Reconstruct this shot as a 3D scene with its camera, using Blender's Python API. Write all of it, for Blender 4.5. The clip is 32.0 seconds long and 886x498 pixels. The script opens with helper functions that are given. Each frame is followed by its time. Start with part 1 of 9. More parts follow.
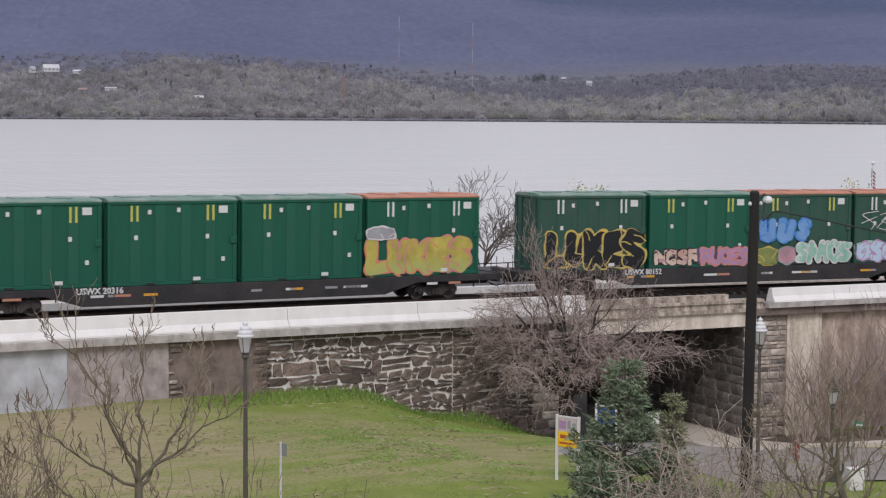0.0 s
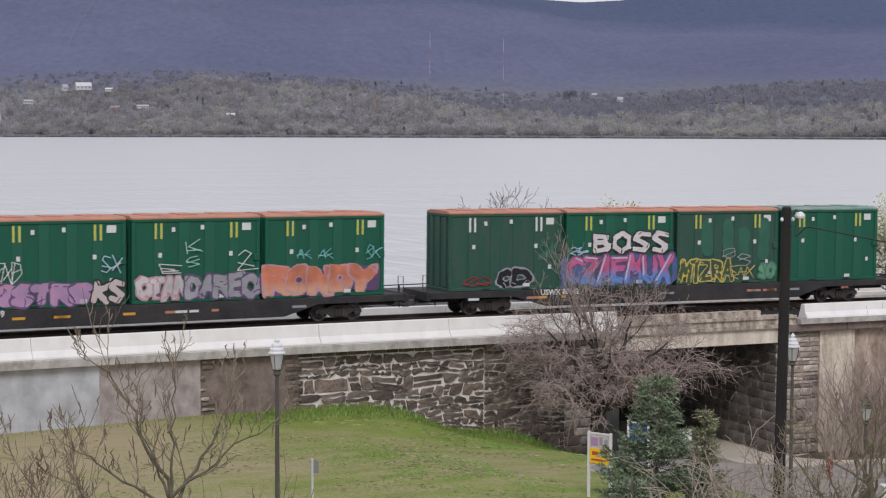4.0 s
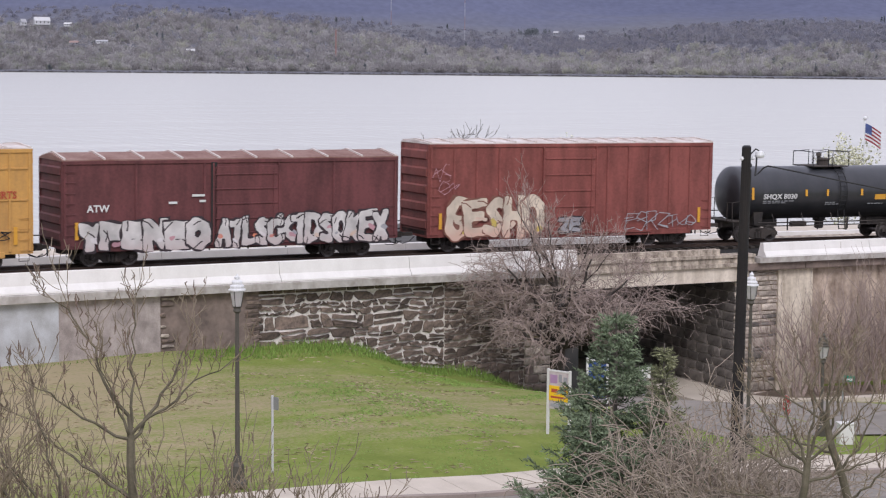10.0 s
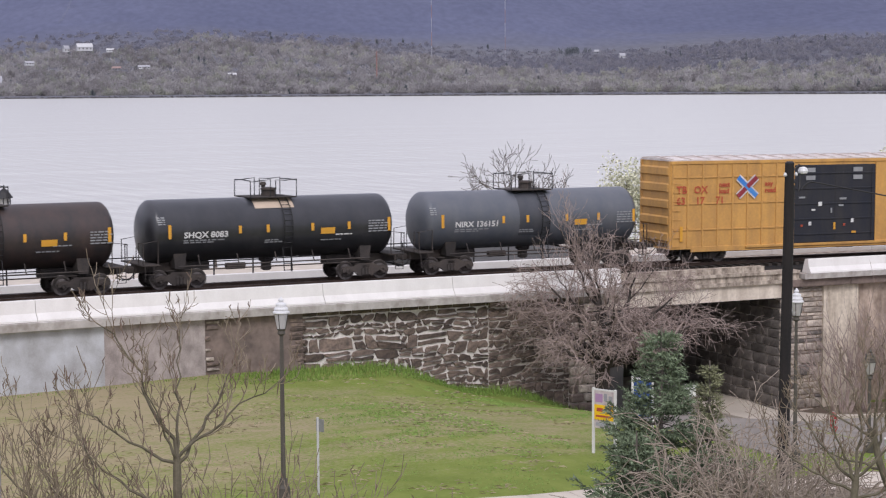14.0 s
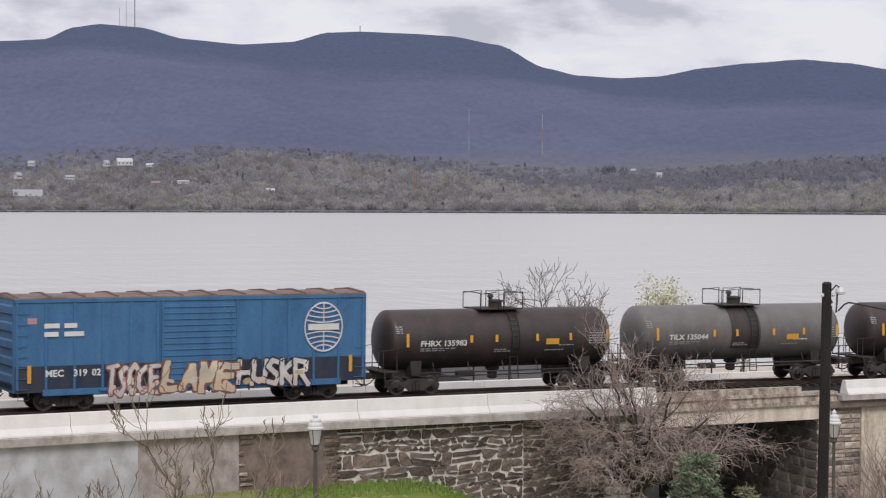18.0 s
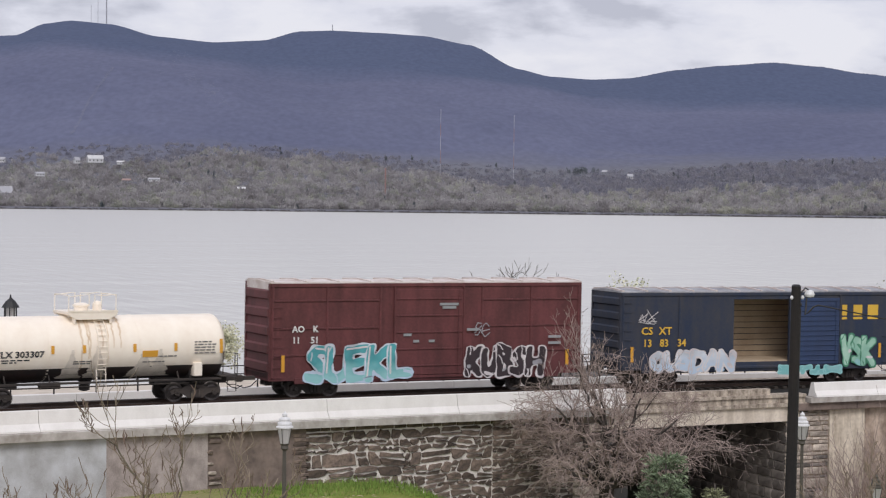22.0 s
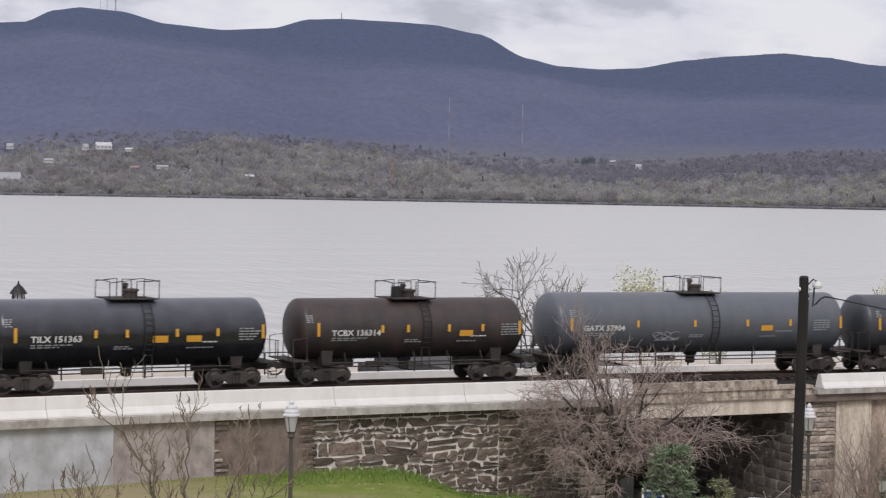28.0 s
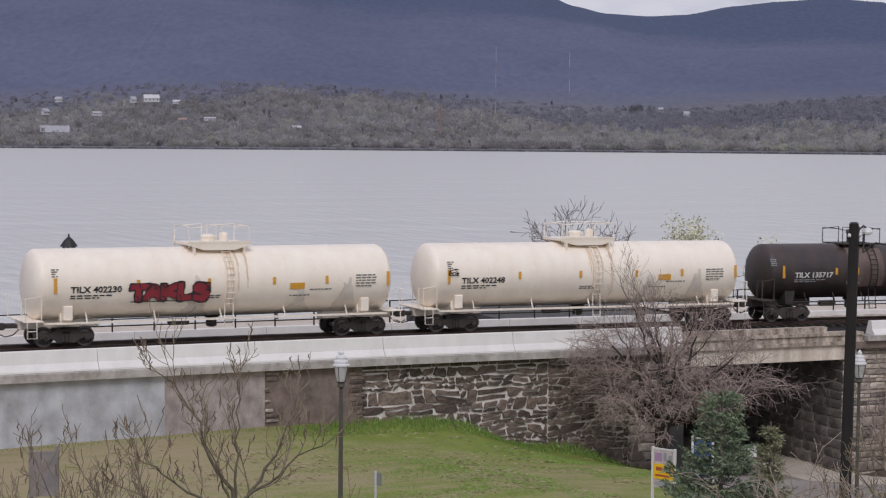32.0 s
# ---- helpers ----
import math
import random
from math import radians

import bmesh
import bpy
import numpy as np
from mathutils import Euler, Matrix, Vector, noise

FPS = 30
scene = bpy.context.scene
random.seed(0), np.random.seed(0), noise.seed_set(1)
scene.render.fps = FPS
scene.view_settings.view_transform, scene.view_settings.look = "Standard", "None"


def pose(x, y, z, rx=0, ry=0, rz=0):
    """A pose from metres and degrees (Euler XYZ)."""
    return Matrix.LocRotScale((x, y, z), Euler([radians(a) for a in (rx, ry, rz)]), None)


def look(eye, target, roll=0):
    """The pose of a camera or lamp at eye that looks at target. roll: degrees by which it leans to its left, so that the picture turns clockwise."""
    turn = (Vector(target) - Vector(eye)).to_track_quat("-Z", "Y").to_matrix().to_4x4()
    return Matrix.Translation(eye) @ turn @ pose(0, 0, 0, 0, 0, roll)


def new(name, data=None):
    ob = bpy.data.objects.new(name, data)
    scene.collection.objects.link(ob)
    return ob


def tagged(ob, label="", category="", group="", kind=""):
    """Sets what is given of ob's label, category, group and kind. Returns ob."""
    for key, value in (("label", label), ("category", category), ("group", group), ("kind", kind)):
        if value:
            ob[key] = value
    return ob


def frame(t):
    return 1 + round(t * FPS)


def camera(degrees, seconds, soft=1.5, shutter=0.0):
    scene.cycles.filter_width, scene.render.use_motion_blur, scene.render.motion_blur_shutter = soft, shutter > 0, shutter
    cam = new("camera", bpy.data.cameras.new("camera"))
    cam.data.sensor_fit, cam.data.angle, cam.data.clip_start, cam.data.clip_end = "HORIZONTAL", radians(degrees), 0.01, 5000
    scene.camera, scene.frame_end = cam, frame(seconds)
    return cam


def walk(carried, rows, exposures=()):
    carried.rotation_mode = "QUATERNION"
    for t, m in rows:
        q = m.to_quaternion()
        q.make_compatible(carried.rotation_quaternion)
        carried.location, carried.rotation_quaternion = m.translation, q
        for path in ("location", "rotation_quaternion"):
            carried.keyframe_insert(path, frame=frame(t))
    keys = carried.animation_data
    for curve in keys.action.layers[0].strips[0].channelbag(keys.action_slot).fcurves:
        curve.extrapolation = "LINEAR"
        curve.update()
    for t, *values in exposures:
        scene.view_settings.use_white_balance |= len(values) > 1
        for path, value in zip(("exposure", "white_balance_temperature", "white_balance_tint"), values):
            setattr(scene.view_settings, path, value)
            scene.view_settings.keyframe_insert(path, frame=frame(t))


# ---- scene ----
cam = camera(26.5, 32.0, 1.2, 0.12)

# the eye stands still; the turn of the head is kept every half second
EYE = (0.0, 0.0, 17.0)
HEAD = [
    (0.0, 85.518, -0.367, -28.246),
    (0.5, 85.458, -0.283, -27.753),
    (1.0, 85.643, -0.176, -27.089),
    (1.5, 85.848, -0.229, -26.898),
    (2.0, 86.001, -0.229, -26.882),
    (2.5, 85.989, -0.328, -27.288),
    (4.5, 86.036, -0.072, -27.216),
    (5.0, 86.262, 0.074, -26.879),
    (5.5, 87.115, 0.225, -27.099),
    (6.0, 87.300, 0.200, -27.220),
    (6.5, 87.233, 0.167, -26.993),
    (7.0, 86.975, -0.052, -27.169),
    (7.5, 86.561, -0.207, -26.772),
    (8.0, 85.233, -0.305, -26.301),
    (8.5, 84.342, -0.612, -27.223),
    (9.0, 84.183, -0.663, -27.625),
    (9.5, 84.033, -0.565, -27.849),
    (10.0, 84.128, -0.504, -28.483),
    (10.5, 84.247, -0.196, -28.100),
    (11.0, 84.064, -0.305, -28.674),
    (11.5, 83.871, -0.172, -28.509),
    (12.0, 83.889, -0.129, -27.911),
    (12.5, 83.888, -0.159, -27.047),
    (13.0, 83.852, 0.025, -26.663),
    (13.5, 84.342, 0.266, -26.962),
    (14.0, 84.746, 0.335, -27.247),
    (14.5, 85.277, 0.428, -27.259),
    (15.0, 86.325, 0.539, -25.859),
    (15.5, 87.020, 0.360, -24.796),
    (17.5, 88.223, -0.084, -25.849),
    (18.0, 88.305, -0.176, -26.122),
    (18.5, 88.384, -0.312, -26.262),
    (19.0, 88.466, -0.366, -26.413),
    (19.5, 88.640, -0.286, -26.193),
    (20.0, 88.568, -0.380, -26.550),
    (20.5, 88.496, -0.367, -26.652),
    (21.0, 88.426, -0.424, -26.987),
    (21.5, 88.385, -0.439, -27.057),
    (22.0, 88.309, -0.640, -26.997),
    (22.5, 88.253, -0.956, -27.182),
    (23.0, 88.186, -0.984, -27.291),
    (23.5, 88.148, -1.046, -27.746),
    (24.0, 88.186, -1.153, -27.940),
    (24.5, 88.148, -1.273, -27.927),
    (26.5, 88.176, -1.099, -28.489),
    (27.0, 88.203, -1.170, -29.011),
    (27.5, 88.257, -1.185, -28.709),
    (28.0, 87.971, -0.992, -26.751),
    (28.5, 87.156, -0.652, -25.239),
    (29.0, 86.702, -0.431, -25.610),
    (29.5, 86.555, -0.320, -25.481),
    (30.0, 86.525, -0.257, -24.746),
    (30.5, 86.603, -0.393, -24.879),
    (31.0, 86.732, -0.406, -25.068),
    (31.5, 86.614, -0.420, -25.323),
    (32.0, 86.416, -0.450, -25.315),
]
walk(cam, [(t, pose(*EYE, a, b, c)) for t, a, b, c in HEAD],
     [(0, 0.0, 6250, 13), (5, 0.03, 6250, 11), (6.5, 0.0, 6250, 11), (8, -0.05, 6350, 15), (9, 0.25, 6180, 13), (10.5, 0.25, 6150, 15), (13.5, 0.25, 6180, 15), (14.2, 0.18, 6200, 15), (15, 0.03, 6200, 14), (17, 0.05, 6480, 12), (18, 0.05, 6480, 11),
      (24, 0.05, 6330, 11), (27, 0.03, 6450, 7), (28.2, 0.0, 6450, 12), (30.2, 0.0, 6300, 14), (31, -0.2, 6200, 14), (32, -0.27, 6200, 14)])

# ---- world and light ----
def build_world():
    w = bpy.data.worlds.new("overcast_sky")
    scene.world = w
    w.use_nodes = True
    nt = w.node_tree
    nt.nodes.clear()
    out = nt.nodes.new("ShaderNodeOutputWorld")
    sky = nt.nodes.new("ShaderNodeTexSky")
    sky.sky_type = "NISHITA"
    sky.sun_disc = False
    sky.sun_elevation, sky.sun_rotation = radians(48), radians(205)
    sky_dim = nt.nodes.new("ShaderNodeMix")
    sky_dim.data_type, sky_dim.blend_type = "RGBA", "MULTIPLY"
    sky_dim.inputs[0].default_value = 1.0
    sky_dim.inputs[7].default_value = (0.1, 0.1, 0.1, 1)
    nt.links.new(sky.outputs[0], sky_dim.inputs[6])
    tc = nt.nodes.new("ShaderNodeTexCoord")
    mp = nt.nodes.new("ShaderNodeMapping")
    mp.inputs["Scale"].default_value = (1.0, 1.0, 2.8)
    nt.links.new(tc.outputs["Generated"], mp.inputs[0])
    big = nt.nodes.new("ShaderNodeTexNoise")
    big.inputs["Scale"].default_value, big.inputs["Detail"].default_value = 12.0, 9.0
    big.inputs["Roughness"].default_value, big.inputs["Distortion"].default_value = 0.54, 0.1
    nt.links.new(mp.outputs[0], big.inputs["Vector"])
    ramp = nt.nodes.new("ShaderNodeValToRGB")
    e = ramp.color_ramp.elements
    e[0].position, e[0].color = 0.39, (0.40, 0.396, 0.455, 1)
    e[1].position, e[1].color = 0.62, (0.648, 0.632, 0.668, 1)
    mid = ramp.color_ramp.elements.new(0.5)
    mid.color = (0.572, 0.564, 0.622, 1)
    nt.links.new(big.outputs[0], ramp.inputs[0])
    mix = nt.nodes.new("ShaderNodeMix")
    mix.data_type = "RGBA"
    mix.inputs[0].default_value = 0.9
    nt.links.new(sky_dim.outputs[2], mix.inputs[6])
    nt.links.new(ramp.outputs[0], mix.inputs[7])
    bg = nt.nodes.new("ShaderNodeBackground")
    bg.inputs[1].default_value = 1.22
    nt.links.new(mix.outputs[2], bg.inputs[0])
    nt.links.new(bg.outputs[0], out.inputs[0])


build_world()
sun = new("sun", bpy.data.lights.new("sun", "SUN"))
sun.data.energy, sun.data.angle, sun.data.color = 1.6, radians(25), (1.0, 0.96, 0.92)
sun.matrix_world = look((-30, -60, 110), (10, 40, 0))
scene.view_settings.exposure = 0.0

# ---- materials ----
def surface(name, base, dark=None, rough=0.75, metal=0.0, grain=18.0, stain=0.9, amount=0.35, bump=0.12, streak=0.0,
            rnd=0.0, island=0.0, spec=0.4, lift=0.02):
    """Grain and stains at two scales, optional downward streaks, and a spread from piece to piece."""
    m = bpy.data.materials.new(name)
    m.use_nodes = True
    nt = m.node_tree
    p = nt.nodes["Principled BSDF"]
    p.inputs["Roughness"].default_value, p.inputs["Metallic"].default_value = rough, metal
    p.inputs["Specular IOR Level"].default_value = spec
    dark = dark or tuple(c * 0.55 for c in base)
    tc = nt.nodes.new("ShaderNodeTexCoord")
    n1 = nt.nodes.new("ShaderNodeTexNoise")
    n1.inputs["Scale"].default_value, n1.inputs["Detail"].default_value = grain, 5.0
    nt.links.new(tc.outputs["Object"], n1.inputs["Vector"])
    n2 = nt.nodes.new("ShaderNodeTexNoise")
    n2.inputs["Scale"].default_value, n2.inputs["Detail"].default_value = stain, 4.0
    mp = nt.nodes.new("ShaderNodeMapping")
    nt.links.new(tc.outputs["Object"], mp.inputs[0])
    mp.inputs["Scale"].default_value = (1, 1, 1) if not streak else (3.0, 3.0, 3.0 * (1 - streak))
    nt.links.new(mp.outputs[0], n2.inputs["Vector"])
    add = nt.nodes.new("ShaderNodeMath")
    add.operation = "MULTIPLY_ADD"
    add.inputs[1].default_value = 0.45
    nt.links.new(n1.outputs[0], add.inputs[0])
    nt.links.new(n2.outputs[0], add.inputs[2])
    rng = nt.nodes.new("ShaderNodeMapRange")
    rng.inputs[1].default_value, rng.inputs[2].default_value = 0.52, 0.95
    rng.inputs[3].default_value, rng.inputs[4].default_value = 0.0, 1.0
    nt.links.new(add.outputs[0], rng.inputs[0])
    amt = nt.nodes.new("ShaderNodeMath")
    amt.operation = "MULTIPLY"
    amt.inputs[1].default_value = min(1.0, amount * 2)
    nt.links.new(rng.outputs[0], amt.inputs[0])
    mix = nt.nodes.new("ShaderNodeMix")
    mix.data_type = "RGBA"
    mix.inputs[6].default_value, mix.inputs[7].default_value = (*base, 1), (*dark, 1)
    nt.links.new(amt.outputs[0], mix.inputs[0])
    col = mix.outputs[2]
    if rnd or island:
        hsv = nt.nodes.new("ShaderNodeHueSaturation")
        r = nt.nodes.new("ShaderNodeMapRange")
        w = rnd or island
        r.inputs[3].default_value, r.inputs[4].default_value = 1 - w, 1 + w
        if rnd:
            nt.links.new(nt.nodes.new("ShaderNodeObjectInfo").outputs["Random"], r.inputs[0])
        else:
            nt.links.new(nt.nodes.new("ShaderNodeNewGeometry").outputs["Random Per Island"], r.inputs[0])
        nt.links.new(r.outputs[0], hsv.inputs["Value"])
        nt.links.new(col, hsv.inputs["Color"])
        col = hsv.outputs[0]
    nt.links.new(col, p.inputs["Base Color"])
    if bump:
        b = nt.nodes.new("ShaderNodeBump")
        b.inputs["Strength"].default_value, b.inputs["Distance"].default_value = bump, lift
        nt.links.new(add.outputs[0], b.inputs["Height"])
        nt.links.new(b.outputs[0], p.inputs["Normal"])
    return m


def paint(name, base, dirt=(0.10, 0.085, 0.07), rough=0.5, amount=0.22, streak=0.75):
    return surface(name, base, dirt, rough, 0.0, 9.0, 0.55, amount, 0.03, streak, spec=0.35)


CONCRETE = surface("white_concrete", (0.80, 0.775, 0.745), (0.58, 0.55, 0.515), 0.85, 0, 14, 0.5, 0.2, 0.1, 0.5)
CONCRETE_GREY = surface("render_grey", (0.555, 0.575, 0.60), (0.33, 0.325, 0.325), 0.9, 0, 34, 0.45, 0.5, 0.8, 0.2)
CONCRETE_TAN = surface("render_tan", (0.46, 0.40, 0.375), (0.25, 0.215, 0.2), 0.9, 0, 24, 0.8, 0.55, 0.6, 0.3)
CONCRETE_OLD = surface("weathered_concrete", (0.60, 0.52, 0.43), (0.15, 0.118, 0.092), 0.9, 0, 9, 1.1, 0.6, 0.3, 0.75)
CONCRETE_CREAM = surface("cream_concrete", (0.76, 0.68, 0.575), (0.44, 0.37, 0.295), 0.9, 0, 8, 0.6, 0.4, 0.15, 0.8)
MORTAR = surface("lime_mortar", (0.85, 0.80, 0.745), (0.5, 0.45, 0.40), 0.95, 0, 9, 1.6, 0.4, 0.5)
FOOTING = surface("grey_footing_concrete", (0.50, 0.47, 0.44), (0.28, 0.25, 0.22), 0.9, 0, 6, 0.7, 0.45, 0.3, 0.3)
MORTAR_SOOT = surface("sooty_mortar", (0.72, 0.655, 0.59), (0.27, 0.235, 0.2), 0.95, 0, 14, 0.8, 0.5, 0.4)
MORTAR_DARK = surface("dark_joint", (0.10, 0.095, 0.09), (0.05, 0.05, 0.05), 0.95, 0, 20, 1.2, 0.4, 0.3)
STONE = surface("dark_field_stone", (0.225, 0.168, 0.134), (0.068, 0.054, 0.047), 0.9, 0, 11, 3.0, 0.65, 1.4, rnd=0.45)
STONE_LIGHT = surface("pale_ashlar_stone", (0.64, 0.56, 0.475), (0.2, 0.165, 0.138), 0.9, 0, 9, 1.8, 0.6, 1.0, rnd=0.35)
# darker copy of the pale ashlar: underpass shade and soot in its colour
STONE_SHADE_SOOT = surface("shade_and_soot_ashlar", (0.27, 0.24, 0.215), (0.085, 0.076, 0.07), 0.95, 0, 4, 0.8, 0.6, 0.8, rnd=0.4)
STONE_BROWN = surface("brown_ashlar", (0.26, 0.20, 0.17), (0.11, 0.086, 0.075), 0.9, 0, 6, 1.2, 0.45, 0.5)
PLASTER_OLD = surface("dripped_old_plaster", (0.82, 0.73, 0.60), (0.42, 0.35, 0.27), 0.9, 0, 5, 0.8, 0.5, 0.3, 0.85)
WING = surface("stained_wing_concrete", (0.62, 0.50, 0.40), (0.23, 0.17, 0.13), 0.9, 0, 4, 0.7, 0.6, 0.4, 0.8)
SOIL = surface("leaf_littered_soil", (0.24, 0.185, 0.14), (0.13, 0.10, 0.075), 0.95, 0, 12, 0.9, 0.5, 0.4)
ASPHALT = surface("asphalt", (0.29, 0.262, 0.232), (0.18, 0.162, 0.143), 0.9, 0, 60, 0.7, 0.4, 0.15)
WALKWAY = surface("pavement_concrete", (0.62, 0.55, 0.465), (0.43, 0.375, 0.31), 0.9, 0, 25, 0.8, 0.35, 0.15)
# near-black: shade round rails and under wagons is put into this colour
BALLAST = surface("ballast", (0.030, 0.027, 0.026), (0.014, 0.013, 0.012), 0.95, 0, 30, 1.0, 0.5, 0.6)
RAIL = surface("rail_steel", (0.10, 0.07, 0.055), (0.05, 0.035, 0.03), 0.55, 0.6, 20, 2, 0.4, 0.05)
IRON = surface("black_iron", (0.016, 0.016, 0.018), (0.03, 0.028, 0.026), 0.55, 0.0, 25, 2, 0.4, 0.05)
UNDER = surface("underframe_grime", (0.035, 0.031, 0.03), (0.075, 0.06, 0.05), 0.85, 0.0, 12, 1.2, 0.45, 0.1, rnd=0.3)
STEEL = surface("worn_wheel_steel", (0.17, 0.15, 0.14), (0.06, 0.05, 0.045), 0.5, 0.7, 15, 2, 0.5, 0.03)


# ---- shaping kit ----
class Shape:
    """Gathers faces of one part."""

    def __init__(self):
        self.v, self.f, self.smooth = [], [], False

    def add(self, verts, faces):
        n = len(self.v)
        self.v += [tuple(p) for p in verts]
        self.f += [tuple(i + n for i in face) for face in faces]
        return self

    def box(self, x0, x1, y0, y1, z0, z1, c=0.0):
        if c <= 0:
            v = [(x, y, z) for x in (x0, x1) for y in (y0, y1) for z in (z0, z1)]
            return self.add(v, [(0, 1, 3, 2), (4, 6, 7, 5), (0, 4, 5, 1), (2, 3, 7, 6), (0, 2, 6, 4), (1, 5, 7, 3)])
        v, f = [], []
        idx = {}
        for i, x in enumerate((x0, x1)):
            for j, y in enumerate((y0, y1)):
                for k, z in enumerate((z0, z1)):
                    sx, sy, sz = (c if i == 0 else -c), (c if j == 0 else -c), (c if k == 0 else -c)
                    for a, q in enumerate(((x, y + sy, z + sz), (x + sx, y, z + sz), (x + sx, y + sy, z))):
                        idx[i, j, k, a] = len(v)
                        v.append(q)
        g = idx
        for s in (0, 1):
            q = [(g[s, 0, 0, 0], g[s, 0, 1, 0], g[s, 1, 1, 0], g[s, 1, 0, 0])]
            q += [(g[0, s, 0, 1], g[1, s, 0, 1], g[1, s, 1, 1], g[0, s, 1, 1])]
            q += [(g[0, 0, s, 2], g[0, 1, s, 2], g[1, 1, s, 2], g[1, 0, s, 2])]
            f += [face if s == 0 else face[::-1] for face in q]
        for a in (0, 1):
            for b in (0, 1):
                f.append((g[a, b, 0, 0], g[a, b, 1, 0], g[a, b, 1, 1], g[a, b, 0, 1]))
                f.append((g[a, 0, b, 0], g[a, 1, b, 0], g[a, 1, b, 2], g[a, 0, b, 2]))
                f.append((g[0, a, b, 1], g[1, a, b, 1], g[1, a, b, 2], g[0, a, b, 2]))
                for k in (0, 1):
                    f.append((g[a, b, k, 0], g[a, b, k, 1], g[a, b, k, 2]))
        return self.add(v, f)

    def tube(self, p0, p1, r0, r1=None, n=8, caps=True):
        r1 = r0 if r1 is None else r1
        p0, p1 = Vector(p0), Vector(p1)
        d = (p1 - p0)
        if d.length < 1e-6:
            return self
        d.normalize()
        a = d.cross(Vector((0, 0, 1)) if abs(d.z) < 0.9 else Vector((1, 0, 0))).normalized()
        b = d.cross(a)
        v = [p + (a * math.cos(2 * math.pi * i / n) + b * math.sin(2 * math.pi * i / n)) * r for p, r in ((p0, r0), (p1, r1)) for i in range(n)]
        f = [(i, (i + 1) % n, n + (i + 1) % n, n + i) for i in range(n)]
        if caps:
            f += [tuple(range(n))[::-1], tuple(range(n, 2 * n))]
        return self.add(v, f)

    def path(self, pts, r, n=6):
        return self.sweep([Vector(p) for p in pts], [r] * len(pts), n)

    def sweep(self, pts, radii, n=6):
        """One connected tube through the points."""
        v, f = [], []
        a = None
        for i, p in enumerate(pts):
            d = (pts[min(i + 1, len(pts) - 1)] - pts[max(i - 1, 0)]).normalized()
            if a is None:
                a = d.cross(Vector((0, 0, 1)) if abs(d.z) < 0.9 else Vector((1, 0, 0))).normalized()
            else:
                a = (a - d * a.dot(d)).normalized()
            b = d.cross(a)
            v += [p + (a * math.cos(math.tau * k / n) + b * math.sin(math.tau * k / n)) * radii[i] for k in range(n)]
        for i in range(len(pts) - 1):
            f += [(i * n + k, i * n + (k + 1) % n, (i + 1) * n + (k + 1) % n, (i + 1) * n + k) for k in range(n)]
        f += [tuple(range(n))[::-1], tuple(range((len(pts) - 1) * n, len(pts) * n))]
        return self.add(v, f)

    def lathe(self, profile, centre=(0, 0, 0), n=16):
        """profile: (radius, height) pairs turned about z."""
        cx, cy, cz = centre
        v = [(cx + r * math.cos(2 * math.pi * i / n), cy + r * math.sin(2 * math.pi * i / n), cz + h) for r, h in profile for i in range(n)]
        f = [(k * n + i, k * n + (i + 1) % n, (k + 1) * n + (i + 1) % n, (k + 1) * n + i) for k in range(len(profile) - 1) for i in range(n)]
        f += [tuple(range(n))[::-1], tuple(range((len(profile) - 1) * n, len(profile) * n))]
        return self.add(v, f)

    def prism(self, poly, y0, y1):
        """poly: (x, z) corners, drawn through y0..y1."""
        n = len(poly)
        v = [(x, y, z) for y in (y0, y1) for x, z in poly]
        f = [(i, (i + 1) % n, n + (i + 1) % n, n + i) for i in range(n)]
        return self.add(v, f + [tuple(range(n))[::-1], tuple(range(n, 2 * n))])

    def data(self, name, material):
        me = bpy.data.meshes.new(name)
        me.from_pydata(self.v, [], self.f)
        if self.smooth:
            for p in me.polygons:
                p.use_smooth = True
        me.materials.append(material)
        me.update()
        return me


MESHES = {}


def part(name, shape, material, parent=None, label="", m=None, key=None):
    """One mesh object, under a thing or under a part; parts with the same key share their mesh."""
    if key is not None and key in MESHES:
        me = MESHES[key]
    else:
        me = shape.data(name, material) if isinstance(shape, Shape) else shape
        if key is not None:
            MESHES[key] = me
    ob = new(name, me)
    if parent is not None:
        ob.parent = parent
    if m is not None:
        ob.matrix_basis = m
    if label:
        tagged(ob, label)
    return ob


def thing(name, label, category, group="", kind="", m=None):
    ob = new(name)
    ob.empty_display_size = 0.3
    tagged(ob, label, category, group, kind)
    if m is not None:
        ob.matrix_basis = m
    return ob


FONT_MESHES = {}


def letters(text, height, material, parent, m, name="lettering", wide=1.0, label=""):
    """Flat lettering in the built-in font, its lower left corner at m."""
    key = (text, height, wide, material.name)
    if key not in FONT_MESHES:
        c = bpy.data.curves.new("lettering", "FONT")
        c.body, c.size, c.resolution_u, c.offset = text, height / 0.7, 2, 0.011
        ob = bpy.data.objects.new("lettering", c)
        scene.collection.objects.link(ob)
        me = bpy.data.meshes.new_from_object(ob.evaluated_get(bpy.context.evaluated_depsgraph_get()))
        bpy.data.objects.remove(ob)
        for v in me.vertices:
            v.co.x *= wide
        me.materials.clear()
        me.materials.append(material)
        FONT_MESHES[key] = me
    return part(name, FONT_MESHES[key], material, parent, label, m)


def plate(parent, material, x0, x1, z0, z1, y, name="decal", label=""):
    """A thin flat plate on a side that faces -y."""
    return part(name, Shape().box(x0, x1, y - 0.012, y, z0, z1), material, parent, label)


# ---- the line of the railway: a shallow curve between two straights ----
BEND, TURN_R = 60.0, 315.0
REF_X, REF_Y = 40.0, 77.8
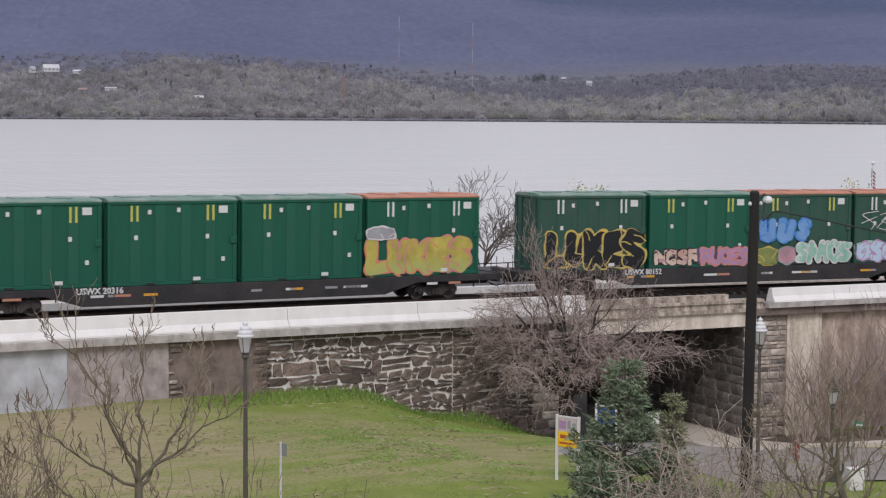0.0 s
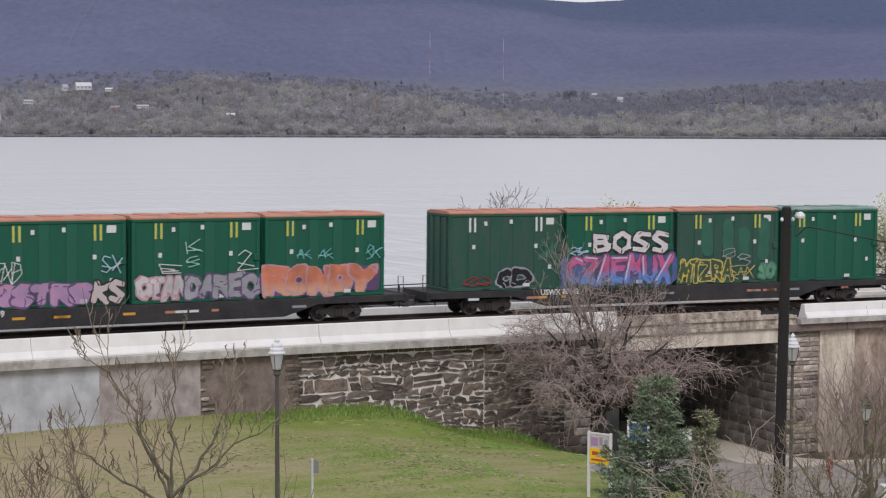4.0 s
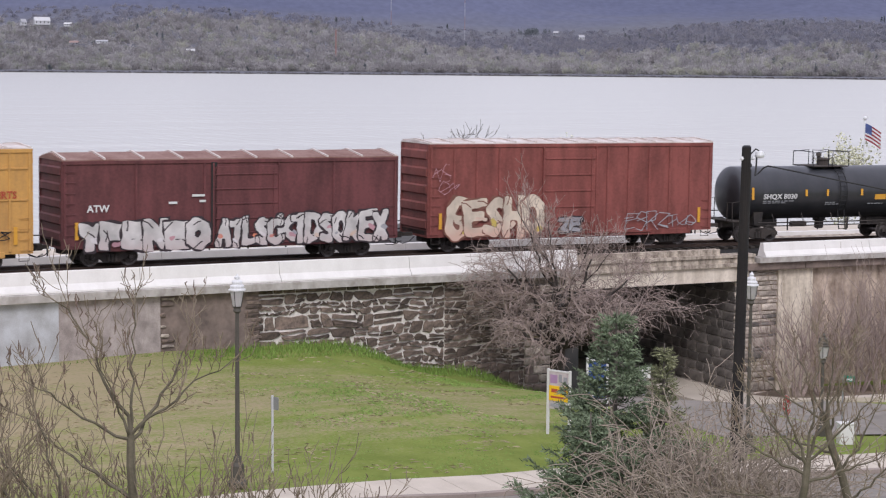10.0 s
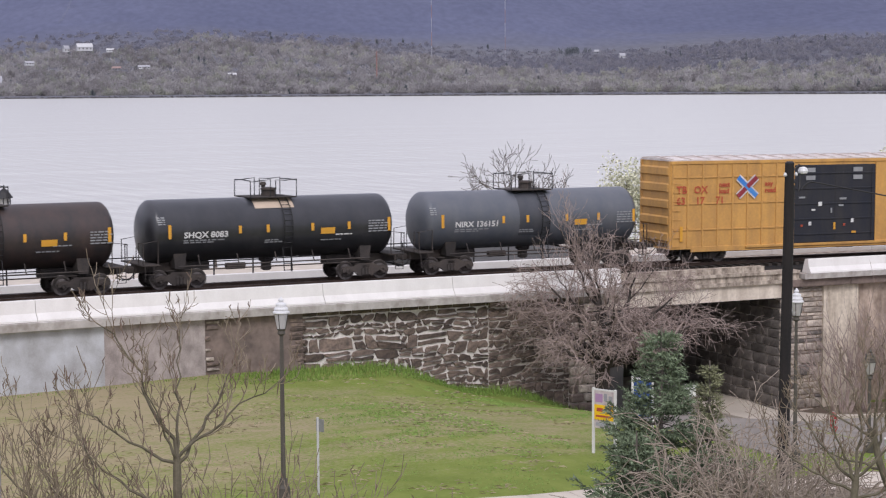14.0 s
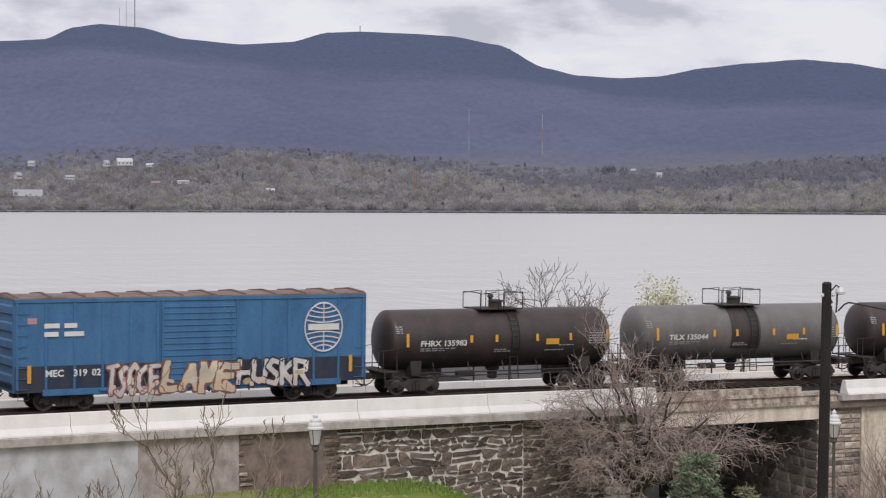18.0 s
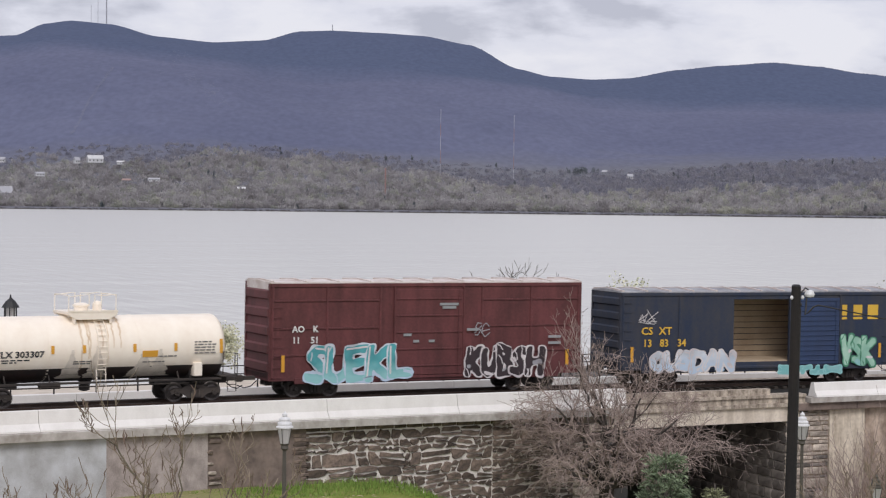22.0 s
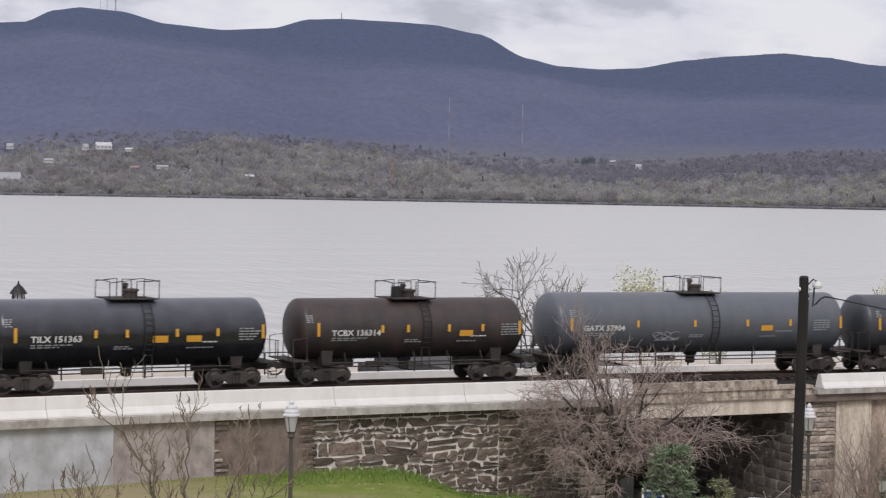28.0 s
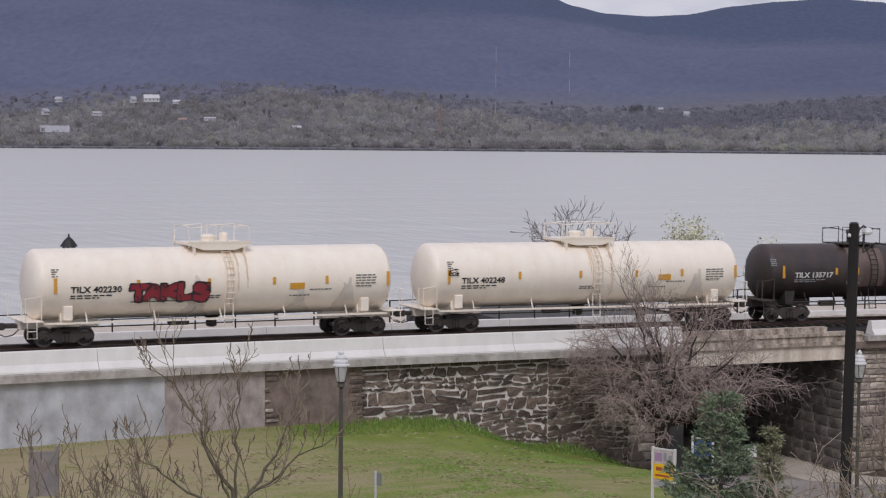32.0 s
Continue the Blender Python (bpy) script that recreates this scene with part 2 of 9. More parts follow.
RAIL_Z, GRADE = 7.66, 0.008
SPEED = 12.387


def along(s, off=0.0):
    """Point on the line at s metres, off metres towards the river from the near side of the cars."""
    c = max(-BEND, min(BEND, s))
    th = c / TURN_R
    r = TURN_R + off
    x, y = REF_X + r * math.sin(th), REF_Y - TURN_R + r * math.cos(th)
    d = s - c
    return x + d * math.cos(th), y - d * math.sin(th), RAIL_Z - GRADE * c


def car_pose(s, off=1.55):
    x, y, z = along(s, off)
    c = max(-BEND, min(BEND, s))
    return pose(x, y, z, 0, math.degrees(math.atan(GRADE)) if abs(s) < BEND else 0, -math.degrees(c / TURN_R))


def at_line(s, off, z):
    x, y, _ = along(s, off)
    return x, y, z


def line_pose(s, off, z):
    x, y, _ = along(s, off)
    return pose(x, y, z, 0, 0, -math.degrees(max(-BEND, min(BEND, s)) / TURN_R))


def ribbon(s_values, section, grade=0.0):
    """A bar that follows the line; section: (off, z) corners in order round it; grade: its fall along the line."""
    sh, n = Shape(), len(section)
    v = [at_line(s, o, z - grade * s) for s in s_values for o, z in section]
    f = [(k * n + i, k * n + (i + 1) % n, (k + 1) * n + (i + 1) % n, (k + 1) * n + i) for k in range(len(s_values) - 1) for i in range(n)]
    f += [tuple(range(n))[::-1], tuple(range((len(s_values) - 1) * n, len(s_values) * n))]
    return sh.add(v, f)


def steps(a, b, d):
    n = max(1, round((b - a) / d))
    return [a + (b - a) * i / n for i in range(n + 1)]


MOVERS = []          # (thing, place along the line at 16 s, pose in the car's space)


# ---- ground, river, far shore, mountains ----
SPOTS = [(21, 51.4, 4.1), (23, 53.3, 3.95), (40.6, 52, 3.25), (34, 74.8, 4.4), (21, 74.4, 4.4), (27, 74.8, 4.5), (40.7, 74.8, 2.8),
         (45.8, 74.8, 1.2), (50, 74.5, 0.22), (56, 74.4, 0.1), (56, 62, 1.5), (66, 74, 0.4), (5, 73, 4.4), (0, 55, 4.3), (12, 47, 4.2),
         (30, 47, 3.7), (45, 48, 2.9), (60, 48, 2.4), (30, 62, 4.35), (20, 62, 4.45), (38, 63, 3.5), (45, 63, 2.4), (26, 38, 4.8),
         (12, 34, 5.7), (0, 34, 6.0), (36, 34, 5.2), (52, 36, 4.2), (0, 15, 8.4), (22, 15, 8.2), (45, 15, 7.0), (-40, 64, 4.6),
         (-40, 20, 8.0), (95, 66, 1.6), (95, 30, 4.0), (0, 0, 9.5), (40, 0, 9.0), (-80, 60, 5), (140, 40, 2.5), (0, -60, 12), (-120, -60, 12), (120, -60, 9)]
SX, SY, SZ = (np.array([p[i] for p in SPOTS], float) for i in range(3))


def lie(x, y):
    """Height of the town side of the ground."""
    d2 = (SX - x) ** 2 + (SY - y) ** 2 + 6.0
    w = d2 ** -1.7
    return float((w * SZ).sum() / w.sum())


def line_y(x):
    """y of the retaining wall's face at x."""
    best = min(steps(-60, 60, 1.0), key=lambda s: abs(along(s, -3)[0] - x)) if -20 < x < 100 else None
    if best is None:
        s = (x - REF_X) * 1.02
        return along(s, -3)[1]
    return along(best, -3)[1]


def lawn_material():
    """Short grass with straw thatch: streaks of dry growth, tufts, and broad drier and greener parts."""
    m = surface("lawn", (0.212, 0.252, 0.062), (0.15, 0.192, 0.042), 0.95, 0, 7.0, 0.9, 0.5, 0.6, spec=0.1)
    nt = m.node_tree
    p = nt.nodes["Principled BSDF"]
    green = p.inputs["Base Color"].links[0].from_socket
    tc = nt.nodes.new("ShaderNodeTexCoord")

    def wave(scale, stretch, detail):
        mp = nt.nodes.new("ShaderNodeMapping")
        mp.inputs["Scale"].default_value = stretch
        mp.inputs["Rotation"].default_value = (0, 0, radians(6))
        nt.links.new(tc.outputs["Object"], mp.inputs[0])
        n = nt.nodes.new("ShaderNodeTexNoise")
        n.inputs["Scale"].default_value, n.inputs["Detail"].default_value = scale, detail
        nt.links.new(mp.outputs[0], n.inputs["Vector"])
        return n.outputs[0]

    def maths(op, a, b):
        k = nt.nodes.new("ShaderNodeMath")
        k.operation = op
        for i, q in enumerate((a, b)):
            if isinstance(q, (int, float)):
                k.inputs[i].default_value = q
            else:
                nt.links.new(q, k.inputs[i])
        return k.outputs[0]

    def span(src, a, b, lo, hi):
        r = nt.nodes.new("ShaderNodeMapRange")
        for i, q in enumerate((a, b, lo, hi)):
            r.inputs[i + 1].default_value = q
        nt.links.new(src, r.inputs[0])
        return r.outputs[0]

    sep = nt.nodes.new("ShaderNodeSeparateXYZ")
    nt.links.new(tc.outputs["Object"], sep.inputs[0])
    broad, streaks, tufts = wave(0.11, (0.6, 1.6, 1), 3), wave(0.9, (0.35, 1.5, 1), 4), wave(11.0, (0.55, 1.2, 1), 5)
    dry = maths("ADD", maths("MULTIPLY", broad, 1.1), maths("ADD", maths("MULTIPLY", streaks, 0.9), maths("MULTIPLY", tufts, 1.25)))
    dry = maths("ADD", dry, span(sep.outputs["X"], 10, 40, 0.26, -0.08))
    dry = maths("ADD", dry, span(sep.outputs["Y"], 53.5, 61, -0.24, 0.02))
    dry = maths("SUBTRACT", dry, maths("MULTIPLY", span(sep.outputs["Y"], 67.5, 71, 0.0, 0.25), span(sep.outputs["X"], 23, 29, 0.0, 1.0)))
    dry = maths("ADD", dry, maths("MULTIPLY", span(sep.outputs["Y"], 68.0, 72.5, 0.0, 0.16), span(sep.outputs["X"], 29.5, 27, 0.0, 1.0)))
    mix = nt.nodes.new("ShaderNodeMix")
    mix.data_type = "RGBA"
    mix.inputs[7].default_value = (0.355, 0.285, 0.185, 1)
    nt.links.new(span(dry, 1.46, 1.98, 0.0, 0.9), mix.inputs[0])
    nt.links.new(green, mix.inputs[6])
    nt.links.new(mix.outputs[2], p.inputs["Base Color"])
    return m


GRASS = lawn_material()
BANK = surface("bank_gravel", (0.2, 0.19, 0.17), (0.12, 0.13, 0.08), 0.95, 0, 5, 0.2, 0.5, 0.3, spec=0.1)


def make_ground():
    sh = Shape()
    xs = [-400, -250, -150, -90, -60, -40, -25] + [-15 + 2.0 * i for i in range(51)] + [95, 110, 130, 170, 250, 400]
    rows = []
    for x in xs:
        edge = line_y(x) + 0.6
        ys = [-300, -200, -120, -70, -40, -20, -8] + [0 + (edge * i / 36) for i in range(37)]
        rows.append([(x, y, lie(x, y)) for y in ys])
    n = len(rows[0])
    sh.add([p for r in rows for p in r], [(i * n + j, (i + 1) * n + j, (i + 1) * n + j + 1, i * n + j + 1) for i in range(len(rows) - 1) for j in range(n - 1)])
    sh.smooth = True
    g = part("ground", sh, GRASS)
    tagged(g, "sloping spring lawn, green with dry straw-coloured patches", "ground", kind="structure")
    # the land between the railway and the river
    b = Shape()
    ss = steps(-420, 420, 10)
    sec = [(-2.0, 0.02), (9.0, 0.02), (13.0, 1.9), (62.0, 1.9), (62.0, -1.0)]
    v = [at_line(s, o, z) for s in ss for o, z in sec]
    k = len(sec)
    b.add(v, [(i * k + j, (i + 1) * k + j, (i + 1) * k + j + 1, i * k + j + 1) for i in range(len(ss) - 1) for j in range(k - 1)])
    tagged(part("river_bank", b, BANK), "level gravel and grass bank beside the river", "ground", kind="structure")
    p = ribbon(ss, [(47, 1.85), (47, 2.0), (62.4, 2.0), (62.4, -1.0), (60, -1.0)])
    tagged(part("promenade", p, WALKWAY), "pale concrete promenade along the river edge", "promenade", kind="structure")


def water_material():
    m = bpy.data.materials.new("river_water")
    m.use_nodes = True
    nt = m.node_tree
    p = nt.nodes["Principled BSDF"]
    p.inputs["Base Color"].default_value = (0.61, 0.60, 0.555, 1)
    p.inputs["Roughness"].default_value, p.inputs["IOR"].default_value = 0.25, 1.33
    p.inputs["Specular IOR Level"].default_value = 0.36
    tc = nt.nodes.new("ShaderNodeTexCoord")
    hs = []
    for scale, stretch in ((0.30, (1, 0.22, 1)), (0.03, (0.35, 1.2, 1))):
        mp = nt.nodes.new("ShaderNodeMapping")
        mp.inputs["Scale"].default_value = stretch
        mp.inputs["Rotation"].default_value = (0, 0, radians(24))
        nt.links.new(tc.outputs["Object"], mp.inputs[0])
        n = nt.nodes.new("ShaderNodeTexNoise")
        n.inputs["Scale"].default_value, n.inputs["Detail"].default_value = scale, 5
        nt.links.new(mp.outputs[0], n.inputs["Vector"])
        hs.append(n)
    add = nt.nodes.new("ShaderNodeMath")
    add.operation = "MULTIPLY_ADD"
    add.inputs[1].default_value = 1.5
    nt.links.new(hs[1].outputs[0], add.inputs[0])
    nt.links.new(hs[0].outputs[0], add.inputs[2])
    b = nt.nodes.new("ShaderNodeBump")
    b.inputs["Strength"].default_value, b.inputs["Distance"].default_value = 1.0, 0.55
    nt.links.new(add.outputs[0], b.inputs["Height"])
    nt.links.new(b.outputs[0], p.inputs["Normal"])
    return m


def polar(az, d):
    return d * math.sin(radians(az)), d * math.cos(radians(az))


def smooth(a, b, x):
    t = max(0.0, min(1.0, (x - a) / (b - a)))
    return t * t * (3 - 2 * t)


# skyline as humps: azimuth, elevation in degrees
RIDGE = [(-25, 3.2), (-5, 3.6), (8, 4.05), (11.5, 4.29), (13.2, 4.39), (14.2, 4.45), (15.0, 4.82), (15.8, 4.94), (17.0, 4.86), (18.3, 4.53), (20, 4.40), (21.5, 4.50),
         (22.6, 4.80), (23.6, 4.84), (25, 4.79), (26.3, 4.72), (27.8, 4.45), (29.2, 3.75), (30.2, 3.52), (31.5, 3.45), (32.6, 3.5), (34.0, 3.75),
         (35.3, 3.88), (36.9, 3.98), (38.2, 3.86), (39.5, 3.65), (42, 3.3), (50, 2.8), (65, 2.2), (90, 1.6)]
FRONT = [(-25, 2.9), (5, 3.7), (13, 4.1), (15.5, 4.4), (17.5, 4.3), (19.2, 4.1), (20.5, 3.9), (21.6, 3.62), (23.2, 3.48), (25.5, 3.55), (27.5, 3.46), (29.8, 3.28), (31.7, 2.85), (33.5, 2.66), (37, 2.70), (40, 2.7), (55, 2.0), (90, 1.2)]


def curve(table, az):
    for (a, u), (b, v) in zip(table, table[1:]):
        if a <= az <= b:
            t = (az - a) / (b - a)
            t = t * t * (3 - 2 * t) * 0.5 + t * 0.5
            return u + (v - u) * t
    return table[0][1] if az < table[0][0] else table[-1][1]


FAR = 1623.0


def far_z(az, d):
    """Height of the far land: a low wooded shelf, foothills, then the mountain."""
    shelf = 2 + 52 * smooth(FAR, 2500, d) * (0.8 + 0.25 * math.sin(az * 0.33 + 1.0))
    hill = 17 + 3550 * math.tan(radians(curve(FRONT, az)))
    top = 17 + 4350 * math.tan(radians(curve(RIDGE, az)))
    z = shelf + (hill - shelf) * smooth(2350, 3750, d)
    if d > 3450:
        z += (top - hill) * smooth(3450, 4350, d)
    if d > 4350:
        z -= (d - 4350) * 0.5
    x, y = polar(az, d)
    amp = 12.0 * smooth(2400, 3000, d) * (1 - smooth(3500, 4000, d))
    if d < 4360:
        z += amp * noise.fractal(Vector((x / 420, y / 420, 3.3)), 0.9, 2.0, 4)
    return z


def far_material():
    # aerial haze over the mountain is put into the colour as blue
    m = surface("haze_blue_mountain_wood", (0.134, 0.145, 0.217), (0.107, 0.118, 0.184), 0.95, 0, 0.012, 0.0022, 0.45, 0.0, spec=0.05)
    nt = m.node_tree
    p = nt.nodes["Principled BSDF"]
    src = p.inputs["Base Color"].links[0].from_socket
    tc = nt.nodes.new("ShaderNodeTexCoord")
    sep = nt.nodes.new("ShaderNodeSeparateXYZ")
    nt.links.new(tc.outputs["Object"], sep.inputs[0])
    n = nt.nodes.new("ShaderNodeTexNoise")
    n.inputs["Scale"].default_value, n.inputs["Detail"].default_value = 0.006, 4
    nt.links.new(tc.outputs["Object"], n.inputs["Vector"])
    h = nt.nodes.new("ShaderNodeMath")
    h.operation = "MULTIPLY_ADD"
    h.inputs[1].default_value = -60.0
    nt.links.new(n.outputs[0], h.inputs[0])
    nt.links.new(sep.outputs["Z"], h.inputs[2])
    r = nt.nodes.new("ShaderNodeMapRange")
    r.inputs[1].default_value, r.inputs[2].default_value = 15, 55
    nt.links.new(h.outputs[0], r.inputs[0])
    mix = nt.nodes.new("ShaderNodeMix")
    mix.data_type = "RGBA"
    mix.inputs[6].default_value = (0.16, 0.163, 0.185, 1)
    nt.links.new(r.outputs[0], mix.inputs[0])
    # past the front crest the painted haze tone turns darker and bluer
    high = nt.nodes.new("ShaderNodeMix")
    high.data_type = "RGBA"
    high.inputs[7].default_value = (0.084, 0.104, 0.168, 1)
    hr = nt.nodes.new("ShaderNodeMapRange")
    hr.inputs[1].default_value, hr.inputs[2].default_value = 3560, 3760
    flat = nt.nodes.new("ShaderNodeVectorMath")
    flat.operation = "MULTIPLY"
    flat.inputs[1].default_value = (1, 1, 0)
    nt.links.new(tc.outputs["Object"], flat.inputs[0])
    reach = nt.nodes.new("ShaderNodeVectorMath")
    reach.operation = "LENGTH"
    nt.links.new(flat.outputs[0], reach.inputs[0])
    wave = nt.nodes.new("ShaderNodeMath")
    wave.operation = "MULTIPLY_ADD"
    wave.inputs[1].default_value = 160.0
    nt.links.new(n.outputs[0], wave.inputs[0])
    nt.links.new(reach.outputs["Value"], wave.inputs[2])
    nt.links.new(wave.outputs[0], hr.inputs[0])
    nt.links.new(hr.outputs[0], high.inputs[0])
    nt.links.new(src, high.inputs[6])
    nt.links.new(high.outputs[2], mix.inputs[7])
    fine = nt.nodes.new("ShaderNodeTexNoise")
    fine.inputs["Scale"].default_value, fine.inputs["Detail"].default_value = 0.10, 6
    mp = nt.nodes.new("ShaderNodeMapping")
    mp.inputs["Rotation"].default_value = (0, 0, radians(25))
    nt.links.new(tc.outputs["Object"], mp.inputs[0])
    mq = nt.nodes.new("ShaderNodeMapping")
    mq.inputs["Scale"].default_value = (1, 0.4, 1.0)
    nt.links.new(mp.outputs[0], mq.inputs[0])
    nt.links.new(mq.outputs[0], fine.inputs["Vector"])
    fr = nt.nodes.new("ShaderNodeMapRange")
    fr.inputs[1].default_value, fr.inputs[2].default_value, fr.inputs[3].default_value, fr.inputs[4].default_value = 0.3, 0.7, 0.90, 1.10
    nt.links.new(fine.outputs[0], fr.inputs[0])
    hsv = nt.nodes.new("ShaderNodeHueSaturation")
    nt.links.new(mix.outputs[2], hsv.inputs["Color"])
    nt.links.new(fr.outputs[0], hsv.inputs["Value"])
    nt.links.new(hsv.outputs[0], p.inputs["Base Color"])
    return m


def make_distance():
    w = Shape().add([(-4700, 0, 0), (4700, 0, 0), (4700, 4700, 0), (-4700, 4700, 0)], [(0, 1, 2, 3)])
    ob = part("water", w, water_material())
    ob.location = (0, 90, 0)
    tagged(ob, "wide grey river with small wind ripples", "river", kind="structure")
    sh = Shape()
    azs = [-50 + 2 * i for i in range(30)] + [10 + 0.2 * i for i in range(161)] + [42 + 2 * i for i in range(30)]
    ds = [FAR - 6, FAR + 4] + [FAR + 40 * i for i in range(1, 22)] + [2480 + 34 * i for i in range(56)] + [4400, 4500, 4650]
    pts = []
    for az in azs:
        for d in ds:
            x, y = polar(az, d)
            pts.append((x, y, -1.0 if d < FAR else far_z(az, d)))
    n = len(ds)
    sh.add(pts, [(i * n + j, (i + 1) * n + j, (i + 1) * n + j + 1, i * n + j + 1) for i in range(len(azs) - 1) for j in range(n - 1)])
    sh.smooth = True
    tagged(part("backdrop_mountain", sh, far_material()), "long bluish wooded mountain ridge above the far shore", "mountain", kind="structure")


make_ground()
make_distance()


def far_bank():
    """Low dark stone bank at the far water's edge."""
    rng, sh = random.Random(31), Shape()
    for i in range(900):
        az = 9 + 34 * i / 900
        x, y = polar(az, FAR - 3 + rng.uniform(-1, 1))
        w, h = rng.uniform(0.6, 1.3), rng.uniform(0.5, 1.7)
        cx, sx = math.cos(radians(az)), -math.sin(radians(az))
        sh.add([(x - cx * w, y - sx * w, -0.3), (x + cx * w, y + sx * w, -0.3), (x + cx * w * 0.7, y + sx * w * 0.7 + 2, h), (x - cx * w * 0.6, y - sx * w * 0.6 + 2, h * rng.uniform(0.6, 1.1))], [(0, 1, 2, 3)])
    tagged(part("shore_rocks", sh, surface("dark_shore_stone", (0.075, 0.07, 0.07), (0.045, 0.042, 0.045), 0.95, 0, 0.8, 0.1, 0.5, 0, island=0.3)), "low dark stone bank along the far water's edge", "rocks", kind="stuff")


far_bank()


def mountain_rocks():
    """Small pale ledges and a cleared line on the mountain's face."""
    rng = random.Random(12)
    sh = Shape()

    def ledge(az, el, size):
        d = next((k for k in range(2500, 4340, 8) if math.degrees(math.atan2(far_z(az, k) - 17, k)) >= el), 4330)
        x, y = polar(az, d)
        z = far_z(az, d)
        cx, sx = math.cos(radians(az)), -math.sin(radians(az))
        w, h = size * rng.uniform(0.5, 1.2), size * rng.uniform(0.4, 0.9)
        pts = [(-w, 0), (-0.3 * w, -0.4 * h), (w, -0.1 * h), (0.6 * w, 0.6 * h), (-0.5 * w, 0.8 * h)]
        sh.add([(x + cx * a, y + sx * a - 2.0 + 1.6 * b, z + 1.8 + 0.9 * b) for a, b in pts], [tuple(range(5))])

    line = [(17.03, 3.62), (16.6, 3.02), (16.27, 2.51), (16.02, 1.92), (15.8, 1.6)]
    for (a, b), (c, d) in zip(line, line[1:]):
        for _ in range(130):
            t = rng.random()
            ledge(a + (c - a) * t + rng.gauss(0, 0.02), b + (d - b) * t, 0.9)
    for az, el, n in ((19.0, 3.95, 12), (19.37, 3.35, 20), (19.9, 2.95, 26), (20.3, 2.6, 10), (18.6, 3.65, 8)):
        for _ in range(n * 3):
            ledge(az + rng.gauss(0, 0.17), el + rng.gauss(0, 0.1), 1.0)
    tagged(part("rock_ledge", sh, surface("pale_ledge", (0.168, 0.177, 0.235), (0.15, 0.16, 0.215), 0.95, 0, 0.05, 0.02, 0.4, 0)), "pale rock ledges and a cleared line on the mountainside", "rock", kind="stuff")


mountain_rocks()


# ---- retaining wall, parapet, bridge, track ----
def make_line():
    ss = steps(-420, 420, 4)
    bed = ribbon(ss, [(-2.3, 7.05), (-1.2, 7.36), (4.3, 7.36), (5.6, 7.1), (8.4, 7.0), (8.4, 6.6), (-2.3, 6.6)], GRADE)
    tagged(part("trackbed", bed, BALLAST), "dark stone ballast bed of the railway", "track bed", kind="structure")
    tr = thing("railway_track", "single railway track of worn steel rails on dark sleepers", "railway track", kind="structure")
    for name, off in (("rail", 0.83), ("rail", 2.27)):
        sh, n = Shape(), 4
        v = []
        for s in ss:
            z = along(s)[2]
            v += [at_line(s, off - 0.04, z - 0.16), at_line(s, off - 0.04, z), at_line(s, off + 0.04, z), at_line(s, off + 0.04, z - 0.16)]
        sh.add(v, [(k * 4 + i, k * 4 + (i + 1) % 4, (k + 1) * 4 + (i + 1) % 4, (k + 1) * 4 + i) for k in range(len(ss) - 1) for i in range(4)])
        part(name, sh, RAIL, tr)
    wood = surface("sleeper_wood", (0.06, 0.05, 0.042), (0.03, 0.026, 0.022), 0.95)
    near = Shape()
    for s in steps(-40, 45, 0.55):
        m = line_pose(s, 1.55, along(s)[2] - 0.29)
        near.add([m @ Vector(p) for p in ((-.11, -1.3, 0), (.11, -1.3, 0), (.11, 1.3, 0), (-.11, 1.3, 0), (-.11, -1.3, .13), (.11, -1.3, .13), (.11, 1.3, .13), (-.11, 1.3, .13))],
                 [(3, 2, 1, 0), (4, 5, 6, 7), (0, 1, 5, 4), (1, 2, 6, 5), (2, 3, 7, 6), (3, 0, 4, 7)])
    tagged(part("sleeper_bed", near, wood, tr), kind="stuff")

    # the wall's core behind the facing
    core = ribbon(steps(-200, 8.2, 2), [(-2.75, -0.5), (-2.75, 6.77), (-1.0, 6.77), (-1.0, -0.5)], GRADE)
    tagged(part("wall_core", core, MORTAR), "pale lime mortar of the old retaining wall", "retaining wall", kind="structure")
    left = ribbon(steps(-200, -17.6, 2), [(-3.02, 2.0), (-3.02, 6.77), (-2.7, 6.77), (-2.7, 2.0)], GRADE)
    tagged(part("wall_rendered_grey", left, CONCRETE_GREY), "pale grey cement-rendered retaining wall with stains", "retaining wall", kind="structure")
    tan = ribbon(steps(-17.6, -13.1, 1.5), [(-3.0, 2.0), (-3.0, 6.77), (-2.7, 6.77), (-2.7, 2.0)], GRADE)
    tagged(part("wall_rendered_tan", tan, CONCRETE_TAN), "buff cement-rendered panel of the retaining wall", "retaining wall", kind="structure")
    brown = ribbon(steps(-13.1, -8.5, 1.5), [(-2.95, 2.0), (-2.95, 6.75), (-2.7, 6.75), (-2.7, 2.0)], GRADE)
    tagged(part("wall_brown_patch", brown, STONE_BROWN), "smooth brown stone panel of the retaining wall", "retaining wall", kind="structure")


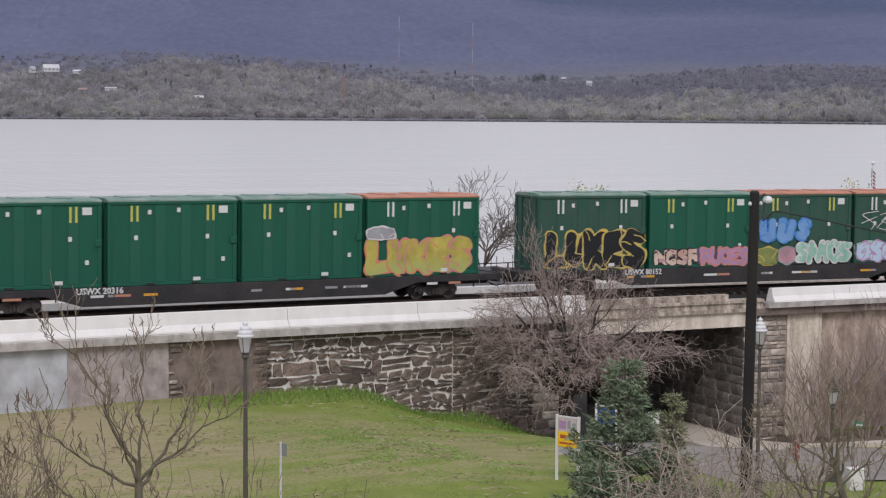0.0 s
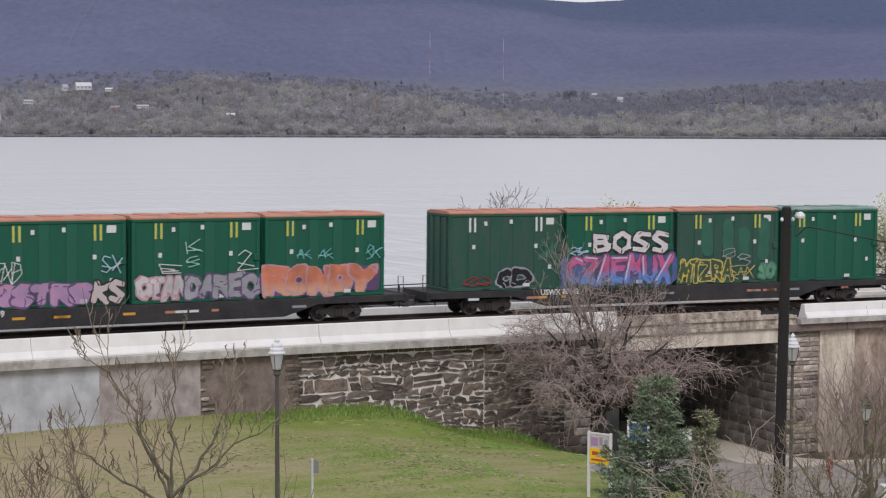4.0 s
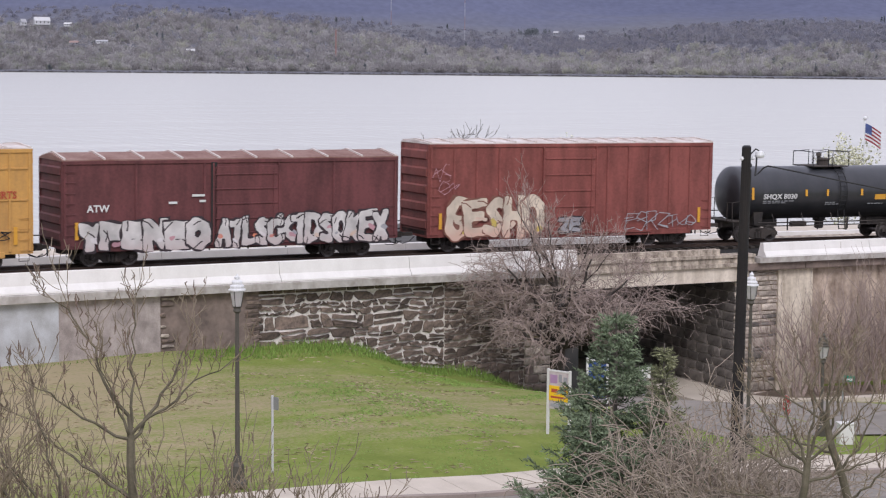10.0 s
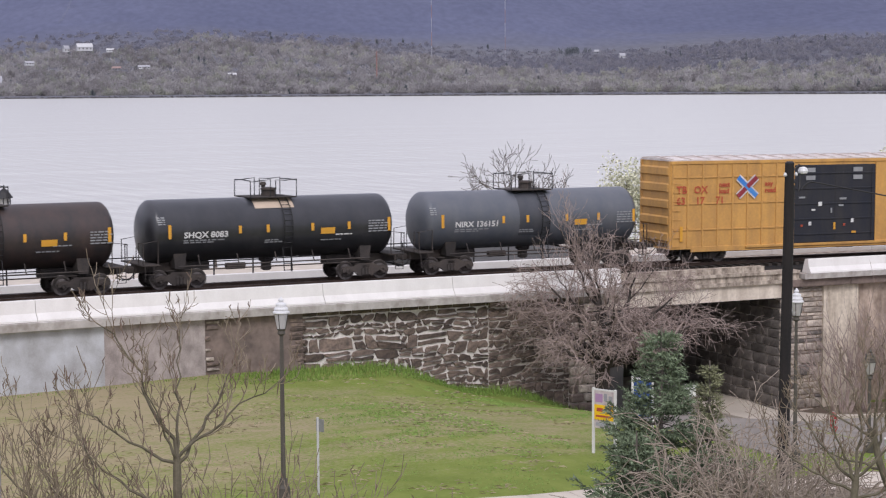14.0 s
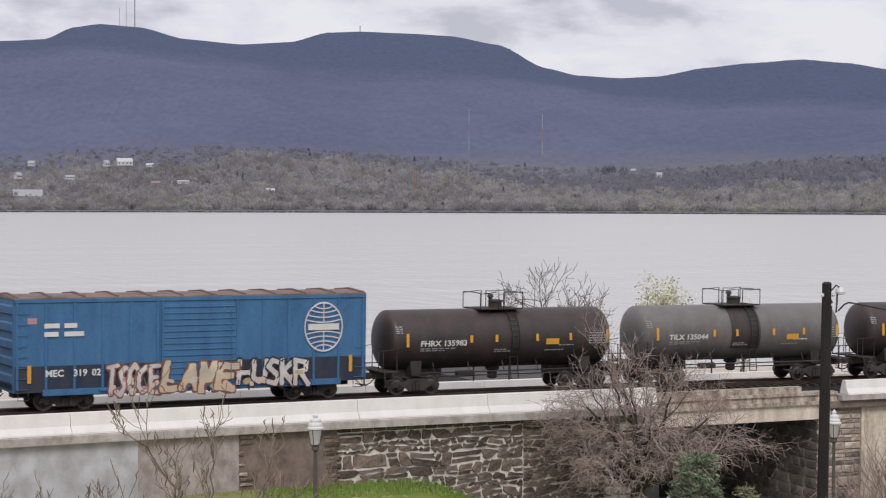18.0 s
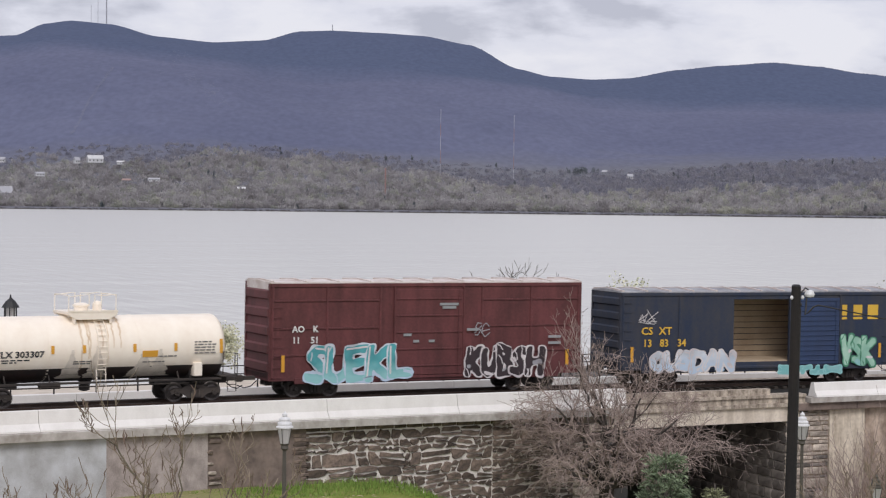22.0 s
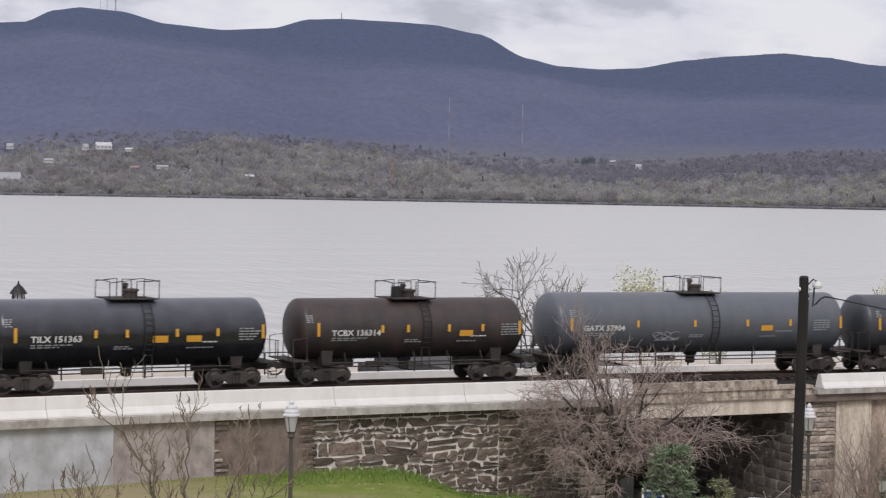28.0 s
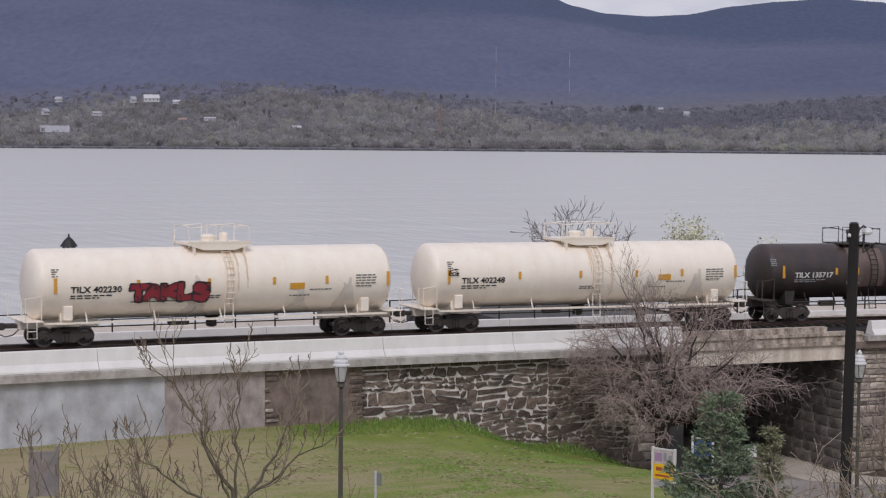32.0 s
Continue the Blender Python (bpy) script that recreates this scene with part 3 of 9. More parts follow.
def make_parapet():
    par = thing("parapet", "low white concrete parapet along the top of the retaining wall", "parapet", kind="structure")
    a = -1.08
    cuts = [a - 6.47 * i for i in range(30)][::-1] + [7.9]
    for c0, c1 in zip(cuts, cuts[1:]):
        s = steps(c0 + 0.012, c1 - 0.012, 1.6)
        part("parapet_block", ribbon(s, [(-3.27, 7.13), (-3.26, 7.2), (-3.07, 7.46), (-2.99, 7.95), (-2.97, 7.98), (-2.76, 7.98), (-2.68, 7.46), (-2.5, 7.13)], GRADE), CONCRETE, par)
    base = ribbon(steps(-200, 7.9, 2.0), [(-3.33, 6.77), (-3.33, 7.08), (-3.25, 7.128), (-2.4, 7.128), (-2.4, 6.77)], GRADE)
    part("parapet_footing", base, FOOTING, par, "grey concrete footing under the parapet blocks")
    right = thing("parapet_right", "white concrete parapet beyond the bridge", "parapet", kind="structure")
    cuts = [18.7, 25.2, 31.7, 38.2, 44.7, 60, 80, 110, 140]
    for c0, c1 in zip(cuts, cuts[1:]):
        s = steps(c0 + 0.012, c1 - 0.012, 1.6)
        part("parapet_block", ribbon(s, [(-3.27, 7.16), (-3.25, 7.24), (-3.07, 7.46), (-3.0, 7.83), (-2.98, 7.85), (-2.74, 7.85), (-2.5, 7.16)]), CONCRETE, right)
    part("parapet_footing", ribbon(steps(18.3, 140, 2), [(-3.35, 6.9), (-3.35, 7.15), (-2.4, 7.15), (-2.4, 6.9)]), FOOTING, right)


def make_bridge():
    br = thing("bridge", "old railway underbridge with a cream concrete girder and stained ledges", "bridge", kind="structure")
    part("girder", ribbon(steps(7.2, 17.9, 1.5), [(-2.95, 6.0), (-2.95, 6.74), (-2.2, 6.74), (-2.2, 6.0)]), CONCRETE_CREAM, br)
    part("ledge", ribbon(steps(7.0, 18.2, 1.5), [(-3.12, 6.74), (-3.12, 6.92), (-2.2, 6.92), (-2.2, 6.74)]), CONCRETE_OLD, br)
    part("upper_beam", ribbon(steps(7.0, 18.2, 1.5), [(-3.0, 6.92), (-3.0, 7.2), (-2.2, 7.2), (-2.2, 6.92)]), CONCRETE_OLD, br)
    part("coping", ribbon(steps(7.0, 18.2, 1.5), [(-3.1, 7.2), (-3.1, 7.34), (-2.3, 7.34), (-2.3, 7.2)]), CONCRETE_OLD, br)
    part("kerb_beam", ribbon(steps(6.8, 16.2, 1.5), [(-2.9, 7.34), (-2.9, 7.62), (-2.45, 7.62), (-2.45, 7.34)]), CONCRETE_OLD, br)
    # deck and abutments run on unseen past the embankment to darken the underpass
    part("deck", ribbon(steps(7.2, 17.9, 1.5), [(-2.2, 6.1), (-2.2, 6.6), (26, 6.6), (26, 6.1)]), MORTAR_DARK, br, "dark deck underside, extended unseen to darken the underpass")
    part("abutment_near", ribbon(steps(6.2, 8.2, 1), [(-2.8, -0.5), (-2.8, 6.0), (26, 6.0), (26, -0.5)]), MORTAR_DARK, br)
    part("abutment_far", ribbon(steps(17.35, 18.6, 1), [(-2.7, -0.5), (-2.7, 6.6), (26, 6.6), (26, -0.5)]), MORTAR_SOOT, br)
    part("wing_core", ribbon(steps(18.6, 140, 2), [(-2.7, -0.5), (-2.7, 6.9), (-1.5, 6.9), (-1.5, -0.5)]), WING, br, "brown stained concrete wing wall")


def make_river_side():
    """The embankment's far wall with its own parapet and, over the street, an iron railing."""
    emb = ribbon(steps(-420, 6.2, 6), [(-1.0, -0.5), (-1.0, 6.75), (8.8, 6.75), (8.8, -0.5)])
    tagged(part("embankment_west", emb, CONCRETE_OLD), "solid railway embankment behind the wall", "embankment", kind="structure")
    emb = ribbon(steps(18.6, 420, 6), [(-1.5, -0.5), (-1.5, 6.9), (8.8, 6.9), (8.8, -0.5)])
    tagged(part("embankment_east", emb, CONCRETE_OLD), "solid railway embankment beyond the bridge", "embankment", kind="structure")
    par = thing("parapet_river", "pale concrete parapet on the river side of the tracks", "parapet", kind="structure")
    cuts = [-420, -300, -200, -120] + [-80 + 6.5 * i for i in range(25)] + [140, 220, 320, 420]
    for a, b in zip(cuts, cuts[1:]):
        part("parapet_block", ribbon(steps(a + 0.01, b - 0.01, 3), [(8.3, 6.9), (8.35, 7.34), (8.7, 7.36), (8.75, 6.9)], GRADE), CONCRETE, par)
    fence = thing("bridge_railing", "dark iron railing on the river side of the bridge", "railing", kind="structure")
    for z in (8.05, 8.45):
        part("rail", ribbon(steps(-40, 60, 2), [(8.5, z), (8.5, z + 0.05), (8.55, z + 0.05), (8.55, z)]), IRON, fence)
    for s in steps(-40, 60, 2.0):
        part("post", Shape().box(-0.03, 0.03, -0.03, 0.03, 7.2, 8.5), IRON, fence, m=line_pose(s, 8.52, 0), key="river_post")


make_line()
make_parapet()
make_bridge()
make_river_side()


# ---- the train ----
WHITE_MARK = surface("white_marking", (0.72, 0.72, 0.70), (0.45, 0.44, 0.42), 0.7, amount=0.25, bump=0)
YELLOW_MARK = surface("yellow_reflector", (0.70, 0.35, 0.035), (0.5, 0.26, 0.05), 0.6, amount=0.2, bump=0)
LIME_MARK = surface("lime_stripe", (0.55, 0.52, 0.10), (0.4, 0.38, 0.12), 0.6, amount=0.2, bump=0)
BLACK_PRINT = surface("black_print", (0.16, 0.15, 0.145), (0.26, 0.24, 0.22), 0.7, amount=0.3, bump=0)
RUST_RUN = surface("rust_run", (0.80, 0.68, 0.53), (0.62, 0.47, 0.32), 0.6, 0, 9.0, 2.2, 0.6, 0)
SOOT_STAIN = surface("soot_stain", (0.80, 0.725, 0.63), (0.62, 0.555, 0.48), 0.6, 0, 9.0, 2.2, 0.6, 0)
GREY_MARK = surface("grey_marking", (0.32, 0.33, 0.34), (0.2, 0.2, 0.2), 0.7, amount=0.3, bump=0)
WHEELS_FRONT, WHEELS_REAR = [], []
WHEEL_R = 0.42


def wheelset_shape():
    sh = Shape()
    for side in (-1, 1):
        y = side * 0.75
        prof = [(0.10, -0.07), (0.16, -0.05), (0.30, -0.02), (0.345, -0.05), (0.42, -0.06), (0.42, 0.05), (0.445, 0.065), (0.34, 0.07), (0.30, 0.03), (0.10, 0.06)]
        q = Shape().lathe(prof if side > 0 else [(r, -h) for r, h in prof], n=20)
        sh.add([(v[0], y - v[2], v[1]) for v in q.v], q.f)
        for i in range(3):
            a = 2 * math.pi * i / 3
            sh.tube((0.06 * math.cos(a), side * 1.17, 0.06 * math.sin(a)), (0.06 * math.cos(a), side * 1.2, 0.06 * math.sin(a)), 0.02, n=6)
    sh.tube((0, -1.17, 0), (0, 1.17, 0), 0.085, n=10)
    return sh


def side_frame_shape(y):
    out = [(-1.16, 0.36), (-1.16, 0.54), (-0.98, 0.63), (-0.62, 0.62), (-0.34, 0.76), (0.34, 0.76), (0.62, 0.62), (0.98, 0.63), (1.16, 0.54), (1.16, 0.36),
           (0.78, 0.40), (0.56, 0.36), (0.34, 0.18), (-0.34, 0.18), (-0.56, 0.36), (-0.78, 0.40)]
    sh = Shape().prism(out, y - 0.07, y + 0.07)
    for x in (-0.88, 0.88):
        sh.tube((x, y - 0.14, 0.42), (x, y + 0.1, 0.42), 0.13, n=10)
    for x in (-0.16, 0, 0.16):
        sh.tube((x, y - 0.1, 0.24), (x, y - 0.1, 0.56), 0.075, n=8)
    return sh


def bogie(car, x):
    b = part("bogie", Shape().box(-0.22, 0.22, -1.1, 1.1, 0.42, 0.74, 0.05), UNDER, car, "grimy cast-steel bogie", pose(x, 0, 0), "bolster")
    for y in (-1.03, 1.03):
        part("side_frame", side_frame_shape(y), UNDER, b, key=("side_frame", y))
    for dx, bag in ((0.88, WHEELS_FRONT), (-0.88, WHEELS_REAR)):
        w = part("wheelset", wheelset_shape(), STEEL, b, "worn steel wheelset", pose(dx, 0, WHEEL_R), "wheelset")
        w.data.materials[0] = STEEL
        bag.append((w, dx))
    for x in (-0.46, 0.46):
        part("brake_beam", Shape().box(-0.04, 0.04, -0.7, 0.7, 0.3, 0.4), UNDER, b, m=pose(x, 0, 0), key="brake_beam")
    return b


def coupler(car, x, d):
    sh = Shape().box(min(0, d * 0.75), max(0, d * 0.75), -0.08, 0.08, -0.09, 0.09, 0.02)
    sh.box(min(d * 0.6, d * 0.9), max(d * 0.6, d * 0.9), -0.16, 0.13, -0.15, 0.15, 0.04)
    part("coupler", sh, UNDER, car, "rusty knuckle coupler", pose(x, 0, 0.86), ("coupler", d))
    h = Shape()
    h.path([(0, -0.25, -0.1), (d * 0.3, -0.28, -0.35), (d * 0.6, -0.22, -0.42), (d * 0.9, -0.12, -0.3)], 0.025, 5)
    part("air_hose", h, IRON, car, m=pose(x, 0, 0.86), key=("air_hose", d))


# letter strokes on a unit square
GLYPHS = {
    "A": [[(0, 0), (.5, 1), (1, 0)], [(.25, .36), (.78, .36)]], "B": [[(0, 0), (0, 1), (.8, .86), (.7, .58), (.1, .52)], [(.6, .53), (1, .3), (.8, .04), (0, 0)]],
    "C": [[(1, .86), (.5, 1), (.05, .75), (.05, .25), (.5, 0), (1, .15)]], "D": [[(0, 0), (0, 1), (.7, .9), (1, .5), (.7, .1), (0, 0)]],
    "E": [[(1, 1), (0, .95), (0, .05), (1, 0)], [(0, .5), (.75, .55)]], "G": [[(1, .88), (.45, 1), (.05, .7), (.05, .25), (.5, 0), (1, .12), (1, .45), (.6, .45)]],
    "H": [[(0, 0), (0, 1)], [(1, 0), (1, 1)], [(0, .5), (1, .55)]], "I": [[(.5, 0), (.5, 1)], [(.15, 0), (.85, 0)]], "K": [[(0, 0), (0, 1)], [(1, 1), (.1, .5), (1, 0)]],
    "L": [[(.1, 1), (.05, 0), (1, .06)]], "M": [[(0, 0), (.1, 1), (.5, .4), (.9, 1), (1, 0)]], "N": [[(0, 0), (0, 1), (1, 0), (1, 1)]],
    "O": [[(.5, 0), (.05, .25), (.05, .75), (.5, 1), (.95, .75), (.95, .25), (.5, 0)]], "P": [[(0, 0), (0, 1), (.9, .9), (.9, .55), (.1, .45)]],
    "R": [[(0, 0), (0, 1), (.9, .88), (.8, .55), (.1, .5)], [(.4, .5), (1, 0)]], "S": [[(.95, .88), (.4, 1), (.08, .75), (.9, .3), (.6, 0), (.05, .1)]],
    "T": [[(.5, 0), (.5, 1)], [(0, .95), (1, 1)]], "U": [[(0, 1), (.05, .2), (.5, 0), (.95, .2), (1, 1)]], "V": [[(0, 1), (.5, 0), (1, 1)]],
    "X": [[(0, 0), (1, 1)], [(0, 1), (1, 0)]], "Y": [[(0, 1), (.5, .5), (1, 1)], [(.5, .5), (.4, 0)]], "Z": [[(0, 1), (1, .95), (0, .05), (1, 0)]], "2": [[(.05, .8), (.5, 1), (.9, .7), (.05, 0), (1, .02)]],
    "3": [[(.1, .9), (.8, .9), (.4, .55), (.9, .3), (.5, 0), (.05, .1)]], "-": [[(0, .5), (1, .5)]], "|": [[(.5, 0), (.5, 1)]], "~": [[(0, .3), (.35, .8), (.6, .2), (1, .7)]],
}


def blot(lines, thick, y, cell, wobble, seed, square=0.0):
    """One flat patch of paint: all that lies within thick of the lines, with an uneven edge, as one sheet."""
    pts = [p for l in lines for p in l]
    m = thick * 1.4 + cell
    x0, z0 = min(p[0] for p in pts) - m, min(p[1] for p in pts) - m
    nx, nz = int((max(p[0] for p in pts) + m - x0) / cell) + 2, int((max(p[1] for p in pts) + m - z0) / cell) + 2
    gx, gz = np.meshgrid(x0 + cell * np.arange(nx), z0 + cell * np.arange(nz), indexing="ij")
    best = np.full(gx.shape, 1e9)
    for l in lines:
        for (ax, az), (bx, bz) in zip(l, l[1:]):
            dx, dz = bx - ax, bz - az
            t = np.clip(((gx - ax) * dx + (gz - az) * dz) / max(1e-9, dx * dx + dz * dz), 0, 1)
            ex, ez = np.abs(gx - ax - t * dx), np.abs(gz - az - t * dz)
            best = np.minimum(best, (1 - square) * np.hypot(ex, ez) + square * np.maximum(ex, ez))
    k = 2.2 / max(thick, 0.05)
    field = thick * (1 + wobble * 0.5 * (np.sin(gx * k * 0.9 + seed) * np.cos(gz * k * 1.1 + seed * 1.7) + np.sin(gx * k * 0.37 + gz * k * 0.53 + seed * 2.3))) - best
    sh, index = Shape(), {}

    def at(key, x, z):
        if key not in index:
            index[key] = len(sh.v)
            sh.v.append((x, y, z))
        return index[key]

    ring = ((0, 0), (1, 0), (1, 1), (0, 1))
    for i in range(nx - 1):
        for j in range(nz - 1):
            f = [field[i + a, j + b] for a, b in ring]
            if max(f) <= 0:
                continue
            face = []
            for q in range(4):
                (a, b), (c, d) = ring[q], ring[(q + 1) % 4]
                fa, fb = f[q], f[(q + 1) % 4]
                if fa > 0:
                    face.append(at((i + a, j + b), gx[i + a, j + b], gz[i + a, j + b]))
                if (fa > 0) != (fb > 0):
                    t = fa / (fa - fb)
                    face.append(at((min(i + a, i + c), min(j + b, j + d), a == c), gx[i + a, j + b] + (c - a) * cell * t, gz[i + a, j + b] + (d - b) * cell * t))
            if len(face) > 2:
                sh.f.append(tuple(face))
    return sh


def glyph_lines(ch, x, z, w, h, rng, lean):
    turn = rng.uniform(-0.1, 0.1)
    out = []
    for l in GLYPHS.get(ch, GLYPHS["O"]):
        row = []
        for u, v in l:
            a, b = (u - 0.5) * w + lean * (v - 0.5) * h, (v - 0.5) * h
            row.append((x + a - b * turn + rng.uniform(-.03, .03) * w, z + b + a * turn + rng.uniform(-.03, .03) * h))
        out.append(row)
    return out


def spray(name, r, g, b, r2=None, g2=None, b2=None):
    two = (r2, g2, b2) if r2 is not None else (r * 0.62, g * 0.62, b * 0.62)
    return surface("spray_" + name, (r, g, b), two, 0.6, 0, 2.6, 1.1, 0.5, 0)


INK = {"white": spray("white", .72, .68, .67, .52, .47, .48), "black": spray("black", .015, .015, .018), "pink": spray("pink", .60, .12, .32, .16, .22, .55), "blue": spray("blue", .04, .18, .55, .1, .3, .6),
       "mauve": spray("mauve", .50, .28, .46, .34, .22, .36), "orange": spray("orange", .70, .22, .09, .5, .25, .25), "yellow": spray("yellow", .62, .46, .08, .45, .36, .14), "cream": spray("cream", .68, .54, .43, .5, .32, .26),
       "teal": spray("teal", .10, .45, .44, .3, .5, .5), "olive": spray("olive", .26, .28, .08, .12, .16, .07), "grey": spray("grey", .38, .38, .40, .25, .24, .26), "red": spray("red", .36, .035, .05, .2, .03, .04),
       "purple": spray("purple", .15, .09, .19), "green": spray("green", .08, .28, .17), "sky": spray("sky", .30, .48, .66, .55, .58, .62), "rose": spray("rose", .55, .30, .33, .4, .22, .25), "ink": spray("ink", .05, .035, .04),
       "sky2": spray("deep_sky", .13, .27, .55, .2, .36, .6), "blue2": spray("dull_blue", .09, .13, .33), "green2": spray("faded_green", .045, .17, .11, .07, .2, .14), "olive2": spray("dark_olive", .06, .10, .05), "green3": spray("rolled_green", .022, .105, .068, .04, .13, .09), "mint2": spray("pale_mint", .16, .36, .22)}


def spray_fade(name, top, low, z, deep):
    """Two sprayed colours that fade into one another at height z."""
    m = spray(name, *top)
    nt = m.node_tree
    p = nt.nodes["Principled BSDF"]
    src = p.inputs["Base Color"].links[0].from_socket
    tc, sep = nt.nodes.new("ShaderNodeTexCoord"), nt.nodes.new("ShaderNodeSeparateXYZ")
    nt.links.new(tc.outputs["Object"], sep.inputs[0])
    n = nt.nodes.new("ShaderNodeTexNoise")
    n.inputs["Scale"].default_value = 1.6
    nt.links.new(tc.outputs["Object"], n.inputs["Vector"])
    k = nt.nodes.new("ShaderNodeMath")
    k.operation = "MULTIPLY_ADD"
    k.inputs[1].default_value = deep * 1.6
    nt.links.new(n.outputs[0], k.inputs[0])
    nt.links.new(sep.outputs["Z"], k.inputs[2])
    r = nt.nodes.new("ShaderNodeMapRange")
    r.inputs[1].default_value, r.inputs[2].default_value = z + 0.3 * deep, z + 1.3 * deep
    nt.links.new(k.outputs[0], r.inputs[0])
    mix = nt.nodes.new("ShaderNodeMix")
    mix.data_type = "RGBA"
    mix.inputs[6].default_value = (*low, 1)
    nt.links.new(r.outputs[0], mix.inputs[0])
    nt.links.new(src, mix.inputs[7])
    nt.links.new(mix.outputs[2], p.inputs["Base Color"])
    return m


INK["berry"] = spray_fade("berry", (.62, .13, .30), (.10, .24, .56), 0.72, 0.5)
INK["lemon"] = spray_fade("lemon", (.58, .48, .10), (.42, .44, .14), 0.6, 0.7)
INK["silver"] = spray_fade("silver", (.66, .63, .63), (.50, .46, .46), 0.5, 0.5)
INK["bone"] = spray_fade("bone", (.74, .68, .60), (.60, .44, .34), 1.3, 0.6)
INK["chalk"] = spray_fade("chalk", (.68, .645, .62), (.54, .46, .44), 1.1, 0.6)
INK["coral"] = spray_fade("coral", (.66, .22, .13), (.62, .33, .22), 0.6, 0.5)
INK["sea"] = spray_fade("sea", (.10, .40, .43), (.28, .55, .55), 1.3, 0.6)
INK["ice"] = spray_fade("ice", (.66, .70, .76), (.48, .58, .70), 1.3, 0.5)
INK["yellow2"] = spray("straw", .52, .44, .24)
INK["peach"] = spray_fade("peach", (.74, .63, .50), (.62, .42, .33), 1.2, 0.6)
INK["straw"] = spray_fade("pale_straw", (.70, .62, .46), (.56, .44, .30), 1.2, 0.6)
INK["rust"] = spray("dull_rust", .25, .11, .08)
INK["mint"] = spray("mint", .42, .62, .50, .2, .42, .32)


def graffiti(parent, word, x0, x1, z0, z1, y, fill, edge="", fat=0.16, seed=1, back="", shine="", square=0.35, spots=(), tight=1.0, pen=1.0):
    """A sprayed word: each letter is a patch of outline colour with its fill over it, leaning over the letter before; thin ones are lines alone."""
    rng = random.Random(seed * 7 + len(word))
    n = len(word)
    w, h = (x1 - x0) / n, z1 - z0
    thin = fat < 0.14
    t = (0.012 + fat * 0.085) if thin else fat * pen * min(w, 1.1 * h)
    if back:
        run = [(x0 + t, z0 + h * 0.5), (x1 - t, z0 + h * 0.5)]
        part("spray_shadow", blot([run, [(a, b + h * 0.1 * math.sin(a * 3)) for a, b in run]], h * 0.4, y + 0.006, h / 11, 0.35, seed, 0.5), INK[back], parent, back + " sprayed shadow behind letters")
    for i, ch in enumerate(word):
        if ch == " ":
            continue
        tall = h * rng.uniform(0.86, 1.04) - 2 * t
        cx, cz = x0 + w * (i + 0.5), z0 + h * 0.5 + rng.uniform(-.04, .04) * h
        wide = w * (1.15 if thin else tight * rng.uniform(1.08, 1.32)) - 1.7 * t
        lines = glyph_lines(ch, cx, cz, wide, tall, rng, rng.uniform(-.08, .16))
        if thin:
            lines = [[(a + rng.uniform(-.14, .14) * w, b + rng.uniform(-.12, .12) * h) for a, b in l] for l in lines] + [[(cx - w * 0.5, cz - h * rng.uniform(0, .4)), (cx + w * 0.5, cz + h * rng.uniform(-.4, .4))]]
        yy = y - i * 0.0018
        if thin:
            part("spray_tag", blot(lines, t, yy, max(0.035, t * 0.9), 0.15, i), INK[fill], parent, fill + " sprayed tag line")
            continue
        line = edge or ("ink" if fill != "black" else "grey")
        rim = part("spray_letter", blot(lines, t * 1.08 + 0.055, yy, max(0.06, h / 17), 0.22, seed + i, square), INK[line], parent, line + " outline of a sprayed letter")
        part("spray_fill", blot(lines, t, yy - 0.0008, max(0.055, h / 20), 0.22, seed + i, square), INK[fill], rim, fill + " sprayed fill")
        for q in range(2):
            (ax, az), a = lines[0][rng.randrange(len(lines[0]))], rng.uniform(0.2, 2.9)
            ln = t * rng.uniform(0.9, 1.5)
            cut = [(ax - ln * math.cos(a), az - ln * math.sin(a)), (ax + 0.2 * ln * math.sin(a), az + 0.2 * ln), (ax + ln * math.cos(a), az + ln * math.sin(a))]
            part("spray_cut", blot([cut], 0.022 + 0.03 * t, yy - 0.0011, 0.05, 0.1, i + q), INK[line], rim)
        if shine:
            glint = [[(a - t * 0.35, b + t * 0.4) for a, b in l[:2]] for l in lines[:1]]
            part("spray_glint", blot(glint, t * 0.16 + 0.012, yy - 0.0013, 0.05, 0.1, i), INK[shine], rim)
        if spots:
            q = (cx + rng.uniform(-.4, .4) * w, z0 + h * rng.uniform(0.12, 0.5))
            part("spray_spot", blot([[q, (q[0] + rng.uniform(-.3, .5) * w, q[1] + rng.uniform(-.1, .1) * h)]], 0.05 + 0.05 * rng.random() * h, yy - 0.0014, 0.06, 0.5, i), INK[spots[i % len(spots)]], rim)


GREEN = paint("container_green", (0.008, 0.105, 0.062), (0.02, 0.07, 0.045), 0.45, 0.25)
GREEN_DULL = paint("faded_container_green", (0.014, 0.082, 0.054), (0.06, 0.09, 0.07), 0.6, 0.4)
LID_SALMON = surface("salmon_lid", (0.55, 0.25, 0.16), (0.36, 0.18, 0.13), 0.8, 0, 8, 1.0, 0.4, 0.1)
LID_GREEN = surface("green_lid", (0.12, 0.24, 0.18), (0.3, 0.34, 0.3), 0.7, 0, 8, 1.0, 0.45, 0.1)
GREEN_RIB = paint("rib_green", (0.012, 0.115, 0.07), (0.03, 0.08, 0.055), 0.5, 0.3)
CL, CW, CH = 6.02, 2.6, 3.72


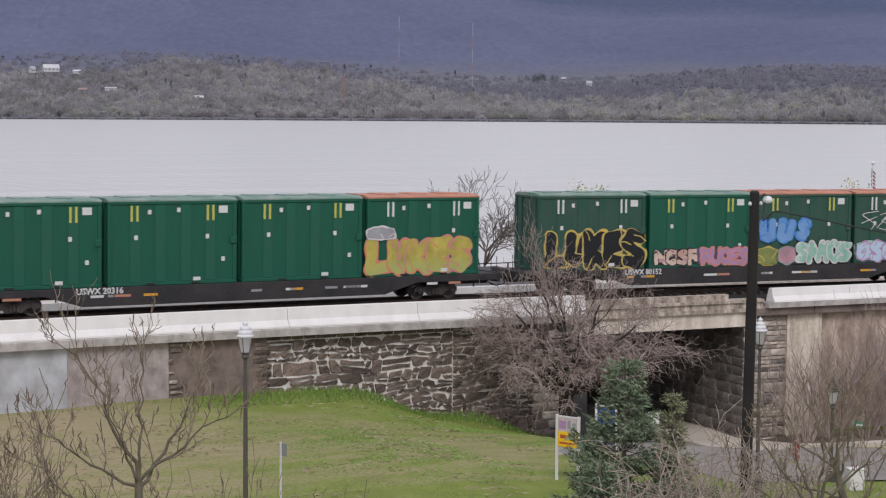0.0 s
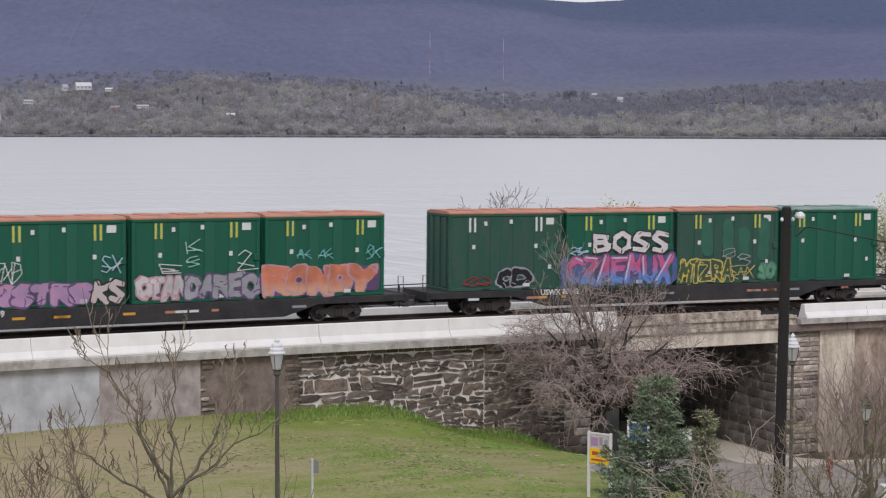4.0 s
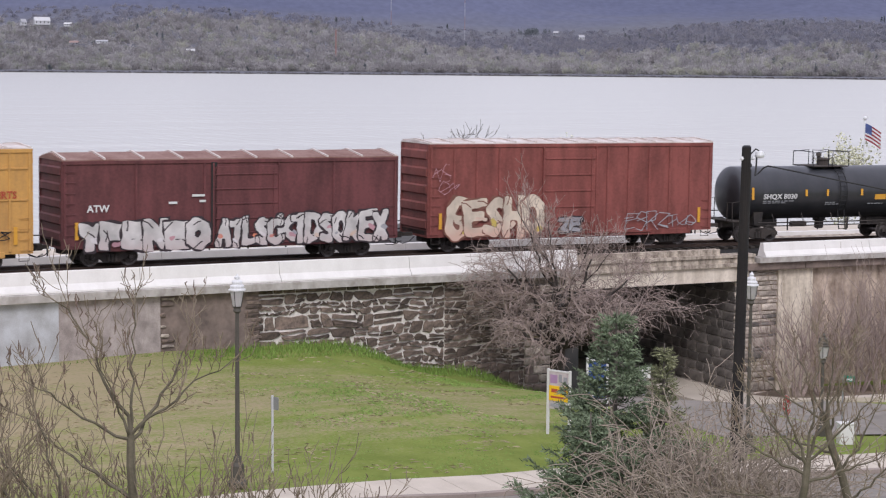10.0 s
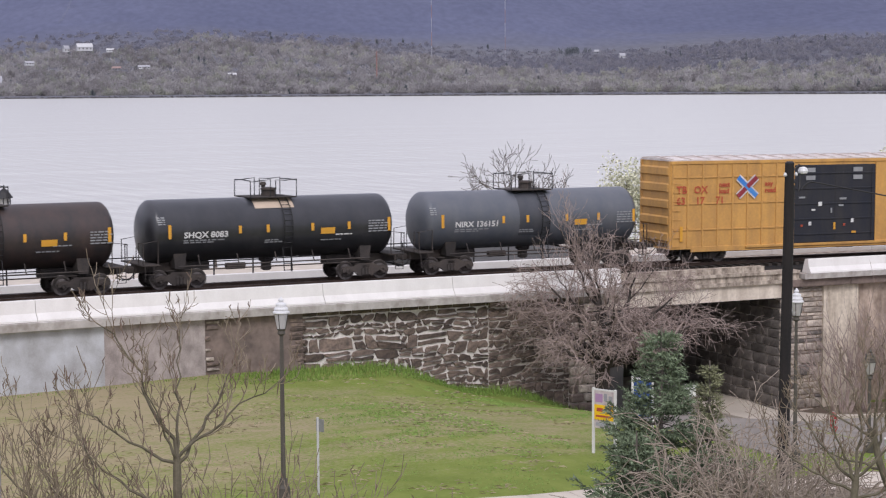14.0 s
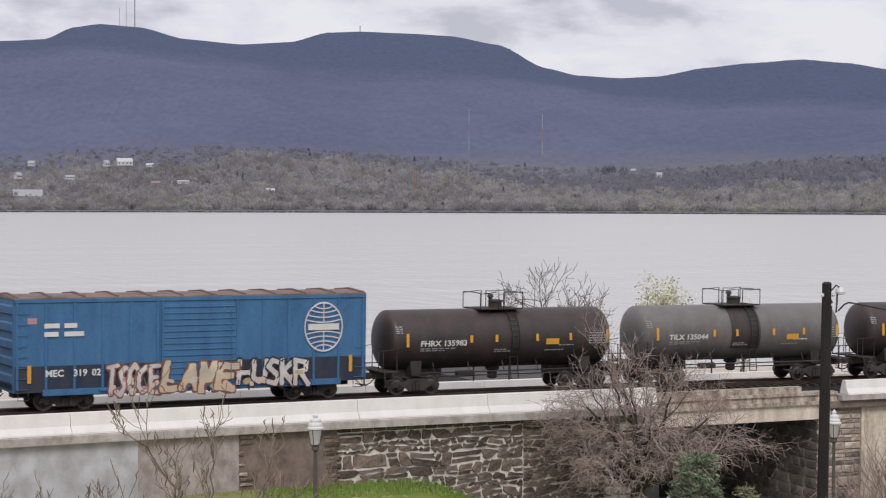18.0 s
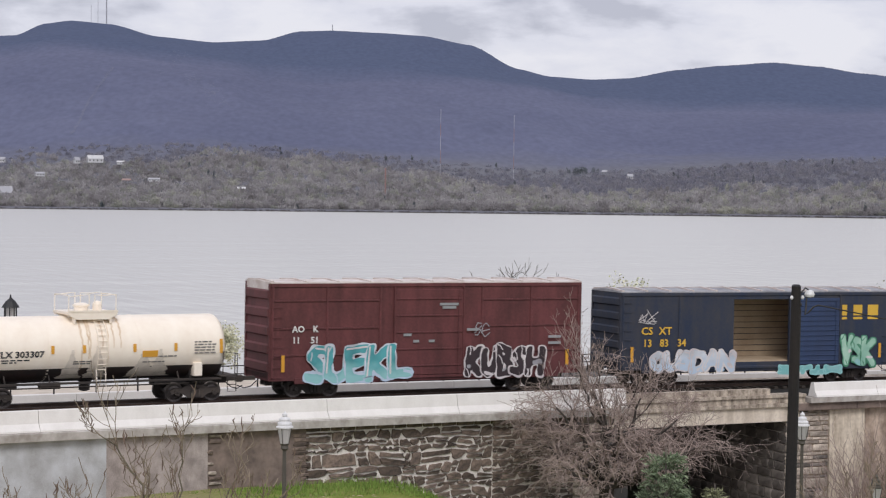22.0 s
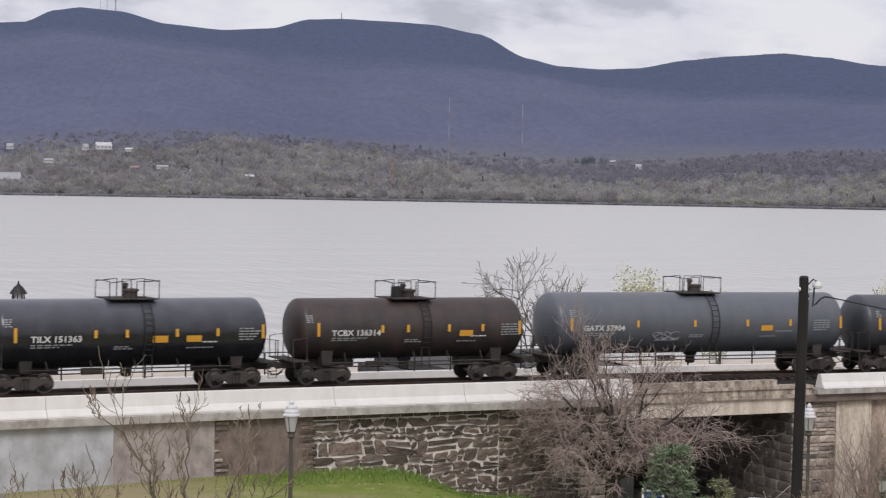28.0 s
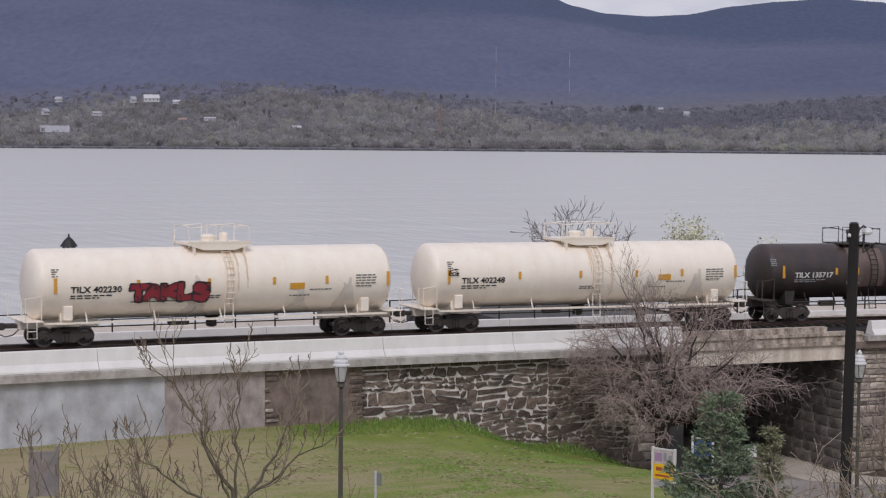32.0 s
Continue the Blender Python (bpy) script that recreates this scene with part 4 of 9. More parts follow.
def container(s16, dx, dull, salmon, lime, n):
    label = "tall %sgreen refuse container with a %s lid on a flat wagon" % ("faded " if dull else "", "salmon" if salmon else "green")
    label = label.replace("with a ", "with ").replace("on a ", "on ")
    c = thing("refuse_container", label, "container", "containers on the train")
    hl, hw = CL / 2, CW / 2
    g = GREEN_DULL if dull else GREEN
    k = ("cont", dull)
    part("body", Shape().box(-hl + 0.06, hl - 0.06, -hw + 0.05, hw - 0.05, 0.12, CH - 0.16), g, c, key=k + ("body",))
    part("bottom_rail", Shape().box(-hl, hl, -hw, hw, 0, 0.15, 0.02), g, c, key=k + ("rail",))
    part("top_rail", Shape().box(-hl, hl, -hw, hw, CH - 0.19, CH - 0.05, 0.02), g, c, key=k + ("top",))
    for x in (-hl + 0.09, hl - 0.09):
        for y in (-hw + 0.09, hw - 0.09):
            part("corner_post", Shape().box(-0.09, 0.09, -0.09, 0.09, 0.15, CH - 0.19, 0.02), g, c, m=pose(x, y, 0), key=k + ("post",))
    for x in (-1.75, -0.6, 0.6, 1.75):
        part("side_rib", Shape().box(-0.24, 0.24, -0.032, 0.0, 0.16, CH - 0.2, 0.012), GREEN_RIB if not dull else g, c,
             m=pose(x, -hw + 0.05, 0), key=k + ("rib",))
    for y in (-0.75, 0, 0.75):
        part("end_rib", Shape().box(-hl - 0.0, -hl + 0.06, -0.16, 0.16, 0.16, CH - 0.2, 0.015), g, c, m=pose(0, y, 0), key=k + ("erib",))
    lid = LID_SALMON if salmon else LID_GREEN
    prof = [(-hw - 0.01, CH - 0.06), (-hw - 0.01, CH + 0.0), (-0.9, CH + 0.09), (0.9, CH + 0.09), (hw + 0.01, CH + 0.0), (hw + 0.01, CH - 0.06)]
    sh = Shape().prism(prof, -hl, hl)
    sh.v = [(y, x, z) for x, y, z in sh.v]
    part("lid", sh, lid, c, ("salmon" if salmon else "dull green") + " weathered lid", key=("lid", salmon))
    for x in (-1.9, -0.2, 1.5):
        part("lid_hatch", Shape().box(-0.42, 0.42, -0.8, 0.5, CH + 0.08, CH + 0.13, 0.02), lid, c, m=pose(x + 0.2 * (n % 2), 0, 0), key=("hatch", salmon))
    stripe = LIME_MARK if lime else WHITE_MARK
    y = -hw + 0.016
    for x in (-1.92, -1.66, 1.62, 1.88):
        part("stripe", Shape().box(-0.05, 0.05, -0.012, 0, CH - 0.92, CH - 0.24), stripe, c, "lime stripe" if lime else "pale stripe", pose(x, y, 0), ("stripe", lime))
    part("data_panel", Shape().box(-0.21, 0.21, -0.012, 0, CH - 0.6, CH - 0.28), WHITE_MARK, c, "white data panel", pose(2.36, y + 0.02, 0), "datapanel")
    for x, z in ((-1.1, 3.2), (0.25, 3.28), (-1.72, 2.1), (1.6, 2.1), (2.35, 1.08)):
        part("sticker", Shape().box(-0.08, 0.08, -0.012, 0, -0.1, 0.1), WHITE_MARK, c, m=pose(x, y, z), key="sticker")
    part("sticker", Shape().box(-0.17, 0.17, -0.012, 0, -0.08, 0.08), WHITE_MARK, c, m=pose(1.1, y - 0.012, 0.24), key="wide_sticker")
    part("lock_box", Shape().box(-0.16, 0.16, -0.05, 0.02, -0.16, 0.16, 0.03), g, c, m=pose(hl - 0.16, y - 0.01, 1.9), key=k + ("lock",))
    for x in (-1.05, 1.05):
        part("fork_pocket", Shape().box(-0.2, 0.2, -0.01, 0.0, 0.03, 0.11), IRON, c, m=pose(x, -hw - 0.002, 0), key="pocket")
    MOVERS.append((c, s16, pose(dx, 0, 1.17)))
    return c


FLAT_DECK = surface("flat_wagon_black", (0.020, 0.020, 0.022), (0.058, 0.05, 0.047), 0.7, 0, 8, 0.8, 0.4, 0.05)


def flat_car(s16, mark, boxes, loads):
    """boxes: what sets each of the four containers apart; loads: graffiti on them."""
    car = thing("flat_wagon", "long black railway flat wagon with a worn side sill", "flat wagon", "train wagons")
    L = 27.0
    deck = Shape().box(-L / 2, L / 2, -1.36, 1.36, 0.98, 1.16, 0.02)
    part("deck", deck, FLAT_DECK, car, key="flat_deck")
    sill = [(-L / 2, 1.14), (L / 2, 1.14), (L / 2, 0.86), (9.0, 0.86), (7.3, 0.36), (-7.3, 0.36), (-9.0, 0.86), (-L / 2, 0.86)]
    for y in (-1.42, 1.36):
        part("side_sill", Shape().prism(sill, y, y + 0.06), FLAT_DECK, car, key=("sill", y))
    part("centre_sill", Shape().box(-L / 2, L / 2, -0.35, 0.35, 0.6, 0.98), UNDER, car, key="csill")
    for x in (-10.2, 10.2):
        bogie(car, x)
    for x, d in ((-L / 2, -1), (L / 2, 1)):
        coupler(car, x, d)
        part("end_sill", Shape().box(x - 0.1, x + 0.1, -1.42, 1.42, 0.75, 1.2, 0.03), FLAT_DECK, car)
        w = Shape().path([(0, -1.2, 1.15), (0, -1.2, 1.95), (0, -0.7, 1.95), (0, -0.7, 1.15)], 0.02, 5)
        part("hand_rail", w, UNDER, car, m=pose(x, 0, 0), key="flat_rail")
    rng = random.Random(len(mark) + int(s16) % 50)
    for i in range(14):
        x = -12 + 24 * rng.random()
        part("sill_patch", Shape().box(-0.3, 0.3, -0.012, 0, 0.92, 1.06), rng.choice([YELLOW_MARK, GREY_MARK, WHITE_MARK, LID_SALMON]), car, m=pose(x, -1.425, 0) @ Matrix.Diagonal((0.4 + rng.random(), 1, 0.8, 1)))
    if mark:
        letters(mark, 0.26, WHITE_MARK, car, pose(-7.6, -1.428, 0.9, 90), label="white wagon number")
    MOVERS.append((car, s16, Matrix.Identity(4)))
    for i, (dull, salmon, lime) in enumerate(boxes):
        c = container(s16, -9.42 + 6.28 * i, dull, salmon, lime, i)
        y = -1.30
        for k, (word, x0, x1, z0, z1, fill, edge, fat, back, *more) in enumerate(loads.get(i, [])):
            graffiti(c, word, x0, x1, z0, z1, y - 0.02 * k, fill, edge, fat, i + 3 * k + 1, back, **(more[0] if more else {}))
    return car


def boxcar(s16, L, sill, eave, body, roof, name_label, ribs, door, loads=(), marks=(), ridge=0.16, roof_ribs=14, end_ribs=5, opening=None, hbars=(), band=None, seam=None, end_top=False):
    """sill, eave: heights above the rail. door: (x0, x1, material, kind)."""
    car = thing("boxcar", name_label, "boxcar", "train wagons")
    hl, hw = L / 2, 1.5
    t = 0.06
    if opening is None:
        part("side_wall", Shape().box(-hl, hl, -hw, -hw + t, sill, eave), body, car)
    else:
        o0, o1 = opening
        part("side_wall", Shape().box(-hl, o0, -hw, -hw + t, sill, eave), body, car)
        part("side_wall", Shape().box(o1, hl, -hw, -hw + t, sill, eave), body, car)
        part("door_header", Shape().box(o0, o1, -hw, -hw + t, eave - 0.35, eave), body, car)
        part("door_sill", Shape().box(o0, o1, -hw, -hw + t, sill, sill + 0.3), body, car)
    part("side_wall", Shape().box(-hl, hl, hw - t, hw, sill, eave), body, car)
    part("floor", Shape().box(-hl, hl, -hw + t, hw - t, sill + 0.1, sill + 0.3), UNDER, car)
    for e in (-1, 1):
        x = e * hl
        sh = Shape().box(min(x, x - e * t), max(x, x - e * t), -hw + t, hw - t, sill, eave)
        end = part("end_wall", sh, body, car)
        h = (eave - sill - 0.3) / end_ribs
        for i in range(end_ribs):
            z = sill + 0.2 + h * (i + 0.5)
            p = [(-1.42, z - h * 0.3), (-1.42, z + h * 0.3), (1.42, z + h * 0.3), (1.42, z - h * 0.3)]
            rib = Shape().add([(x + e * 0.001, y, zz) for y, zz in p] + [(x + e * 0.09, y * 0.97, zz + (0.1 * h if zz < z else -0.1 * h)) for y, zz in p],
                              [(0, 1, 5, 4), (1, 2, 6, 5), (2, 3, 7, 6), (3, 0, 4, 7), (4, 5, 6, 7)])
            part("end_rib", rib, body, car)
        for y in (-hw, hw - 0.16):
            part("corner_post", Shape().box(min(x, x + e * 0.05), max(x, x + e * 0.05), y, y + 0.16, sill, eave, 0.015), body, car)
        if end_top:
            part("end_top_panel", Shape().box(min(x, x + e * 0.02), max(x, x + e * 0.02), -hw + 0.17, hw - 0.17, eave - 0.42, eave, 0.0), roof, car, "pale panel at the top of the end wall")
        coupler(car, x + e * 0.1, e)
        for i in range(8 if e < 0 else 4):
            z = sill + 0.15 + i * 0.45
            part("grab_iron", Shape().path([(-0.22, 0, 0), (-0.22, -0.07, 0), (0.22, -0.07, 0), (0.22, 0, 0)], 0.015, 5), body, car, m=pose(x - e * 0.33, -hw, z), key=("grab", body.name))
        st = Shape().path([(x - e * 0.6, -hw - 0.03, sill), (x - e * 0.6, -hw - 0.05, sill - 0.3), (x - e * 0.15, -hw - 0.05, sill - 0.3), (x - e * 0.15, -hw - 0.03, sill)], 0.018, 5)
        part("step", st, UNDER, car)
    # roof: shallow gable with raised seams
    prof = [(-hw - 0.03, eave), (-hw - 0.03, eave + 0.05), (0, eave + ridge), (hw + 0.03, eave + 0.05), (hw + 0.03, eave)]
    sh = Shape().prism(prof, -hl - 0.03, hl + 0.03)
    sh.v = [(y, x, z) for x, y, z in sh.v]
    part("roof", sh, roof, car)
    for i in range(roof_ribs + 1):
        x = -hl + 0.1 + (L - 0.2) * i / roof_ribs
        q = [(-hw - 0.03, eave + 0.05), (0, eave + ridge), (hw + 0.03, eave + 0.05), (hw + 0.03, eave + 0.12), (0, eave + ridge + 0.07), (-hw - 0.03, eave + 0.12)]
        r = Shape().prism(q, -0.045, 0.045)
        r.v = [(y, x_, z) for x_, y, z in r.v]
        part("roof_seam", r, seam or roof, car, m=pose(x, 0, 0), key=("seam", eave, ridge, roof.name))
    if band:
        part("lower_band", Shape().box(-hl + 0.02, hl - 0.02, -hw - 0.012, -hw - 0.001, sill, band[0]), band[1], car, "dark band of paint along the foot of the side")
    if opening:
        for k in range(11):
            z = sill + 0.32 + (eave - sill - 0.5) * k / 11
            part("lining_board", Shape().box(-hl + 0.3, hl - 0.3, hw - 0.12, hw - 0.07, z, z + (eave - sill - 0.5) / 11 - 0.03, 0.008), WOOD_LINING, car)
        part("floor_board", Shape().box(-hl + 0.2, hl - 0.2, -hw + 0.07, hw - 0.13, sill + 0.3, sill + 0.35), WOOD_LINING, car, "plank floor")
    part("eave_rail", Shape().box(-hl, hl, -hw - 0.05, -hw - 0.001, eave - 0.16, eave, 0.01), body, car)
    part("side_sill", Shape().box(-hl + 1.2, hl - 1.2, -hw - 0.03, -hw + 0.05, sill - 0.16, sill + 0.12, 0.02), body, car)
    dx0, dx1 = (door[0], door[1]) if door else (0, 0)
    for i in range(ribs + 1):
        x = -hl + 0.12 + (L - 0.24) * i / ribs
        if door and dx0 - 0.1 < x < dx1 + 0.1:
            continue
        if opening and opening[0] - 0.1 < x < opening[1] + 0.1:
            continue
        part("side_post", Shape().box(-0.05, 0.05, -0.05, 0, sill + 0.1, eave - 0.16, 0.012), body, car, m=pose(x, -hw, 0), key=("spost", sill, eave, body.name))
        if hbars and i < ribs:
            w = (L - 0.24) / ribs
            if not (door and dx0 - 0.1 < x + w / 2 < dx1 + 0.1):
                for z in hbars:
                    part("side_bar", Shape().box(0.06, w - 0.06, -0.045, 0, -0.04, 0.04, 0.01), body, car, m=pose(x, -hw, z), key=("sbar", w, body.name))
    if door:
        dm = door[2]
        d = part("door", Shape().box(dx0, dx1, -hw - 0.075, -hw - 0.005, sill + 0.12, eave - 0.3, 0.015), dm, car, door[3])
        n = 5 if door[4] == "panel" else 13
        h = (eave - sill - 0.5) / n
        for i in range(n):
            z = sill + 0.2 + h * i
            part("door_panel_rib", Shape().box(dx0 + 0.05, dx1 - 0.05, -hw - 0.115, -hw - 0.07, z + h * 0.4, z + h * (0.62 if n > 6 else 0.5), 0.012), dm, d)
        part("door_post", Shape().box(dx0 - 0.07, dx0, -hw - 0.1, -hw, sill, eave - 0.16, 0.01), body, car)
        part("door_post", Shape().box(dx1, dx1 + 0.07, -hw - 0.1, -hw, sill, eave - 0.16, 0.01), body, car)
        part("lock_rod", Shape().tube((dx1 - 0.25, -hw - 0.13, sill + 0.3), (dx1 - 0.25, -hw - 0.13, eave - 0.5), 0.02, n=6), dm, d)
        part("door_track", Shape().box(-hl * 0.55, hl * 0.55, -hw - 0.11, -hw, sill - 0.02, sill + 0.1, 0.01), body, car)
    part("centre_sill", Shape().box(-hl + 0.3, hl - 0.3, -0.35, 0.35, sill - 0.3, sill + 0.1), UNDER, car)
    part("brake_cylinder", Shape().tube((0.8, -0.7, sill - 0.12), (1.8, -0.7, sill - 0.12), 0.16, n=10), UNDER, car)
    part("brake_rigging", Shape().tube((-hl * 0.6, -0.5, sill - 0.15), (hl * 0.6, -0.5, sill - 0.15), 0.03, n=6), UNDER, car)
    for x in (-hl + 2.35, hl - 2.35):
        bogie(car, x)
    for x in (-hl + 0.62, hl - 0.75):
        part("reflector", Shape().box(-0.08, 0.08, -0.012, 0, 0, 0.75), YELLOW_MARK, car, "yellow reflector", pose(x, -hw - 0.052, sill + 0.4), "reflector")
    for k, (word, x0, x1, z0, z1, fill, edge, fat, back, *more) in enumerate(loads):
        graffiti(car, word, x0, x1, z0, z1, -hw - 0.122 - 0.012 * (k % 2), fill, edge, fat, k + len(word) + int(L), back, **(more[0] if more else {}))
    for text, h, x, z, mt, wide in marks:
        letters(text, h, mt, car, pose(x, -hw - 0.055, z, 90), wide=wide)
    MOVERS.append((car, s16, Matrix.Identity(4)))
    return car


def tank_material(name, base, dirt, rough=0.44, amount=0.35, dust_sheen=0.5, tone=(0.15, 0.15, 0.158)):
    """Oily paint, dusty and coloured paler over the upper half to give sky sheen."""
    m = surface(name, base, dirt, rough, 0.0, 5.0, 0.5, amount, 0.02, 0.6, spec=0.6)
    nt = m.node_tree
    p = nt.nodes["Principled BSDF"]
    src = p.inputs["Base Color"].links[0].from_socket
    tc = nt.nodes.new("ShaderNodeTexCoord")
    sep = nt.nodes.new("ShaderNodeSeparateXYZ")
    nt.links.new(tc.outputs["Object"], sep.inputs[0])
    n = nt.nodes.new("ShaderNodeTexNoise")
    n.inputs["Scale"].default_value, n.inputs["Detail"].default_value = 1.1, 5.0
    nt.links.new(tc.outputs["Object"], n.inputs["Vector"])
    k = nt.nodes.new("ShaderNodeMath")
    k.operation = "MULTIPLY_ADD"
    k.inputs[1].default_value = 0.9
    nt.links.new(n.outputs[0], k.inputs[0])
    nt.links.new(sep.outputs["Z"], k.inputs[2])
    # paler with height: sky sheen and dusty cover share this colour mix
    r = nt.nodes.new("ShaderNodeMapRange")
    r.inputs[1].default_value, r.inputs[2].default_value, r.inputs[4].default_value = 3.0, 4.6, dust_sheen
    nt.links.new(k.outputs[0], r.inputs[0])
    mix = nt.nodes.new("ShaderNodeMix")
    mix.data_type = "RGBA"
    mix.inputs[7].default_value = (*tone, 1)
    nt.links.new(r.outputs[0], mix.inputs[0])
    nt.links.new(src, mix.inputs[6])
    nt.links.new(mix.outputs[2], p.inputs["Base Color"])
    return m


def tank_car(s16, L, mat, label, text, ink, R=1.5, zc=2.62, cream=False, platform="cage", bands=(), decals=(), fat_dome=False, loads=(), pad=None, shift=0.0, hatch=None, belly=False):
    car = thing("tank_wagon", label, "tank wagon", "train wagons")
    hl = L / 2
    steel = mat if cream and not belly else UNDER
    # shell with dished heads
    sh, n = Shape(), 40
    prof = [(-hl, 0.02)] + [(-hl + 0.5 * (1 - math.cos(a)), R * math.sin(a)) for a in [math.pi / 2 * k / 7 for k in range(1, 8)]]
    prof += [(-hl + 0.6, R)] + [(-hl + 0.6 + (L - 1.2) * k / 6, R) for k in range(1, 6)]
    prof += [(-x, r) for x, r in prof[:9]][::-1]
    v = [(x, r * math.cos(2 * math.pi * i / n), zc + r * math.sin(2 * math.pi * i / n)) for x, r in prof for i in range(n)]
    sh.add(v, [(k * n + i, k * n + (i + 1) % n, (k + 1) * n + (i + 1) % n, (k + 1) * n + i) for k in range(len(prof) - 1) for i in range(n)])
    sh.smooth = True
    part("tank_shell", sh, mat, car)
    for x in bands:
        r = Shape().tube((x - 0.04, 0, zc), (x + 0.04, 0, zc), R + 0.012, n=40)
        part("shell_band", r, mat, car)
    if pad:
        x0, x1, pm = pad
        q = Shape()
        m2 = 18
        vv = []
        for x in (x0, x1):
            for i in range(m2 + 1):
                a = math.pi * 1.18 - math.pi * 1.36 * i / m2
                vv.append((x, -(R + 0.014) * math.cos(math.pi - a), zc + (R + 0.014) * math.sin(a)))
        q.add(vv, [(i, i + 1, m2 + 2 + i, m2 + 1 + i) for i in range(m2)])
        q.smooth = True
        part("shell_patch", q, pm, car, "band of stained paint round the tank")
    if hatch:
        q, vv, m2 = Shape(), [], 8
        for x in (-0.95, 0.95):
            for i in range(m2 + 1):
                a = math.pi * (0.5 + 0.27 - 0.54 * i / m2)
                vv.append((x, (R + 0.016) * math.cos(a), zc + (R + 0.016) * math.sin(a)))
        q.add(vv, [(i, i + 1, m2 + 2 + i, m2 + 1 + i) for i in range(m2)])
        q.smooth = True
        part("hatch_pad", q, hatch, car, "cream non-slip pad round the hatch")
    if belly:
        q, vv, m2 = Shape(), [], 14
        for x in (-hl + 0.35, hl - 0.35):
            for i in range(m2 + 1):
                a = math.radians(-147 + 114 * i / m2)
                vv.append((x, (R + 0.012) * math.cos(a), zc + (R + 0.012) * math.sin(a)))
        q.add(vv, [(i, i + 1, m2 + 2 + i, m2 + 1 + i) for i in range(m2)])
        q.smooth = True
        part("black_belly", q, TANK_SOOT, car, "black-painted underside of the tank")
    # saddles, stub sills, running boards
    for e in (-1, 1):
        x = e * (hl - 1.55)
        part("saddle", Shape().prism([(x - 0.22, 0.9), (x + 0.22, 0.9), (x + 0.3, zc - R * 0.62), (x - 0.3, zc - R * 0.62)], -1.02, 1.02), steel, car)
        part("stub_sill", Shape().box(min(e * (hl - 3.2), e * (hl + 0.25)), max(e * (hl - 3.2), e * (hl + 0.25)), -0.32, 0.32, 0.72, 1.14, 0.03), steel, car)
        part("end_deck", Shape().box(min(e * (hl - 0.5), e * (hl + 0.32)), max(e * (hl - 0.5), e * (hl + 0.32)), -1.42, 1.42, 1.1, 1.16, 0.01), steel, car)
        for y in (-1.4, 1.4):
            part("end_railing", Shape().path([(e * (hl + 0.28), y, 1.15), (e * (hl + 0.28), y, 2.1), (e * (hl - 0.4), y, 2.2), (e * (hl - 0.4), y, 1.15)], 0.024, 5), steel, car)
        part("cross_railing", Shape().path([(e * (hl + 0.3), -1.4, 2.1), (e * (hl + 0.34), -1.0, 2.1), (e * (hl + 0.34), -1.0, 1.15)], 0.024, 5), steel, car)
        st = Shape().path([(e * (hl + 0.2), -1.42, 1.1), (e * (hl + 0.2), -1.46, 0.45), (e * (hl - 0.2), -1.46, 0.45), (e * (hl - 0.2), -1.42, 1.1)], 0.022, 5)
        part("end_step", st, steel, car)
        part("step_rung", Shape().tube((e * (hl + 0.2), -1.46, 0.75), (e * (hl - 0.2), -1.46, 0.75), 0.02, n=5), steel, car)
        coupler(car, e * (hl + 0.2), e)
        bogie(car, e * (hl - 1.55))
        if cream:
            part("valve_box", Shape().box(x - 0.2, x + 0.2, -1.35, -1.0, 1.15, 1.75, 0.03), mat, car)
    part("running_rail", Shape().tube((-hl + 1.4, -1.25, 1.02), (hl - 1.4, -1.25, 1.02), 0.035, n=6), steel, car)
    if cream:
        part("running_board", Shape().box(-hl + 0.5, hl - 0.5, -1.5, -1.1, 1.0, 1.06), steel, car)
    for k in range(5):
        x = -hl + 2.4 + (L - 4.8) * k / 4
        part("rail_bracket", Shape().tube((x, -1.25, 1.02), (x, -1.0, zc - R * 0.75), 0.028, n=5), steel, car)
    part("outlet_valve", Shape().lathe([(0.12, 0.55), (0.24, 0.6), (0.24, 0.95), (0.34, 1.0), (0.34, zc - R + 0.05)], (shift, 0, 0), 12), UNDER, car)
    part("brake_cylinder", Shape().tube((-2.2, -0.6, 0.88), (-1.3, -0.6, 0.88), 0.15, n=10), UNDER, car)
    part("brake_pipe", Shape().tube((-hl + 1, -0.75, 0.8), (hl - 1, -0.75, 0.8), 0.03, n=5), UNDER, car)
    # fittings on the top
    zt = zc + R
    if platform == "dome":
        reach = 1.1 if belly else 1.45
        part("platform", Shape().prism([(shift - reach, zt + 0.2), (shift - reach, zt + 0.1), (shift - 0.7, zt - 0.12), (shift + 0.7, zt - 0.12), (shift + reach, zt + 0.1), (shift + reach, zt + 0.2)], -1.0, 1.0), mat, car, "winged platform round the hatch")
        part("toe_board", Shape().box(shift - reach, shift + reach, -1.02, -1.002, zt + 0.2, zt + 0.27), mat, car)
        part("manway", Shape().lathe([(0.3, zt - 0.1), (0.3, zt + 0.38), (0.34, zt + 0.4), (0.34, zt + 0.48), (0.18, zt + 0.54)], (shift - 0.2, 0, 0), 18), mat, car)
        part("valve_bonnet", Shape().lathe([(0.2, zt + 0.2), (0.2, zt + 0.5), (0.16, zt + 0.6), (0.0, zt + 0.64)], (shift + 0.5, -0.1, 0), 12), mat, car)
        for x in (shift - reach + 0.3, shift + reach - 0.3):
            part("platform_bracket", Shape().prism([(x - 0.04, zt - 0.3), (x + 0.04, zt - 0.3), (x + 0.04, zt + 0.06), (x - 0.04, zt + 0.06)], -0.98, -0.7), mat, car)
        top = zt + 0.92
    else:
